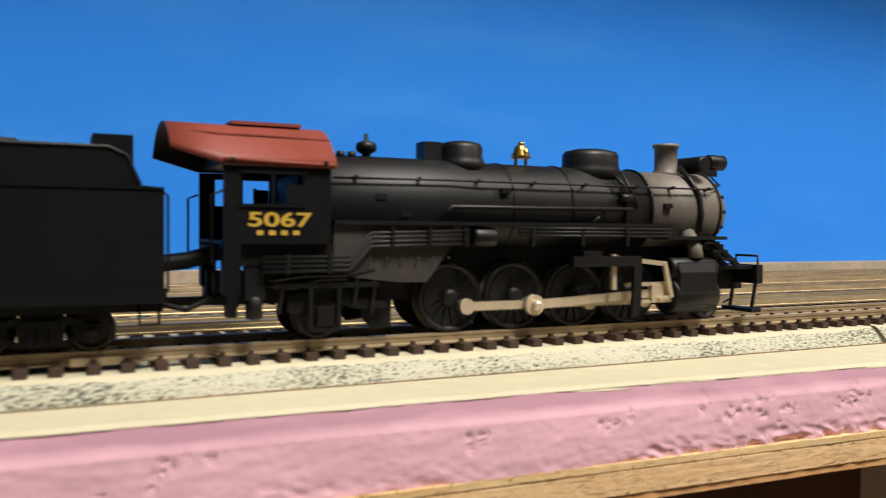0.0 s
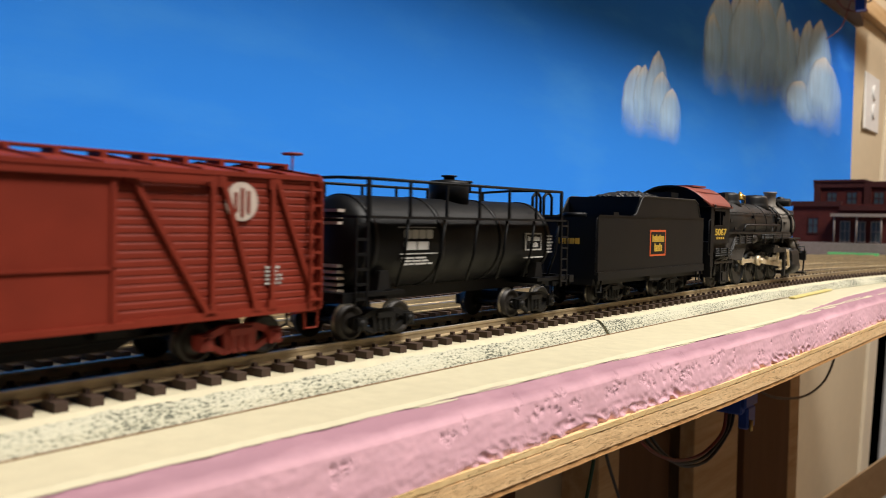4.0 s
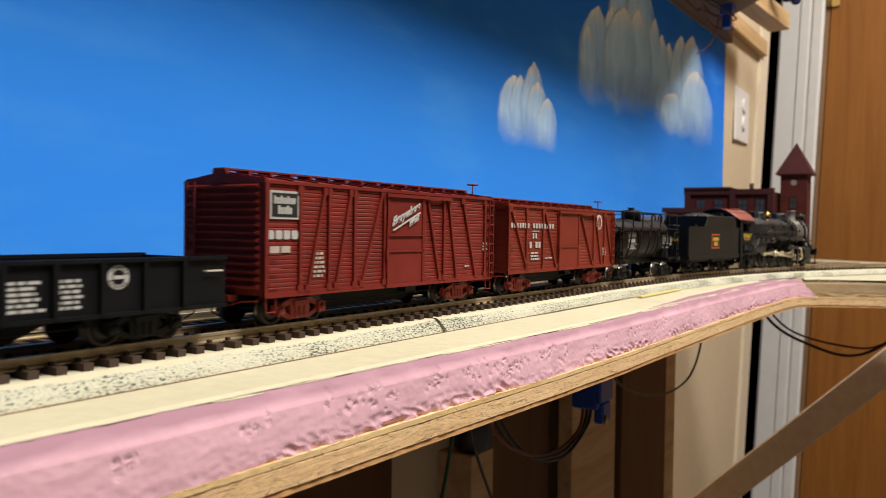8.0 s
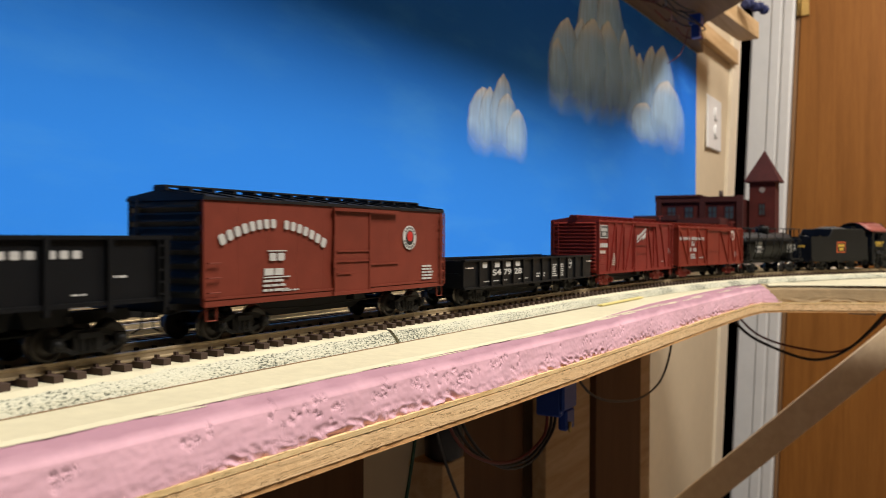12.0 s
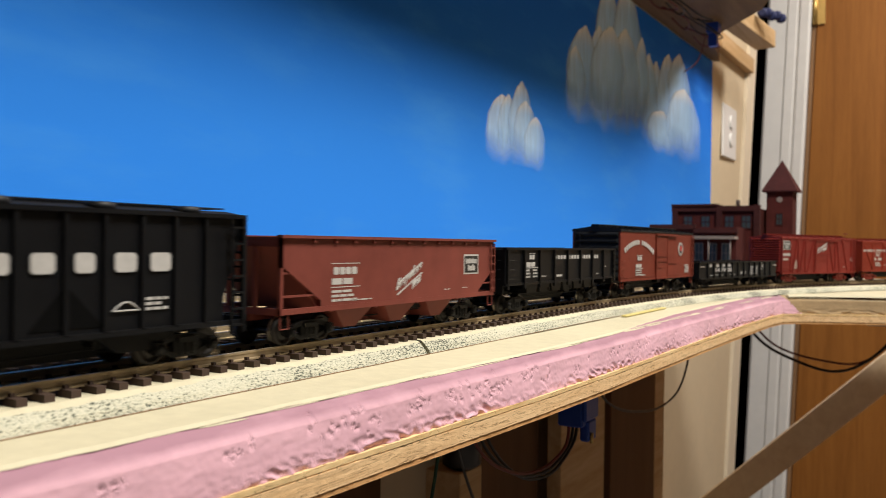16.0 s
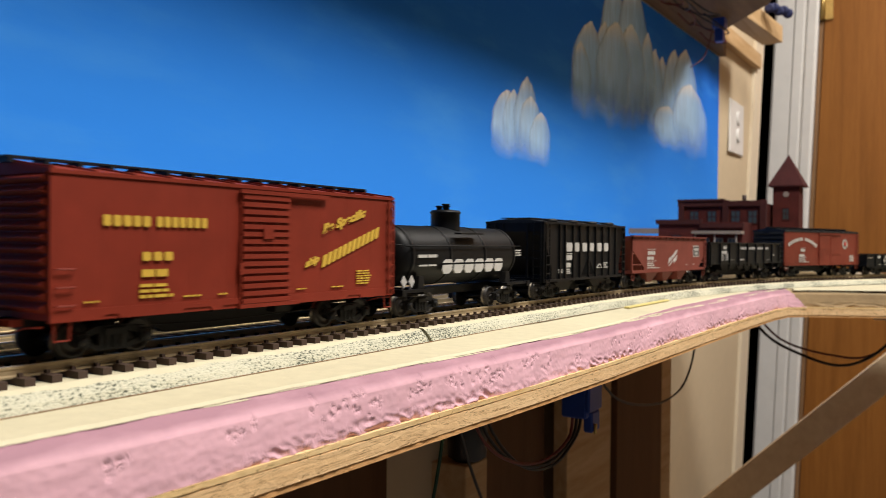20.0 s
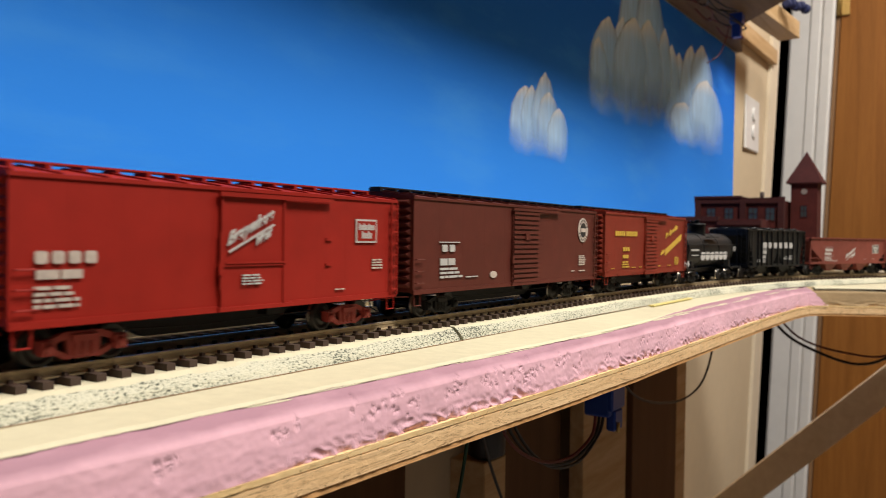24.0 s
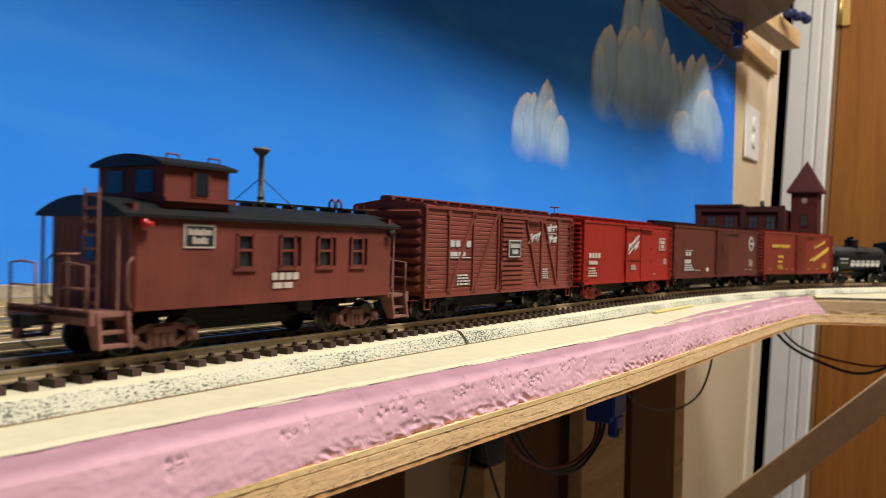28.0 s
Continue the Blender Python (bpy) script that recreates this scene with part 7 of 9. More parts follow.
part("handrail", bm, M_BLACK, car)
name_mark = None
for k in range(6):
    bm = bmesh.new()
    a, w, h = -X + 0.0338 + 0.0094 * k, 0.0078, 0.0062
    for half in ([(0.22, 0), (0.78, 0), (1, 0.25), (1, 0.62), (0, 0.62), (0, 0.25)], [(0, 0.76), (1, 0.76), (0.78, 1), (0.22, 1)]):
        prism(bm, [(a + w * u + 0.3 * h * v, 0.0172 + h * v) for u, v in half], -0.01352, -0.0130)
    o = part("lettering", bm, M_INK, car if name_mark is None else name_mark, "slanted white shapes of a painted name" if name_mark is None else "")
    name_mark = name_mark or o
bars(car, -X + 0.0155, 0.0242, 0.0190, 0.0014, 1, y=-0.0134, fill=0.9)
bars(car, -X + 0.0158, 0.0202, 0.0180, 0.0012, 1, y=-0.0136)
bars(car, -X + 0.1037, 0.0238, 0.0070, 0.0036, 3, y=-0.0134)
for k, x in enumerate((-X + 0.0063, -X + 0.0118)):
    bm = bmesh.new()
    prism(bm, [(x, 0.0120), (x + 0.0020, 0.0146), (x, 0.0172), (x - 0.0020, 0.0146)], -0.0128, -0.0124)
    tube(bm, [(x, -0.0120, 0.0110), (x, -0.0120, 0.0150)], 0.0003, 5)
    part("placard", bm, M_INK, car, "white diamond placard")
for s in (-1, 1):
    truck(car, s * L * 0.33)
couplers(car, L)

# red steel boxcar with yellow lettering
car, L = boxcar("red steel boxcar with ribbed door and yellow lettering", -1.8383, -1.6971, 0.0104, 0.0475, M_RED2, (0.434, 0.588), "steel", door_style="corr", sill_notch=True,
                tall_brake=False, ribs=12, board_mat=M_ROOFBLACK)
X = L / 2
blocks(car, 5, -X + 0.0142, 0.0342, 0.0152, 0.0029, M_YELLOW, gap=0.24)
blocks(car, 7, -X + 0.0307, 0.0342, 0.0182, 0.0029, M_YELLOW, gap=0.24)
blocks(car, 3, -X + 0.0262, 0.0251, 0.0108, 0.0024, M_YELLOW, gap=0.25)
bars(car, -X + 0.0260, 0.0206, 0.0112, 0.0022, 1, M_YELLOW, fill=0.9)
bars(car, -X + 0.0254, 0.0145, 0.0116, 0.0044, 3, M_YELLOW)
for k, (a, w) in enumerate(((0.0401, 0.0064), (0.0530, 0.0040), (0.0868, 0.0045), (0.1045, 0.0076), (0.0090, 0.0050))):
    bars(car, -X + a, 0.0144, w, 0.0008, 1, M_YELLOW, seed=k)
bars(car, -X + 0.1185, 0.0150, 0.0092, 0.0054, 6, M_YELLOW)
rising(car, "Be Specific", -X + 0.0990, 0.0322, 0.0235, 0.0046, 0.0066, M_YELLOW, label="yellow rising painted slogan")
blocks(car, 12, -X + 0.0990, 0.0212, 0.0325, 0.0042, M_YELLOW, gap=0.22, slant=0.25, rise=0.0108, name="slogan")
rising(car, "ship", -X + 0.0902, 0.0210, 0.0070, 0.0036, 0.0020, M_YELLOW, name="word")

# long brown boxcar with a ringed herald
car, L = boxcar("long dark brown steel boxcar with ribbed door and ringed herald", -2.0330, -1.8540, 0.0104, 0.0470, M_TUSCAN, (0.438, 0.590), "steel", door_style="corr",
                tall_brake=False, ribs=12, board_mat=M_ROOFBLACK)
X = L / 2
line(car, -X + 0.0175, -X + 0.0330, 0.0298)
blocks(car, 2, -X + 0.0195, 0.0262, 0.0110, 0.0028, gap=0.3)
bars(car, -X + 0.0180, 0.0205, 0.0150, 0.0030, 1, fill=0.9)
bars(car, -X + 0.0180, 0.0150, 0.0180, 0.0048, 3)
bars(car, -X + 0.0380, 0.0150, 0.0120, 0.0009, 1, seed=8)
bm = bmesh.new()
lathe(bm, [(0.0015, 0.0002), (0.0015, -0.0001)], "y", (-X + 0.0698, -HALF, 0.0160), 16)
for v in bm.verts:
    v.co.x = -X + 0.0698 + (v.co.x + X - 0.0740) * 2.0
part("patch", bm, M_INK_OLD, car, "pale oval paint patch")
roundel(car, -X + 0.1600, 0.0368, 0.0064, M_INK_OLD, M_HERALD_BLACK)
bars(car, -X + 0.1551, 0.0176, 0.0097, 0.0056, 6, M_INK_OLD)
bars(car, -X + 0.1553, 0.0145, 0.0110, 0.0008, 1, M_INK_OLD)
bars(car, -X + 0.1456, 0.0146, 0.0050, 0.0008, 1, M_INK_OLD)

# bright red boxcar with slogan and small herald
car, L = boxcar("bright red steel boxcar with white slogan and red trucks", -2.1875, -2.0443, 0.0105, 0.0449, M_RED, (0.415, 0.592), "steel", truck_mat=M_TRUCK_RED,
                tall_brake=False, ribs=13)
X = L / 2
blocks(car, 4, -X + 0.0059, 0.0247, 0.0165, 0.0029, M_INK_OLD, gap=0.25)
bars(car, -X + 0.0062, 0.0210, 0.0155, 0.0023, 1, M_INK_OLD, fill=0.9)
bars(car, -X + 0.0056, 0.0140, 0.0120, 0.0056, 4, M_INK_OLD)
script(car, -X + 0.0608, 0.0268, 0.0205, 0.0136, y=-HALF - 0.0008)
bars(car, -X + 0.0672, 0.0172, 0.0088, 0.0033, 4, y=-HALF - 0.0008)
herald(car, -X + 0.1194, 0.0297, 0.0115, 0.0080, M_INK, M_RED, M_INK)
bars(car, -X + 0.1287, 0.0202, 0.0068, 0.0038, 4, M_INK_OLD)
bars(car, -X + 0.1090, 0.0138, 0.0060, 0.0007, 1, M_INK_OLD)
line(car, -X + 0.0610, -X + 0.0839, 0.0236, M_RED, y=-HALF - 0.0008, t=0.0005)
for a in (0.0303, 0.0222):
    line(car, -X + 0.1042, -X + 0.1072, a, M_RED, t=0.0009)

# brown outside-braced boxcar with heralds either side of a ribbed door
br_door = (0.433, 0.588)
car, L = boxcar("mineral brown outside-braced boxcar with ribbed door and white slogan", -2.3434, -2.2058, 0.0100, 0.0450, M_MINERAL, br_door, "wood", door_style="corr",
                braces=[(0.125, 0.125), (0.264, 0.264), (0.419, 0.419), (0.597, 0.597), (0.735, 0.735), (0.874, 0.874), (0.128, 0.27), (0.275, 0.41), (0.716, 0.612), (0.869, 0.755)], ribs=9, boards=18)
X = L / 2
blocks(car, 4, -X + 0.0182, 0.0295, 0.0170, 0.0027, gap=0.2, y=-HALF + 0.0003, skip=(2,))
bars(car, -X + 0.0182, 0.0256, 0.0162, 0.0020, 1, fill=0.9, y=-HALF + 0.0003)
line(car, -X + 0.0182, -X + 0.0345, 0.0250, y=-HALF + 0.0003)
bars(car, -X + 0.0241, 0.0136, 0.0106, 0.0048, 4, y=-HALF + 0.0003)
herald(car, -X + 0.0646, 0.0254, 0.0114, 0.0078, M_INK, M_HERALD_BLACK, M_INK, y=-HALF - 0.0016)
rising(car, "Every", -X + 0.0872, 0.0302, 0.0120, 0.0058, 0.0030, M_INK, y=-HALF + 0.0003, label="white painted slogan split by the posts")
rising(car, "where", -X + 0.1062, 0.0374, 0.0122, 0.0040, 0.0010, M_INK, y=-HALF + 0.0003, name="word")
line(car, -X + 0.1062, -X + 0.1190, 0.0367, y=-HALF + 0.0003)
rising(car, "West", -X + 0.1068, 0.0320, 0.0116, 0.0040, 0.0006, M_INK, y=-HALF + 0.0003, name="word")
bars(car, -X + 0.1035, 0.0146, 0.0069, 0.0052, 5, y=-HALF + 0.0003)


# ---- caboose ----
car, L = car_thing("caboose", "weathered red wooden caboose with cupola, end platforms and black roof", -2.4850, -2.3530, 0.076)
X = L / 2
MIDX = (-2.4850 - 2.3530) / 2
b0, b1 = -2.4716 - MIDX, -2.3655 - MIDX
h = HALF - 0.0002
bm = bmesh.new()
box(bm, b0 + 0.0006, b1 - 0.0006, -h + 0.0010, h - 0.0010, 0.0120, 0.0365)
body = part("body", bm, M_CABOOSE, car)
WINS = [x - MIDX for x in (-2.4353, -2.4180, -2.4010, -2.3845)]
for s in (-1, 1):
    n = 32
    for i in range(n):
        a, b = b0 + (b1 - b0) * i / n, b0 + (b1 - b0) * (i + 1) / n - 0.00003
        bm = bmesh.new()
        y0, y1 = min(s * (h - 0.0012), s * h), max(s * (h - 0.0012), s * h)
        cut = [w for w in WINS if a < w + 0.0030 and b > w - 0.0030]
        if cut:
            box(bm, a, b, y0, y1, 0.0122, 0.0228)
            box(bm, a, b, y0, y1, 0.0318, 0.0364)
        else:
            box(bm, a, b, y0, y1, 0.0122, 0.0364)
        part("side_board", bm, M_CABOOSE, body)
    for w in WINS:
        bm = bmesh.new()
        for (p, q, c, d) in ((-0.0034, -0.0026, 0.0226, 0.0322), (0.0026, 0.0034, 0.0226, 0.0322), (-0.0034, 0.0034, 0.0316, 0.0324), (-0.0038, 0.0038, 0.0222, 0.0230),
                             (-0.0028, 0.0028, 0.0272, 0.0280)):
            box(bm, w + p, w + q, s * h - 0.0004, s * h + 0.0003, c, d)
        box(bm, w - 0.0044, w + 0.0044, s * h - 0.0006, s * h + 0.0006, 0.0216, 0.0223)
        win = part("window", bm, M_CABOOSE, car)
        bm = bmesh.new()
        box(bm, w - 0.0028, w + 0.0028, s * (h - 0.0007) - 0.0002, s * (h - 0.0007) + 0.0002, 0.0229, 0.0317)
        part("pane", bm, M_GLASS, win, "dark glass pane")
    # ends of the body with door and windows
    e = b1 if s > 0 else b0
    bm = bmesh.new()
    box(bm, e - 0.0006, e + 0.0006, -h + 0.0005, h - 0.0005, 0.0122, 0.0390)
    end_wall = part("end_wall", bm, M_CABOOSE, car)
    bm = bmesh.new()
    box(bm, min(e, e + s * 0.0009), max(e, e + s * 0.0009), 0, 0.0024, 0.0122, 0.0362)
    repeat("end_board", mesh_of("end_board", bm, M_PORCH), end_wall, [(0, -h + 0.001 + (2 * h - 0.002) * k / 12, 0) for k in range(12)])
    bm = bmesh.new()
    box(bm, min(e, e + s * 0.0013), max(e, e + s * 0.0013), -0.0042, 0.0042, 0.0124, 0.0335)
    d = part("door", bm, M_CABOOSE, car)
    bm = bmesh.new()
    box(bm, min(e, e + s * 0.0016), max(e, e + s * 0.0016), -0.0026, 0.0026, 0.0240, 0.0318)
    part("pane", bm, M_GLASS, d)
    # platform, steps, railing, ladder
    p = s * (X - 0.0010)
    bm = bmesh.new()
    box(bm, min(e, p), max(e, p), -HALF + 0.001, HALF - 0.001, 0.0112, 0.0124)
    box(bm, min(p, p - s * 0.0014), max(p, p - s * 0.0014), -HALF, HALF, 0.0094, 0.0130)
    plat = part("platform", bm, M_PORCH, car)
    for y in (-1, 1):
        bm = bmesh.new()
        for k in range(3):
            z = 0.0106 - 0.0032 * k
            box(bm, min(e + s * 0.002, e + s * 0.0098), max(e + s * 0.002, e + s * 0.0098), y * (HALF - 0.004 + 0.0016 * k) - 0.0016, y * (HALF - 0.004 + 0.0016 * k) + 0.0016, z - 0.0004, z + 0.0004)
        for xx in (e + s * 0.0018, e + s * 0.0100):
            prism(bm, [(y * (HALF - 0.0065), 0.0124), (y * (HALF - 0.0002), 0.0124), (y * (HALF + 0.0012), 0.0036), (y * (HALF - 0.0018), 0.0036)], xx - 0.0004, xx + 0.0004, "x")
        part("steps", bm, M_PORCH, car)
        bm = bmesh.new()
        tube(bm, [(p, y * (HALF - 0.0015), 0.0125), (p, y * (HALF - 0.0015), 0.0235), (p, y * 0.0105, 0.0240), (p, y * 0.0050, 0.0236), (p, y * 0.0045, 0.0125)], 0.00035, 6)
        tube(bm, [(p, y * (HALF - 0.0015), 0.0180), (p, y * 0.0048, 0.0180)], 0.0003, 6)
        tube(bm, [(e + s * 0.0004, y * (h - 0.0006), 0.0130), (e + s * 0.0020, y * (h - 0.0004), 0.0150), (e + s * 0.0020, y * (h - 0.0004), 0.0240), (e + s * 0.0004, y * (h - 0.0006), 0.0256)], 0.0003, 6)
        bar(bm, (e + s * 0.0040, y * (HALF - 0.0018), 0.0125), (e + s * 0.0040, y * (HALF - 0.0018), 0.0362), 0.0006)
        part("railing", bm, M_PORCH, plat)
    ladder(car, s * (X - 0.0065), -0.0092 if s < 0 else 0.0092, 0.0125, 0.0425, 9, M_PORCH, w=0.0056, facing="x", r=0.0004)
    brake_wheel(car, p - s * 0.0006, 0.0075 * s, 0.0124, 0.0262, M_PORCH)
    bm = bmesh.new()
    tube(bm, [(e - s * 0.0012, -HALF - 0.0012, 0.0352), (e - s * 0.0012, -HALF - 0.0012, 0.0325)], 0.0009, 8)
    tube(bm, [(e - s * 0.0012, -HALF - 0.0012, 0.0338), (e - s * 0.0034, -HALF - 0.0014, 0.0338)], 0.0009, 8)
    part("marker_lamp", bm, M_LAMP_RED if s < 0 else M_TRUCK, car, "marker lamp on the corner")
# roof with curved section and walkway
bm = bmesh.new()
arcp = [(-HALF - 0.0010 + (2 * HALF + 0.0020) * k / 12, 0.0364 + 0.0046 * (1 - ((k - 6) / 6.0) ** 2)) for k in range(13)]
prism(bm, arcp + [(HALF + 0.0010, 0.0356), (-HALF - 0.0010, 0.0356)], b0 - 0.0045, b1 + 0.0045, "x")
roof = part("roof", bm, M_ROOFBLACK, car, "dusty tar black curved roof")
running_board(car, -0.0190, b1 + 0.0055, 0.0420, M_ROOFBLACK)
bm = bmesh.new()
for x in (0.0360, 0.0395):
    tube(bm, [(x, -0.0060, 0.0405), (x, -0.0060, 0.0440), (x, -0.0048, 0.0452), (x, -0.0036, 0.0440), (x, -0.0036, 0.0415)], 0.00045, 6)
part("grab_loop", bm, M_CABOOSE, car)
# cupola
c0, c1 = -2.4608 - MIDX, -2.4386 - MIDX
bm = bmesh.new()
prism(bm, [(c0, 0.0385), (c1, 0.0385), (c1, 0.0500), (c0, 0.0500)], -0.0138, 0.0138)
cup = part("cupola", bm, M_CABOOSE, car)
bm = bmesh.new()
arcp = [(-0.0152 + 0.0304 * k / 10, 0.0502 + 0.0026 * (1 - ((k - 5) / 5.0) ** 2)) for k in range(11)]
prism(bm, arcp + [(0.0152, 0.0494), (-0.0152, 0.0494)], c0 - 0.002, c1 + 0.002, "x")
part("cupola_roof", bm, M_ROOFBLACK, cup)
for s in (-1, 1):
    for w in (-2.4488 - MIDX,):
        bm = bmesh.new()
        box(bm, w - 0.0029, w + 0.0029, s * 0.0140 - 0.0004, s * 0.0140 + 0.0004, 0.0415, 0.0488)
        win = part("window", bm, M_CABOOSE, cup)
        bm = bmesh.new()
        box(bm, w - 0.0022, w + 0.0022, s * 0.0142 - 0.0004, s * 0.0142 + 0.0004, 0.0421, 0.0482)
        part("pane", bm, M_GLASS, win)
    bm = bmesh.new()
    box(bm, c0 - 0.001, c1 + 0.001, min(s * 0.0136, s * 0.0158), max(s * 0.0136, s * 0.0158), 0.0402, 0.0412)
    part("cupola_sill", bm, M_CABOOSE, cup)
    e = c0 if s < 0 else c1
    for y in (-0.0062, 0.0062):
        bm = bmesh.new()
        box(bm, e - 0.0004, e + 0.0004, y - 0.0034, y + 0.0034, 0.0425, 0.0485)
        part("pane", bm, M_GLASS, cup)
    bm = bmesh.new()
    for y in (-0.012, 0.012):
        tube(bm, [(c0 + 0.002 if s < 0 else c1 - 0.006, y, 0.0505), (c0 + 0.002 if s < 0 else c1 - 0.006, y, 0.0528), (c0 + 0.006 if s < 0 else c1 - 0.002, y, 0.0528), (c0 + 0.006 if s < 0 else c1 - 0.002, y, 0.0505)], 0.0003, 5)
    part("roof_grab", bm, M_CABOOSE, cup)
# smoke jack with stays
sx = -2.4123 - MIDX
bm = bmesh.new()
lathe(bm, [(0.0016, 0.0400), (0.0016, 0.0425), (0.0011, 0.0427), (0.0011, 0.0440), (0.0013, 0.0441), (0.0009, 0.0446), (0.0009, 0.0572), (0.0012, 0.0574), (0.0028, 0.0590), (0.0028, 0.0597), (0.0010, 0.0600)], "z", (sx, 0, 0), 14)
jack = part("smoke_jack", bm, paint("stove_pipe", (0.16, 0.13, 0.10), 0.6, vary=0.4, scale=300, coarse=120), car, "tall thin stove pipe with a cap")
bm = bmesh.new()
for x, y in ((0.009, -0.009), (-0.009, 0.009), (0.009, 0.009), (-0.009, -0.009)):
    tube(bm, [(sx + x * 0.8, y, 0.0400), (sx, 0, 0.0505)], 0.00016, 4)
part("stay_wire", bm, M_TRUCK, jack)
herald(car, -2.4572 - MIDX, 0.0280, 0.0106, 0.0064, M_INK_OLD, M_HERALD_BLACK, M_INK_OLD)
blocks(car, 4, -2.4245 - MIDX, 0.0188, 0.0118, 0.0022, M_INK_OLD, gap=0.16)
bars(car, -2.4240 - MIDX, 0.0160, 0.0110, 0.0020, 1, M_INK_OLD, fill=0.85)
underframe(car, L - 0.02, 0.0120)
for s in (-1, 1):
    truck(car, s * 0.0405, M_TRUCK_RUST)
couplers(car, L)

# ---- tender ----
car, L = car_thing("tender", "black steam engine tender heaped with coal, with orange and yellow herald", -0.3328, -0.2274, 0.058, "tender")
X = L / 2
TM = (-0.3328 - 0.2274) / 2
h = HALF
side_out = [(-X, 0.0112), (-X, 0.0358), (-0.3035 - TM, 0.0358), (-0.3005 - TM, 0.0366), (-0.2975 - TM, 0.0405), (-0.2950 - TM, 0.0434), (-0.2925 - TM, 0.0441), (-0.2385 - TM, 0.0441),
            (-0.2350 - TM, 0.0425), (-0.2322 - TM, 0.0362), (X, 0.0358), (X, 0.0112)]
for s in (-1, 1):
    bm = bmesh.new()
    prism(bm, side_out, min(s * h, s * (h - 0.0010)), max(s * h, s * (h - 0.0010)))
    part("side_wall", bm, M_BLACK, car)
    bm = bmesh.new()
    box(bm, -X, X, min(s * h, s * (h + 0.0003)), max(s * h, s * (h + 0.0003)), 0.0354, 0.0359)
    box(bm, -X - 0.0005, X + 0.0005, min(s * (h - 0.001), s * (h + 0.0006)), max(s * (h - 0.001), s * (h + 0.0006)), 0.0108, 0.0140)
    part("side_trim", bm, M_BLACK, car)
    bm = bmesh.new()
    pts = [(x, s * h, z) for x, z in side_out[2:10]]
    tube(bm, pts, 0.0004, 6)
    part("bunker_edge", bm, M_LOCO, car)
    for e in (-1, 1):
        bm = bmesh.new()
        tube(bm, [(e * (X - 0.0005), s * (h - 0.0004), 0.0120), (e * (X + 0.0008), s * (h - 0.0004), 0.0135), (e * (X + 0.0008), s * (h - 0.0004), 0.0340), (e * (X - 0.0005), s * (h - 0.0004), 0.0352)], 0.0003, 6)
        part("grab_iron", bm, M_BLACK, car)
        bm = bmesh.new()
        tube(bm, [(e * (X - 0.001), s * (h - 0.001), 0.0110), (e * (X - 0.001), s * (h - 0.001), 0.0062), (e * (X - 0.0050), s * (h - 0.001), 0.0062), (e * (X - 0.0050), s * (h - 0.001), 0.0110)], 0.0004, 6)
        part("step", bm, M_BLACK, car)
bm = bmesh.new()
box(bm, -X, X, -h + 0.0008, h - 0.0008, 0.0112, 0.0350)
part("water_tank", bm, M_BLACK, car)
bm = bmesh.new()
box(bm, -X, X, -h + 0.002, h - 0.002, 0.0088, 0.0112)
box(bm, -0.006, 0.006, -h, -h + 0.006, 0.0086, 0.0108)
part("frame", bm, M_TRUCK, car)
bm = bmesh.new()
prism(bm, [(-0.2960 - TM, 0.0350), (-0.2960 - TM, 0.0440), (-0.2945 - TM, 0.0440), (-0.2945 - TM, 0.0350)], -h + 0.001, h - 0.001)
part("bunker_rear", bm, M_BLACK, car)
bm = bmesh.new()
box(bm, -0.2412 - TM, -0.2328 - TM, -0.0070, 0.0070, 0.0350, 0.0478)
part("stoker_box", bm, M_BLACK, car)
bm = bmesh.new()
nx, ny = 44, 26
grid = []
for i in range(nx + 1):
    row = []
    for j in range(ny + 1):
        x = -0.2940 - TM + 0.0530 * i / nx
        y = -h + 0.0011 + (2 * h - 0.0022) * j / ny
        u, v = i / nx, j / ny
        z = 0.0418 + 0.0052 * math.sin(math.pi * v) * (0.5 + 0.5 * math.sin(math.pi * min(u * 1.15, 1))) + 0.0011 * noise.noise(Vector((x * 520, y * 520, 1))) + 0.0007 * noise.noise(Vector((x * 1100, y * 1100, 4)))
        row.append(bm.verts.new((x, y, z)))
    grid.append(row)
for i in range(nx):
    for j in range(ny):
        bm.faces.new((grid[i][j], grid[i + 1][j], grid[i + 1][j + 1], grid[i][j + 1]))
part("coal_load", bm, M_COAL, car, "heap of black coal")
bm = bmesh.new()
for y in (0.0059, 0.0111):
    tube(bm, [(-X - 0.0016, y, 0.0352), (-X - 0.0016, y, 0.0425), (-X + 0.0004, y, 0.0441), (-X + 0.0026, y, 0.0441), (-X + 0.0044, y, 0.0425), (-X + 0.0044, y, 0.0352)], 0.0006, 8)
part("ladder_loop", bm, M_BLACK, car)
ladder(car, -X - 0.0014, 0.0085, 0.0120, 0.0360, 7, M_BLACK, facing="x", w=0.0052, r=0.0003)
bm = bmesh.new()
lathe(bm, [(0.0048, 0.0350), (0.0048, 0.0366), (0.0030, 0.0370)], "z", (-0.3200 - TM, 0, 0), 18)
box(bm, -0.3165 - TM, -0.3120 - TM, -0.0155, -0.0100, 0.0350, 0.0372)
part("water_hatch", bm, M_BLACK, car)
herald(car, -0.2868 - TM, 0.0190, 0.0160, 0.0112, M_ORANGE, M_BLACK, M_YELLOW, y=-h, label="orange framed herald with yellow print")
bm = bmesh.new()
for k in range(4):
    box(bm, -X - 0.0004, -X, -0.0095 + 0.0024 * k, -0.0095 + 0.0024 * k + 0.0018, 0.0245, 0.0268)
part("rear_lettering", bm, M_YELLOW, car)
for x in (-0.0285, 0.0285):
    truck(car, x, None, 0.0200, 0.0046)
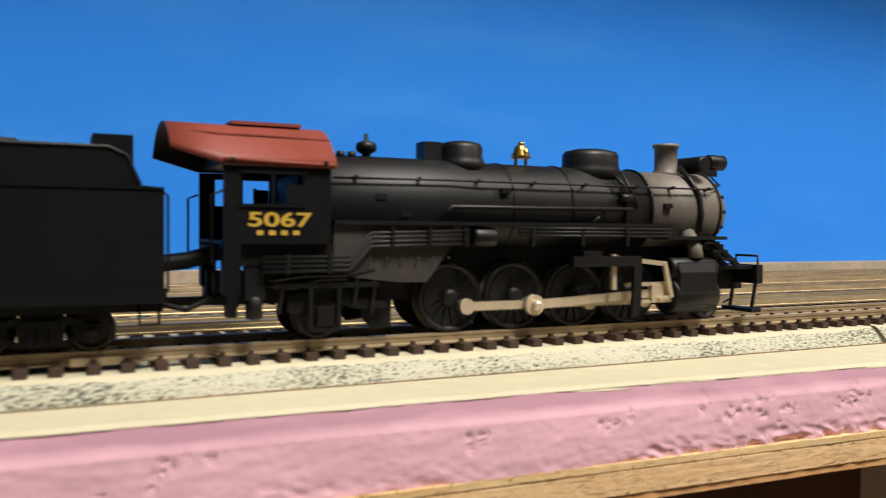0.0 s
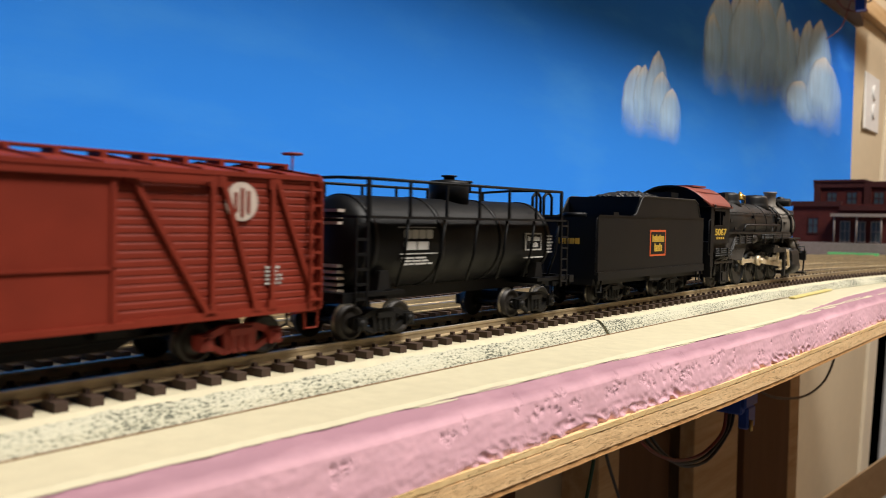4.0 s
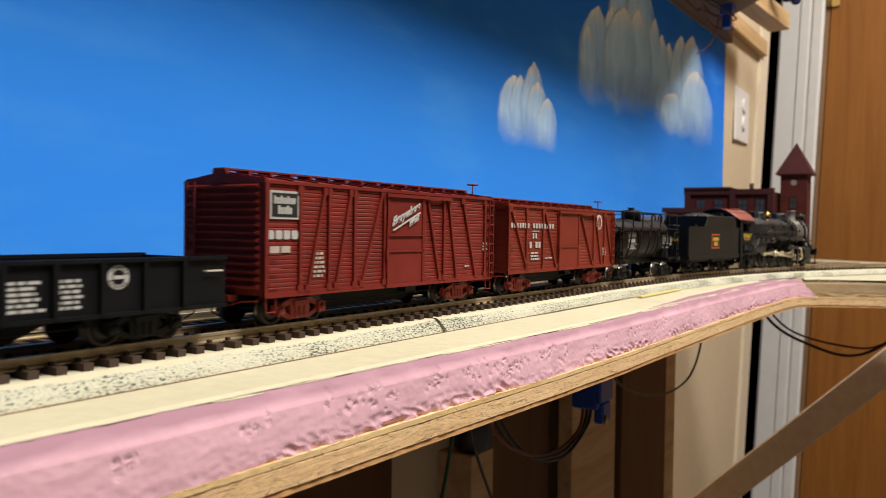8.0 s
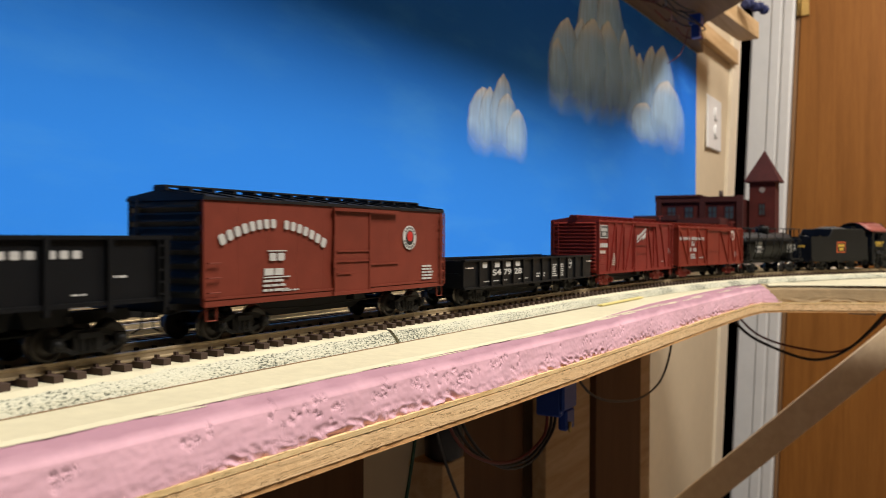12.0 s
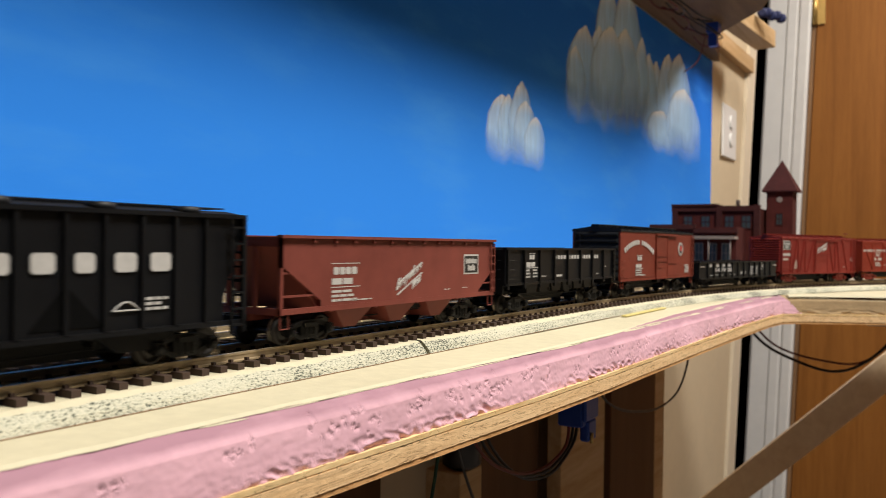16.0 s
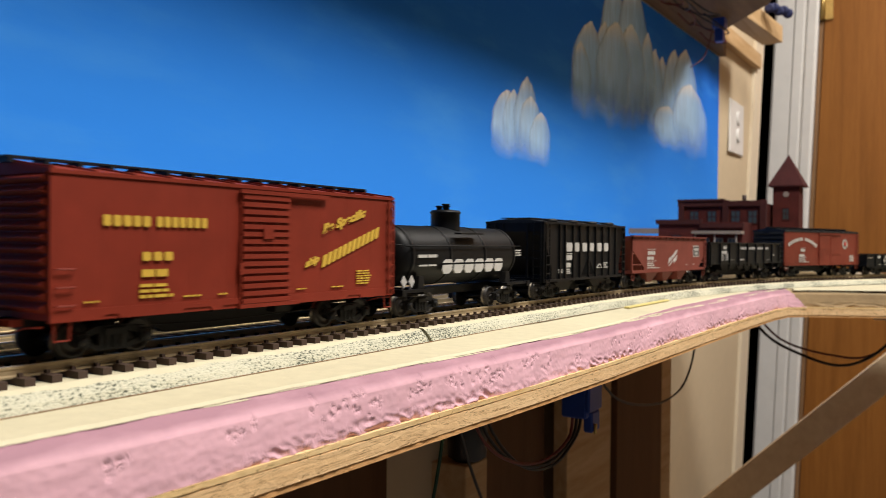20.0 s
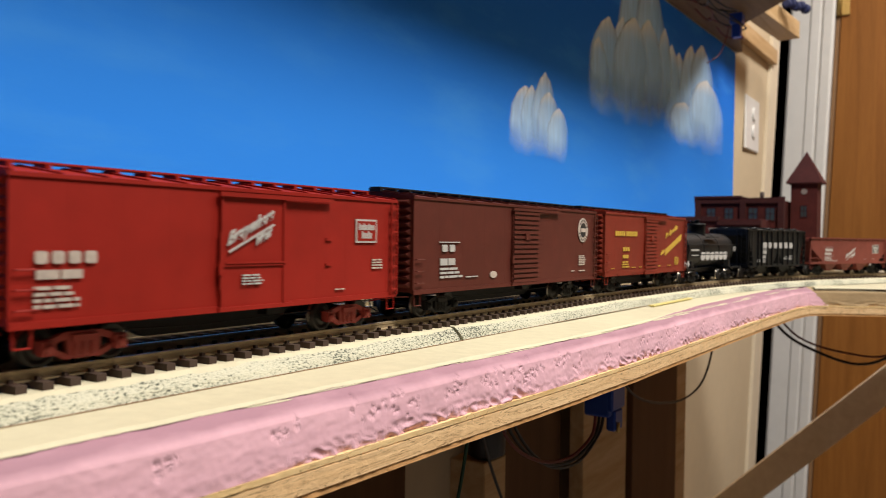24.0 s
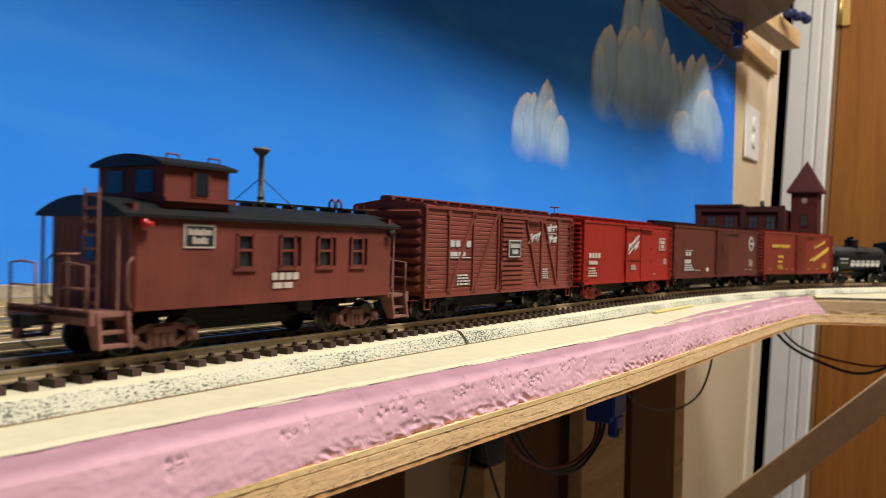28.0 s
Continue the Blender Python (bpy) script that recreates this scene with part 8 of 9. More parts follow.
couplers(car, L, front=False)

# ---- locomotive ----
LM = -0.1350
car = tagged(thing("locomotive", "", "steam locomotive", "cars of the train"), "black model steam locomotive with grey smokebox and red cab roof")
TRAIN.append((car, LM + 0.0800, 0.1600, 0.058))


def lx(x):
    return x - LM


BZ, BR = 0.0331, 0.0126
bm = bmesh.new()
lathe(bm, [(0.0118, lx(-0.1905)), (BR + 0.0004, lx(-0.1890)), (BR + 0.0003, lx(-0.1550)), (BR, lx(-0.1500)), (0.0124, lx(-0.1100)), (0.0122, lx(-0.0900))], "x", (0, 0, BZ), 44)
boiler = part("boiler", bm, M_LOCO, car)
bm = bmesh.new()
lathe(bm, [(0.0121, lx(-0.0900)), (0.0121, lx(-0.0640)), (0.0118, lx(-0.0628)), (0.0104, lx(-0.0618)), (0.0098, lx(-0.0610)), (0.0092, lx(-0.0592)), (0.0060, lx(-0.0565)), (0.0012, lx(-0.0552))], "x", (0, 0, BZ), 44)
smokebox = part("smokebox", bm, M_GRAPHITE, car, "graphite grey smokebox")
bm = bmesh.new()
lathe(bm, [(BR + 0.00016, -0.0003), (BR + 0.00016, 0.0003)], "x", (0, 0, BZ), 44)
repeat("boiler_band", mesh_of("boiler_band", bm, M_LOCO), boiler, [(lx(x), 0, 0) for x in (-0.1750, -0.1560, -0.1370, -0.1180, -0.1000, -0.0904)])
bm = bmesh.new()
for x in (-0.0720, -0.0640):
    lathe(bm, [(0.0125, lx(x) - 0.0004), (0.0125, lx(x) + 0.0004)], "x", (0, 0, BZ), 44)
for k in range(14):
    a = 2 * math.pi * k / 14
    tube(bm, [(lx(-0.0622), 0.0106 * math.cos(a), BZ + 0.0106 * math.sin(a)), (lx(-0.0608), 0.0106 * math.cos(a), BZ + 0.0106 * math.sin(a))], 0.0006, 6)
part("smokebox_ring", bm, M_TRUCK, smokebox)
# stack, domes, bell, turret
bm = bmesh.new()
lathe(bm, [(0.0046, 0.0440), (0.0042, 0.0454), (0.0035, 0.0462), (0.0036, 0.0528), (0.0041, 0.0531), (0.0041, 0.0541), (0.0034, 0.0541), (0.0032, 0.0500)], "z", (lx(-0.0754), 0, 0), 24)
part("chimney", bm, M_GRAPHITE, car)
bm = bmesh.new()
lathe(bm, [(0.0105, 0.0420), (0.0092, 0.0452), (0.0088, 0.0466), (0.0088, 0.0492), (0.0080, 0.0504), (0.0050, 0.0511), (0.0010, 0.0512)], "z", (lx(-0.1040), 0, 0), 28)
for v in bm.verts:
    v.co.y *= 0.85
part("sand_dome", bm, M_LOCO, car)
bm = bmesh.new()
lathe(bm, [(0.0078, 0.0430), (0.0066, 0.0458), (0.0061, 0.0470), (0.0061, 0.0496), (0.0054, 0.0507), (0.0030, 0.0513), (0.0005, 0.0514)], "z", (lx(-0.1474), 0, 0), 26)
box(bm, lx(-0.1595), lx(-0.1545), -0.0030, 0.0030, 0.0440, 0.0506)
part("steam_dome", bm, M_LOCO, car)
bm = bmesh.new()
lathe(bm, [(0.0030, 0.0474), (0.0027, 0.0484), (0.0021, 0.0497), (0.0018, 0.0508), (0.0006, 0.0516)], "z", (lx(-0.1281), 0, 0), 18)
lathe(bm, [(0.0005, 0.0510), (0.0009, 0.0514), (0.0009, 0.0520), (0.0003, 0.0524)], "z", (lx(-0.1281), 0, 0), 10)
for y in (-0.0028, 0.0028):
    tube(bm, [(lx(-0.1281), y, 0.0454), (lx(-0.1281), y, 0.0498), (lx(-0.1281), 0, 0.0512)], 0.0005, 6)
part("bell", bm, M_GOLD, car, "polished brass bell")
bm = bmesh.new()
lathe(bm, [(0.0018, 0.0448), (0.0012, 0.0456), (0.0012, 0.0466), (0.0026, 0.0474), (0.0028, 0.0486), (0.0024, 0.0496), (0.0006, 0.0502), (0.0005, 0.0520)], "z", (lx(-0.1750), 0, 0), 16)
for x in (-0.1830, -0.1800):
    lathe(bm, [(0.0012, 0.0448), (0.0012, 0.0466), (0.0006, 0.0470)], "z", (lx(x), -0.003, 0), 10)
part("whistle", bm, M_LOCO, car)
# headlight, feedwater cylinder, front number lamps
bm = bmesh.new()
lathe(bm, [(0.0022, lx(-0.0585)), (0.0025, lx(-0.0580)), (0.0025, lx(-0.0522)), (0.0021, lx(-0.0518))], "x", (0, 0, 0.0492), 18)
box(bm, lx(-0.0640), lx(-0.0560), -0.0020, 0.0020, 0.0446, 0.0468)
lathe(bm, [(0.0021, -0.0105), (0.0025, -0.0100), (0.0025, 0.0100), (0.0021, 0.0105)], "y", (lx(-0.0690), 0, 0.0476), 16)
headlight = part("headlight", bm, M_LOCO, car)
bm = bmesh.new()
lathe(bm, [(0.0020, lx(-0.0518)), (0.0010, lx(-0.0512))], "x", (0, 0, 0.0492), 16)
part("lens", bm, M_TREAD, headlight)
bm = bmesh.new()
lathe(bm, [(0.0018, lx(-0.0556)), (0.0018, lx(-0.0520)), (0.0008, lx(-0.0512))], "x", (0, 0, BZ), 14)
part("front_number_plate", bm, M_LOCO, car)
for s in (-1, 1):
    bm = bmesh.new()
    tube(bm, [(lx(-0.0735), s * 0.0040, 0.0470), (lx(-0.0735), s * 0.0092, 0.0425), (lx(-0.0725), s * 0.0122, 0.0380), (lx(-0.0722), s * 0.0128, 0.0320), (lx(-0.0730), s * 0.0128, 0.0270)], 0.0008, 8)
    part("air_pipe", bm, M_LOCO, smokebox)
    bm = bmesh.new()
    tube(bm, [(lx(-0.0750), s * 0.0098, 0.0262), (lx(-0.0755), s * 0.0135, 0.0225), (lx(-0.0757), s * 0.0145, 0.0190)], 0.0023, 10)
    part("steam_pipe", bm, M_GRAPHITE, car)
# handrails, pipes, running boards on both sides
for s in (-1, 1):
    bm = bmesh.new()
    y, z = s * 0.0138, 0.0412
    pts = [(lx(-0.1880), s * 0.0128, 0.0395), (lx(-0.1600), s * 0.0126, 0.0398), (lx(-0.1000), s * 0.0124, 0.0398), (lx(-0.0680), s * 0.0121, 0.0398), (lx(-0.0630), s * 0.0105, 0.0412), (lx(-0.0612), s * 0.0050, 0.0440)]
    tube(bm, pts, 0.00030, 6)
    for x in (-0.1820, -0.1650, -0.1480, -0.1310, -0.1140, -0.0960, -0.0830, -0.0690):
        tube(bm, [(lx(x), s * 0.0098, 0.0396), (lx(x), s * 0.0128, 0.0400)], 0.0005, 6)
    part("handrail", bm, M_LOCO, car)
    bm = bmesh.new()
    tube(bm, [(lx(-0.1595), s * 0.0140, 0.0300), (lx(-0.1565), s * 0.0140, 0.0330), (lx(-0.0990), s * 0.0140, 0.0332)], 0.0006, 6)
    tube(bm, [(lx(-0.0990), s * 0.0128, 0.0355), (lx(-0.1010), s * 0.0125, 0.0400), (lx(-0.1030), s * 0.0105, 0.0430)], 0.00045, 6)
    tube(bm, [(lx(-0.0960), s * 0.0128, 0.0340), (lx(-0.0985), s * 0.0125, 0.0385), (lx(-0.1000), s * 0.0100, 0.0440)], 0.00045, 6)
    tube(bm, [(lx(-0.1130), s * 0.0140, 0.0290), (lx(-0.1080), s * 0.0130, 0.0325)], 0.0004, 6)
    lathe(bm, [(0.0012, lx(-0.1030)), (0.0012, lx(-0.0990))], "x", (0, s * 0.0135, 0.0365), 8)
    for x, zz in ((-0.1755, 0.0352), (-0.1690, 0.0310), (-0.1400, 0.0375), (-0.0850, 0.0345)):
        box(bm, lx(x) - 0.0014, lx(x) + 0.0014, min(s * 0.0118, s * 0.0132), max(s * 0.0118, s * 0.0132), zz - 0.0007, zz + 0.0007)
    part("boiler_pipe", bm, M_LOCO, car)
    bm = bmesh.new()
    box(bm, lx(-0.1885), lx(-0.0860), min(s * 0.0095, s * 0.0162), max(s * 0.0095, s * 0.0162), 0.0282, 0.0292)
    box(bm, lx(-0.0990), lx(-0.0840), min(s * 0.0095, s * 0.0160), max(s * 0.0095, s * 0.0160), 0.0250, 0.0282)
    box(bm, lx(-0.0880), lx(-0.0650), min(s * 0.0060, s * 0.0162), max(s * 0.0060, s * 0.0162), 0.0246, 0.0256)
    part("running_board", bm, M_LOCO, car)
    bm = bmesh.new()
    for k in range(4):
        dz = 0.0011 * k
        tube(bm, [(lx(-0.2060), s * 0.0165, 0.0205 - dz), (lx(-0.1850), s * 0.0165, 0.0205 - dz), (lx(-0.1795), s * 0.0165, 0.0262 - dz), (lx(-0.1530), s * 0.0165, 0.0268 - dz)], 0.00042, 6)
    for k in range(3):
        tube(bm, [(lx(-0.1380), s * 0.0165, 0.0276 - 0.0010 * k), (lx(-0.0870), s * 0.0165, 0.0276 - 0.0010 * k)], 0.00040, 6)
    for x in (-0.2000, -0.1900, -0.1740, -0.1640, -0.1540, -0.1340, -0.1180, -0.1030):
        box(bm, lx(x) - 0.0005, lx(x) + 0.0005, min(s * 0.0158, s * 0.0172), max(s * 0.0158, s * 0.0172), 0.0228 if x > -0.18 else 0.0165, 0.0278 if x > -0.18 else 0.0212)
    part("cooling_pipe", bm, M_LOCO, car)
    bm = bmesh.new()
    lathe(bm, [(0.0022, lx(-0.1510)), (0.0026, lx(-0.1500)), (0.0026, lx(-0.1450)), (0.0022, lx(-0.1440))], "x", (0, s * 0.0142, 0.0252), 14)
    part("air_pump", bm, M_LOCO, car)
    # ashpan and firebox side
    bm = bmesh.new()
    prism(bm, [(lx(-0.1885), 0.0282), (lx(-0.1560), 0.0282), (lx(-0.1575), 0.0225), (lx(-0.1640), 0.0138), (lx(-0.1720), 0.0140), (lx(-0.1865), 0.0158), (lx(-0.1885), 0.0170)],
          min(s * 0.0105, s * 0.0150), max(s * 0.0105, s * 0.0150))
    part("firebox", bm, M_FIREBOX, car, "brownish weathered firebox side")
# frame between the wheels
bm = bmesh.new()
for s in (-1, 1):
    box(bm, lx(-0.2150), lx(-0.0520), s * 0.0052 - 0.0008, s * 0.0052 + 0.0008, 0.0088, 0.0165)
box(bm, lx(-0.1560), lx(-0.0560), -0.0055, 0.0055, 0.0150, 0.0230)
box(bm, lx(-0.2150), lx(-0.1880), -0.0140, 0.0140, 0.0200, 0.0235)
box(bm, lx(-0.0720), lx(-0.0660), -0.0120, 0.0120, 0.0190, 0.0250)
part("main_frame", bm, M_TRUCK, car)
# cylinders
for s in (-1, 1):
    bm = bmesh.new()
    prism(bm, [(s * 0.0080, 0.0185), (s * 0.0142, 0.0187), (s * 0.0162, 0.0176), (s * 0.0172, 0.0150), (s * 0.0174, 0.0090), (s * 0.0168, 0.0052), (s * 0.0150, 0.0034), (s * 0.0080, 0.0032)], lx(-0.0838), lx(-0.0700), "x")
    lathe(bm, [(0.0046, lx(-0.0848)), (0.0052, lx(-0.0842)), (0.0052, lx(-0.0688)), (0.0046, lx(-0.0682))], "x", (0, s * 0.0124, 0.0080), 20)
    lathe(bm, [(0.0028, lx(-0.0852)), (0.0034, lx(-0.0845)), (0.0034, lx(-0.0685)), (0.0028, lx(-0.0678))], "x", (0, s * 0.0128, 0.0160), 16)
    part("cylinder", bm, M_LOCO, car, bevel=0.0)
    bm = bmesh.new()
    box(bm, lx(-0.1010), lx(-0.0840), s * 0.0138 - 0.0008, s * 0.0138 + 0.0008, 0.0112, 0.0122)
    box(bm, lx(-0.1010), lx(-0.0840), s * 0.0138 - 0.0008, s * 0.0138 + 0.0008, 0.0062, 0.0071)
    part("crosshead_guide", bm, M_ROD, car, "pale nickel guide bar")
    bm = bmesh.new()
    prism(bm, [(lx(-0.1215), 0.0200), (lx(-0.0985), 0.0200), (lx(-0.0985), 0.0075), (lx(-0.0995), 0.0028), (lx(-0.1020), 0.0028), (lx(-0.1012), 0.0080), (lx(-0.1012), 0.0172), (lx(-0.1215), 0.0172)],
          min(s * 0.0165, s * 0.0180), max(s * 0.0165, s * 0.0180))
    box(bm, lx(-0.1180), lx(-0.1120), min(s * 0.0100, s * 0.0175), max(s * 0.0100, s * 0.0175), 0.0172, 0.0215)
    part("link_hanger", bm, M_LOCO, car)
    bm = bmesh.new()
    bar(bm, (lx(-0.1060), s * 0.0158, 0.0195), (lx(-0.0885), s * 0.0158, 0.0176), 0.0011, 0.0013)
    bar(bm, (lx(-0.0890), s * 0.0160, 0.0182), (lx(-0.0862), s * 0.0160, 0.0078), 0.0012, 0.0012)
    bar(bm, (lx(-0.1068), s * 0.0158, 0.0205), (lx(-0.1068), s * 0.0158, 0.0105), 0.0013, 0.0013)
    bar(bm, (lx(-0.0865), s * 0.0158, 0.0080), (lx(-0.0905), s * 0.0158, 0.0072), 0.0010, 0.0012)
    part("valve_gear", bm, M_ROD, car, "pale nickel valve rods")
# cab
wall = [(-0.2148, -0.2108, 0.0236, 0.0412), (-0.1965, -0.1900, 0.0236, 0.0412), (-0.2108, -0.1965, 0.0236, 0.0325), (-0.2108, -0.1965, 0.0398, 0.0412)]
for s in (-1, 1):
    cab_side = None
    for a, b, c, d in wall:
        bm = bmesh.new()
        box(bm, lx(a), lx(b), min(s * HALF, s * (HALF - 0.0010)), max(s * HALF, s * (HALF - 0.0010)), c, d)
        o = part("cab_side" if cab_side is None else "side_sheet", bm, M_BLACK, car if cab_side is None else cab_side)
        cab_side = cab_side or o
    bm = bmesh.new()
    box(bm, lx(-0.2000), lx(-0.1966), s * HALF - 0.0003, s * HALF + 0.0001, 0.0328, 0.0372)
    for a, b, c, d in ((-0.2112, -0.1962, 0.0396, 0.0404), (-0.2112, -0.1962, 0.0320, 0.0327), (-0.2040, -0.2034, 0.0325, 0.0398), (-0.2006, -0.1998, 0.0325, 0.0376)):
        box(bm, lx(a), lx(b), s * HALF - 0.0004, s * HALF + 0.0004, c, d)
    part("window_frame", bm, M_BLACK, car)
    bm = bmesh.new()
    tube(bm, [(lx(-0.2165), s * HALF, 0.0180), (lx(-0.2175), s * HALF, 0.0200), (lx(-0.2175), s * HALF, 0.0345), (lx(-0.2150), s * HALF, 0.0355)], 0.0003, 6)
    box(bm, lx(-0.2148), lx(-0.2110), min(s * (HALF - 0.004), s * HALF), max(s * (HALF - 0.004), s * HALF), 0.0120, 0.0236)
    box(bm, lx(-0.2140), lx(-0.2118), min(s * (HALF - 0.004), s * HALF), max(s * (HALF - 0.004), s * HALF), 0.0070, 0.0120)
    part("cab_step", bm, M_BLACK, car)
figures(car, "5067", lx(-0.2094), 0.0275, 0.0148, 0.0034, M_YELLOW)
blocks(car, 4, lx(-0.2075), 0.0256, 0.0112, 0.0011, M_YELLOW, gap=0.45)
bm = bmesh.new()
box(bm, lx(-0.1915), lx(-0.1900), -HALF + 0.0010, HALF - 0.0010, 0.0236, 0.0415)
box(bm, lx(-0.2150), lx(-0.1905), -HALF + 0.0010, HALF - 0.0010, 0.0228, 0.0242)
box(bm, lx(-0.1960), lx(-0.1915), -0.0100, 0.0100, 0.0242, 0.0400)
part("cab_front", bm, M_BLACK, car)
bm = bmesh.new()
n = 18


def roof_arch(eave, top, half):
    return [(half * (2 * k / n - 1), eave + (top - eave) * (1 - abs(2 * k / n - 1) ** 2.3)) for k in range(n + 1)]


# the eaves sweep up over the rear overhang
rings = []
for x, eave in ((-0.2262, 0.0446), (-0.2150, 0.0414), (-0.1885, 0.0412)):
    rings.append([bm.verts.new((lx(x), y, z)) for y, z in roof_arch(eave, 0.0520, HALF + 0.0010)]
                 + [bm.verts.new((lx(x), y, z)) for y, z in reversed(roof_arch(eave, 0.0512, HALF + 0.0002))])
for a, b in zip(rings, rings[1:]):
    for k in range(len(a)):
        f = bm.faces.new((a[k], a[(k + 1) % len(a)], b[(k + 1) % len(a)], b[k]))
        f.material_index = 1 if n < k <= 2 * n else 0
        f.smooth = k < n
for ring in (rings[0], rings[-1]):
    for k in range(n):
        bm.faces.new((ring[k], ring[k + 1], ring[2 * n - k], ring[2 * n + 1 - k])).material_index = 1
roof = part("cab_roof", bm, [M_CABROOF, M_BLACK], car, "red oxide painted cab roof with black lining")
for y0 in (-0.0115, 0.0115):
    bm = bmesh.new()
    z0 = 0.0412 + 0.0108 * (1 - (abs(y0) / (HALF + 0.0010)) ** 2.3)
    bar(bm, (lx(-0.2240), y0, z0 + 0.0007), (lx(-0.1887), y0, z0 + 0.0001), 0.0004, 0.0003)
    part("roof_seam", bm, M_CABROOF, roof)
for x0 in (-0.2130, -0.1915):
    bm = bmesh.new()
    tube(bm, [(lx(x0), -HALF - 0.0008, 0.0418), (lx(x0), -HALF - 0.0012, 0.0428)], 0.0006, 6)
    part("roof_bracket", bm, M_LOCO, roof)
bm = bmesh.new()
box(bm, lx(-0.2110), lx(-0.1940), -0.0060, 0.0060, 0.0518, 0.0526)
tube(bm, [(lx(-0.2150), -HALF - 0.0009, 0.0425), (lx(-0.1895), -HALF - 0.0009, 0.0420)], 0.0004, 6)
part("roof_hatch", bm, M_CABROOF, roof)
bm = bmesh.new()
prism(bm, roof_arch(0.0420, 0.0508, HALF - 0.0002), lx(-0.2140), lx(-0.1895), "x")
part("roof_lining", bm, M_BLACK, roof)
# drawbar and hoses to the tender
bm = bmesh.new()
tube(bm, [(lx(-0.2130), -0.004, 0.0215), (lx(-0.2210), -0.006, 0.0195), (lx(-0.2300), -0.006, 0.0185), (lx(-0.2340), -0.006, 0.0192)], 0.0020, 8)
box(bm, lx(-0.2360), lx(-0.2140), -0.0015, 0.0015, 0.0085, 0.0105)
tube(bm, [(lx(-0.2140), -0.011, 0.0120), (lx(-0.2220), -0.011, 0.0085), (lx(-0.2310), -0.011, 0.0110)], 0.0007, 6)
part("drawbar", bm, M_TRUCK, car)
# pilot deck, steps, footboard
bm = bmesh.new()
box(bm, lx(-0.0730), lx(-0.0510), -0.0140, 0.0140, 0.0155, 0.0166)
part("pilot_deck", bm, M_LOCO, car)
bm = bmesh.new()
box(bm, lx(-0.0525), lx(-0.0500), -0.0160, 0.0160, 0.0110, 0.0168)
pilot = part("pilot_beam", bm, M_LOCO, car)
for s in (-1, 1):
    bm = bmesh.new()
    bar(bm, (lx(-0.0700), s * 0.0130, 0.0252), (lx(-0.0585), s * 0.0140, 0.0166), 0.0014, 0.0014)
    bar(bm, (lx(-0.0750), s * 0.0130, 0.0252), (lx(-0.0635), s * 0.0140, 0.0166), 0.0014, 0.0014)
    for k in range(3):
        u = (k + 0.6) / 3.4
        box(bm, lx(-0.0755 + 0.0115 * u), lx(-0.0695 + 0.0115 * u), s * 0.0135 - 0.0022, s * 0.0135 + 0.0022, 0.0252 - 0.0086 * u - 0.0004, 0.0252 - 0.0086 * u + 0.0004)
    part("pilot_steps", bm, M_LOCO, car)
    bm = bmesh.new()
    box(bm, lx(-0.0550), lx(-0.0510), min(s * 0.0040, s * 0.0165), max(s * 0.0040, s * 0.0165), 0.0022, 0.0034)
    bar(bm, (lx(-0.0518), s * 0.0150, 0.0120), (lx(-0.0535), s * 0.0150, 0.0030), 0.0008)
    bar(bm, (lx(-0.0518), s * 0.0060, 0.0120), (lx(-0.0535), s * 0.0060, 0.0030), 0.0008)
    part("footboard", bm, M_LOCO, pilot)
    bm = bmesh.new()
    tube(bm, [(lx(-0.0512), s * 0.0150, 0.0168), (lx(-0.0512), s * 0.0150, 0.0196), (lx(-0.0512), s * 0.0060, 0.0196), (lx(-0.0512), s * 0.0060, 0.0168)], 0.0004, 6)
    part("deck_rail", bm, M_LOCO, pilot)
c = new("coupler", COUPLER)
c.parent, c.location = car, (lx(-0.0510), 0, 0)
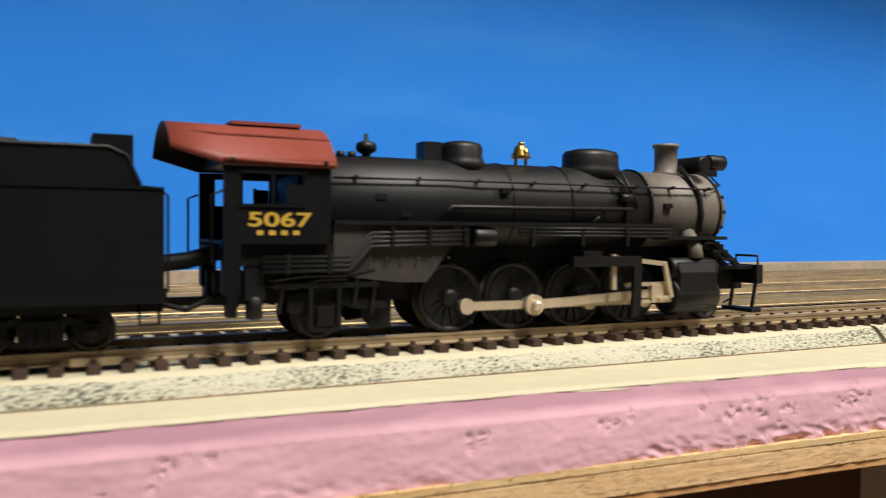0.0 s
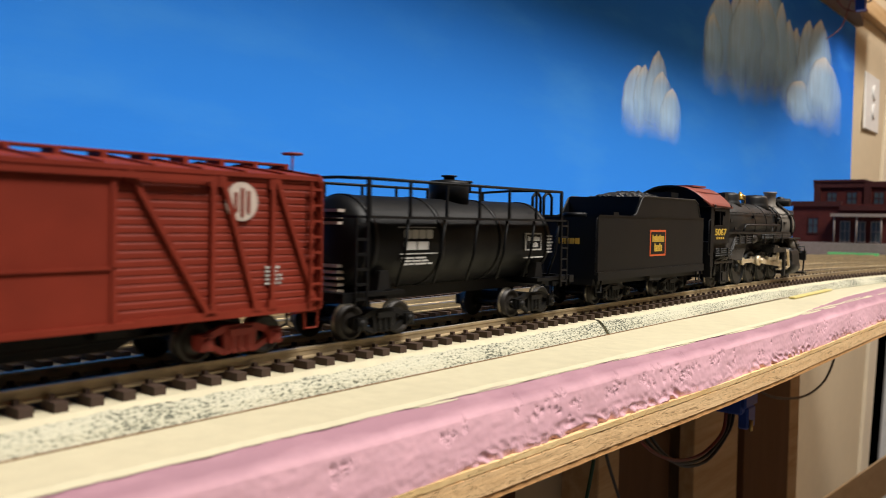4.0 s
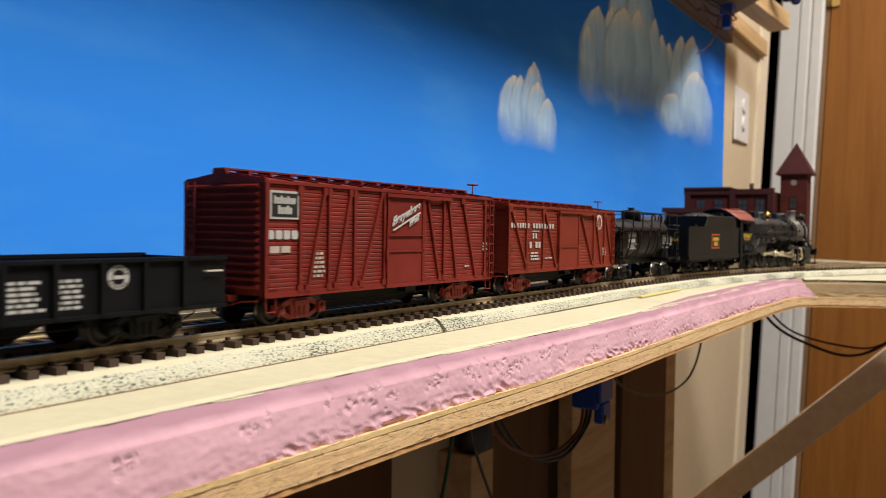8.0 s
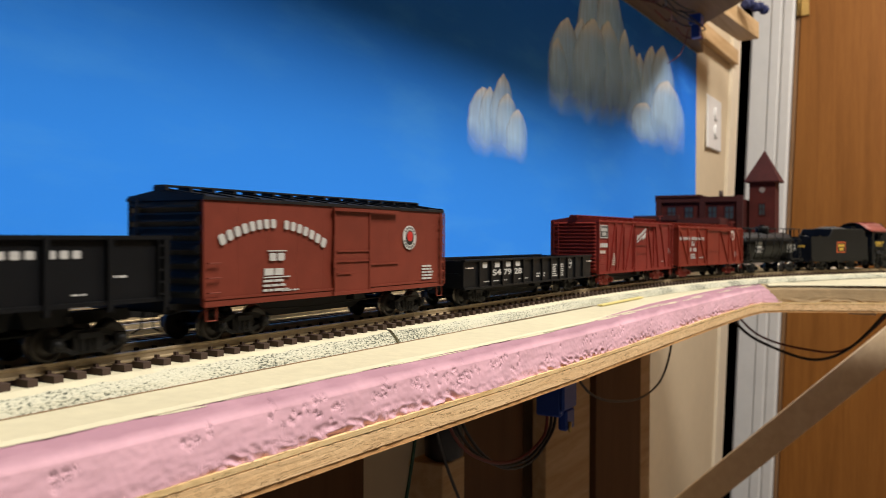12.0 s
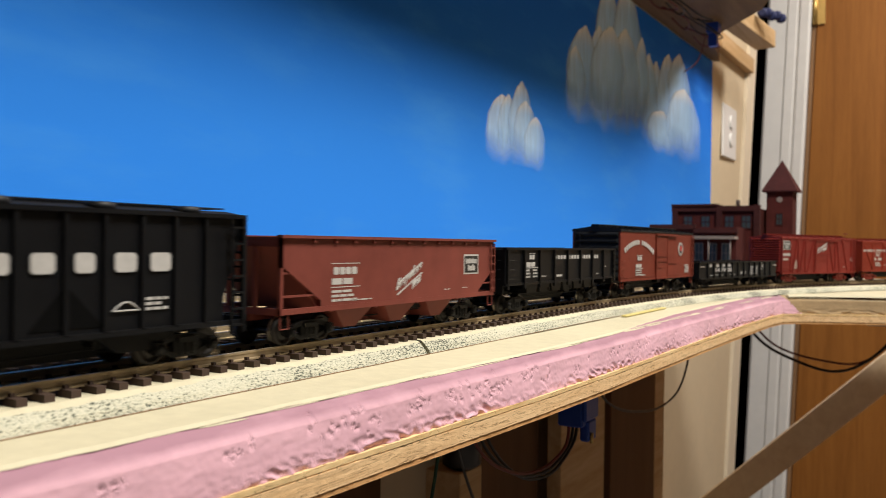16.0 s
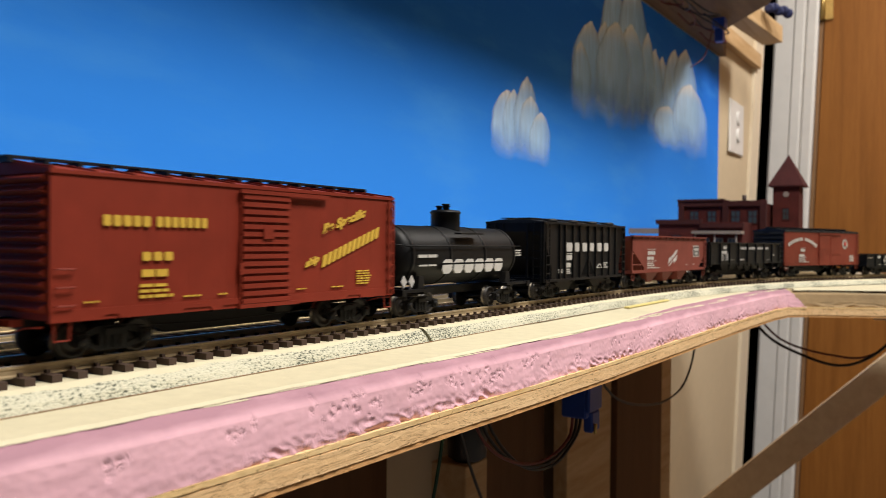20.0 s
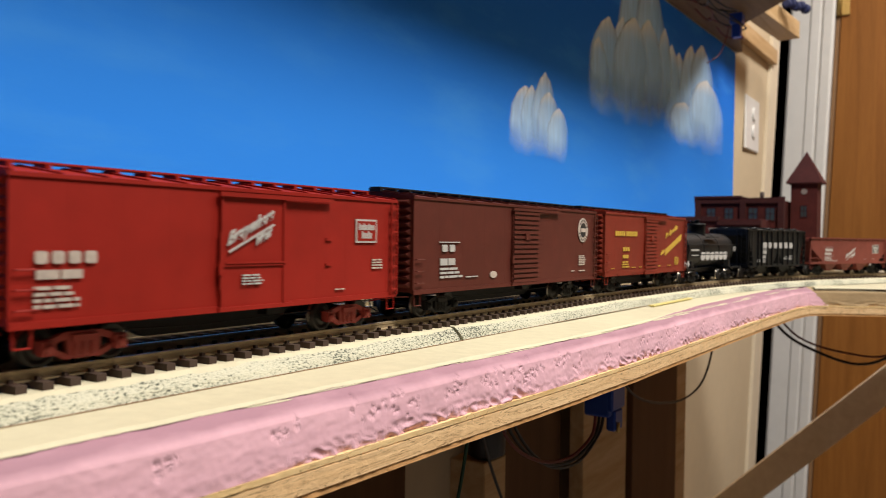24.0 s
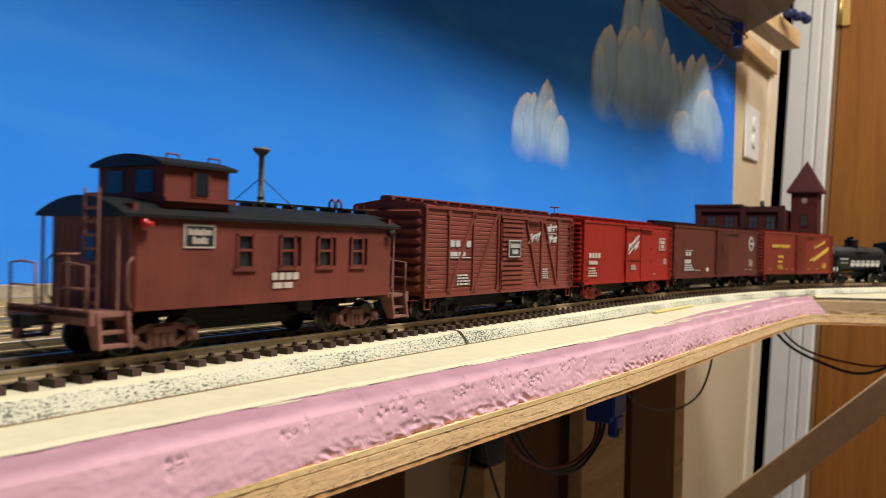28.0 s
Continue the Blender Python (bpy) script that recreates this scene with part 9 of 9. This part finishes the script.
# pilot and trailing wheels
for x, r in ((-0.0665, 0.0047), (-0.1905, 0.0058)):
    w = new("wheelset", wheelset_mesh(r, M_WHEEL))
    w.parent, w.location = car, (lx(x), 0, r)
for s in (-1, 1):
    bm = bmesh.new()
    prism(bm, [(lx(-0.1990), 0.0072), (lx(-0.1990), 0.0112), (lx(-0.1960), 0.0119), (lx(-0.1850), 0.0119), (lx(-0.1822), 0.0108), (lx(-0.1740), 0.0090), (lx(-0.1740), 0.0074), (lx(-0.1830), 0.0076), (lx(-0.1870), 0.0095), (lx(-0.1940), 0.0095), (lx(-0.1962), 0.0066)],
          min(s * 0.0116, s * 0.0130), max(s * 0.0116, s * 0.0130))
    box(bm, lx(-0.1930), lx(-0.1880), min(s * 0.0116, s * 0.0142), max(s * 0.0116, s * 0.0142), 0.0038, 0.0086)
    part("trailing_truck", bm, M_TRUCK, car)
    bm = bmesh.new()
    for k in range(5):
        box(bm, lx(-0.1950 + 0.0006 * k), lx(-0.1862 - 0.0006 * k), min(s * 0.0126, s * 0.0140), max(s * 0.0126, s * 0.0140), 0.0118 + 0.0005 * k, 0.0122 + 0.0005 * k)
    part("leaf_spring", bm, M_LOCO, car)
    bm = bmesh.new()
    box(bm, lx(-0.2095), lx(-0.2050), min(s * 0.0120, s * 0.0150), max(s * 0.0120, s * 0.0150), 0.0105, 0.0230)
    lathe(bm, [(0.0014, 0.0060), (0.0020, 0.0064), (0.0020, 0.0110), (0.0012, 0.0116)], "z", (lx(-0.2072), s * 0.0135, 0), 12)
    tube(bm, [(lx(-0.2050), s * 0.0140, 0.0140), (lx(-0.1980), s * 0.0145, 0.0132), (lx(-0.1920), s * 0.0145, 0.0150), (lx(-0.1850), s * 0.0145, 0.0152)], 0.0006, 6)
    part("injector", bm, M_LOCO, car, "black injector with its pipe")
    bm = bmesh.new()
    prism(bm, [(lx(-0.1800), 0.0110), (lx(-0.1720), 0.0105), (lx(-0.1720), 0.0025), (lx(-0.1770), 0.0020), (lx(-0.1795), 0.0050)], min(s * 0.0095, s * 0.0108), max(s * 0.0095, s * 0.0108))
    part("equalizer", bm, M_TRUCK, car)
    bm = bmesh.new()
    box(bm, lx(-0.2110), lx(-0.1890), min(s * 0.0060, s * 0.0155), max(s * 0.0060, s * 0.0155), 0.0188, 0.0232)
    part("cab_underframe", bm, M_TRUCK, car)
    # pedestal frame, hangers and piping of the trailing truck
    bm = bmesh.new()
    bar(bm, (lx(-0.2030), s * 0.0146, 0.0136), (lx(-0.1770), s * 0.0146, 0.0136), 0.0009, 0.0012)
    for x in (-0.1940, -0.1870):
        bar(bm, (lx(x), s * 0.0146, 0.0130), (lx(x), s * 0.0146, 0.0030), 0.0009, 0.0010)
    bar(bm, (lx(-0.1942), s * 0.0146, 0.0030), (lx(-0.1868), s * 0.0146, 0.0030), 0.0008, 0.0010)
    box(bm, lx(-0.1925), lx(-0.1885), min(s * 0.0140, s * 0.0154), max(s * 0.0140, s * 0.0154), 0.0040, 0.0085)
    part("pedestal", bm, M_LOCO, car)
    for x, z0 in ((-0.2015, 0.0070), (-0.1830, 0.0085), (-0.1785, 0.0060)):
        bm = bmesh.new()
        tube(bm, [(lx(x), s * 0.0140, 0.0188), (lx(x + 0.0006), s * 0.0146, (z0 + 0.0188) / 2), (lx(x), s * 0.0140, z0)], 0.0005, 6)
        part("hanger", bm, M_LOCO, car)
    bm = bmesh.new()
    tube(bm, [(lx(-0.2040), s * 0.0150, 0.0150), (lx(-0.1960), s * 0.0152, 0.0160), (lx(-0.1860), s * 0.0152, 0.0160), (lx(-0.1780), s * 0.0148, 0.0172)], 0.00045, 6)
    part("feed_pipe", bm, M_LOCO, car)
    bm = bmesh.new()
    for k in range(7):
        x = -0.1836 + 0.0042 * k
        lathe(bm, [(0.00035, s * 0.0158), (0.00030, s * 0.0162)], "y", (lx(x), 0, 0.0200), 6)
    part("rivets", bm, M_FIREBOX, car)


# drivers turn, side rods and main rods swing with them
def driver_pieces(r):
    """Meshes of one wheelset: axle with hubs, tyre, spoke, counterweight, crank pin; s: side of the track."""
    out = {}
    bm = bmesh.new()
    tube(bm, [(0, -0.008, 0), (0, 0.008, 0)], 0.0012, 8)
    for s in (-1, 1):
        o = s * 0.0080
        lathe(bm, [(r * 0.26, o - s * 0.0010), (r * 0.26, o + s * 0.0018), (r * 0.10, o + s * 0.0022)], "y", (0, 0, 0), 14)
    out["axle"] = mesh_of("driving_wheelset", bm, M_LOCO)
    for s in (-1, 1):
        o = s * 0.0080
        bm = bmesh.new()
        lathe(bm, [(r * 0.80, o - s * 0.0012), (r + 0.0006, o - s * 0.0013), (r + 0.0006, o - s * 0.0008), (r, o - s * 0.0003), (r * 0.985, o + s * 0.0016), (r * 0.90, o + s * 0.0017), (r * 0.84, o + s * 0.0006)], "y", (0, 0, 0), 40)
        for f in bm.faces:
            c = f.calc_center_median()
            if math.hypot(c.x, c.z) > r * 0.99:
                f.material_index = 1
        out["tyre", s] = mesh_of("tyre", bm, [M_LOCO, M_TREAD])
        bm = bmesh.new()
        bar(bm, (0.2 * r, o + s * 0.0005, 0), (0.87 * r, o + s * 0.0005, 0), 0.0009, 0.0012, up=(0, 1, 0))
        out["spoke", s] = mesh_of("spoke", bm, M_LOCO)
        bm = bmesh.new()
        cw = [(r * 0.84 * math.cos(a), r * 0.84 * math.sin(a)) for a in [math.pi * (0.65 + 0.7 * q / 8) for q in range(9)]]
        prism(bm, cw, min(o, o + s * 0.0014), max(o, o + s * 0.0014))
        out["counterweight", s] = mesh_of("counterweight", bm, M_LOCO)
        bm = bmesh.new()
        lathe(bm, [(0.0016, o), (0.0016, o + s * 0.0022)], "y", (0.0046, 0, 0), 10)
        out["crank_pin", s] = mesh_of("crank_pin", bm, M_ROD)
    return out


DRV_R, CRANK = 0.0092, 0.0046
DRIVER_X = [lx(x) for x in (-0.1547, -0.1352, -0.1157, -0.0962)]
dm = driver_pieces(DRV_R)
DRIVERS = []
for x in DRIVER_X:
    d = new("driving_wheelset", dm["axle"])
    d.parent = car
    d["label"] = "spoked driving wheels with bright tyres"
    for s in (-1, 1):
        for name in ("tyre", "counterweight", "crank_pin"):
            o = new(name, dm[name, s])
            o.parent = d
        for k in range(15):
            o = new("spoke", dm["spoke", s])
            o.parent, o.rotation_euler = d, (0, 2 * math.pi * k / 15, 0)
    DRIVERS.append((d, x))
SIDE_RODS, MAIN_RODS, CROSSHEADS = [], [], []
for s in (-1, 1):
    bm = bmesh.new()
    for a, b in zip(DRIVER_X, DRIVER_X[1:]):
        bar(bm, (a - DRIVER_X[1], s * 0.0112, 0), (b - DRIVER_X[1], s * 0.0112, 0), 0.0010, 0.0022)
    for a in DRIVER_X:
        lathe(bm, [(0.0021, s * 0.0112 - 0.0008), (0.0021, s * 0.0112 + 0.0008)], "y", (a - DRIVER_X[1], 0, 0), 14)
    o = part("side_rod", bm, M_ROD, car, "pale nickel side rod")
    SIDE_RODS.append((o, s))
    bm = bmesh.new()
    bar(bm, (0, s * 0.0132, 0), (0.0420, s * 0.0132, 0), 0.0010, 0.0024)
    for a, q in ((0, 0.0028), (0.0420, 0.0017)):
        lathe(bm, [(q, s * 0.0132 - 0.0010), (q, s * 0.0132 + 0.0010)], "y", (a, 0, 0), 16)
    lathe(bm, [(0.0014, s * 0.0140), (0.0014, s * 0.0158), (0.0008, s * 0.0162)], "y", (0, 0, 0), 12)
    o = part("main_rod", bm, M_ROD, car, "pale nickel main rod")
    MAIN_RODS.append((o, s))
    bm = bmesh.new()
    box(bm, -0.0030, 0.0030, s * 0.0138 - 0.0012, s * 0.0138 + 0.0012, -0.0028, 0.0026)
    tube(bm, [(0, s * 0.0130, 0), (0.0150, s * 0.0130, 0)], 0.0007, 8)
    o = part("crosshead", bm, M_ROD, car, "pale nickel crosshead")
    CROSSHEADS.append((o, s))


def engine_motion():
    steps = 187
    rows_d = [[] for _ in DRIVERS]
    rows_s = {-1: [], 1: []}
    rows_m = {-1: [], 1: []}
    rows_c = {-1: [], 1: []}
    for i in range(steps + 1):
        t = 28.0 * i / steps
        # crank angle: a little above the back dead centre at the start, rolling forward
        a = -(run(t) / DRV_R) + radians(329)
        for k, (d, x) in enumerate(DRIVERS):
            rows_d[k].append((t, Matrix.Translation((x, 0, DRV_R)) @ Matrix.Rotation(-a, 4, "Y")))
        for s in (-1, 1):
            b = a + (math.pi / 2 if s > 0 else 0)
            cx, cz = CRANK * math.cos(b), CRANK * math.sin(b)
            rows_s[s].append((t, Matrix.Translation((DRIVER_X[1] + cx, 0, DRV_R + cz))))
            drop = 0.0091 - (DRV_R + cz)
            ang = math.asin(drop / 0.0420)
            rows_m[s].append((t, Matrix.Translation((DRIVER_X[1] + cx, 0, DRV_R + cz)) @ Matrix.Rotation(-ang, 4, "Y")))
            rows_c[s].append((t, Matrix.Translation((DRIVER_X[1] + cx + 0.0420 * math.cos(ang), 0, 0.0091))))
    for k, (d, x) in enumerate(DRIVERS):
        walk(d, rows_d[k])
    for o, s in SIDE_RODS:
        walk(o, rows_s[s])
    for o, s in MAIN_RODS:
        walk(o, rows_m[s])
    for o, s in CROSSHEADS:
        walk(o, rows_c[s])


# ---- ties of the main track, nearest stretch piece by piece ----
def tie_mesh():
    bm = bmesh.new()
    box(bm, -0.00135, 0.00135, -0.0150, 0.0150, 0, 0.0019)
    for y in (-0.0106, -0.0070, 0.0070, 0.0106):
        box(bm, -0.0005, 0.0005, y - 0.0006, y + 0.0006, 0.0019, 0.0028)
    return mesh_of("tie", bm, M_TIE)


TIE = tie_mesh()
far_ties = bmesh.new()
TIE_STEP = 0.0069
for i in range(-360, 376):
    s = i * TIE_STEP
    x, y, a = on_line(s)
    m = Matrix.Translation((x, y, ROADBED_H + 0.0004)) @ Matrix.Rotation(a + radians(random.uniform(-1.2, 1.2)), 4, "Z")
    if -0.30 <= s <= 0.72:
        ob = new("tie", TIE)
        ob.parent = main_track
        ob.matrix_local = m
    else:
        vs = box(far_ties, -0.00135, 0.00135, -0.0150, 0.0150, 0, 0.0019)
        for v in vs:
            v.co = m @ v.co
tagged(part("ties_far", far_ties, M_TIE, main_track), kind="stuff")


def motions():
    for ob, front, length, base in TRAIN:
        mid = front - length / 2
        rows = []
        for i in range(57):
            t = i * 0.5
            s = run(t) + mid
            ax, ay, _ = on_line(s - base / 2)
            bx, by, _ = on_line(s + base / 2)
            rows.append((t, Matrix.Translation(((ax + bx) / 2, (ay + by) / 2, RAIL_TOP))
                         @ Matrix.Rotation(math.atan2(by - ay, bx - ax), 4, "Z")))
        walk(ob, rows)
    engine_motion()


motions()
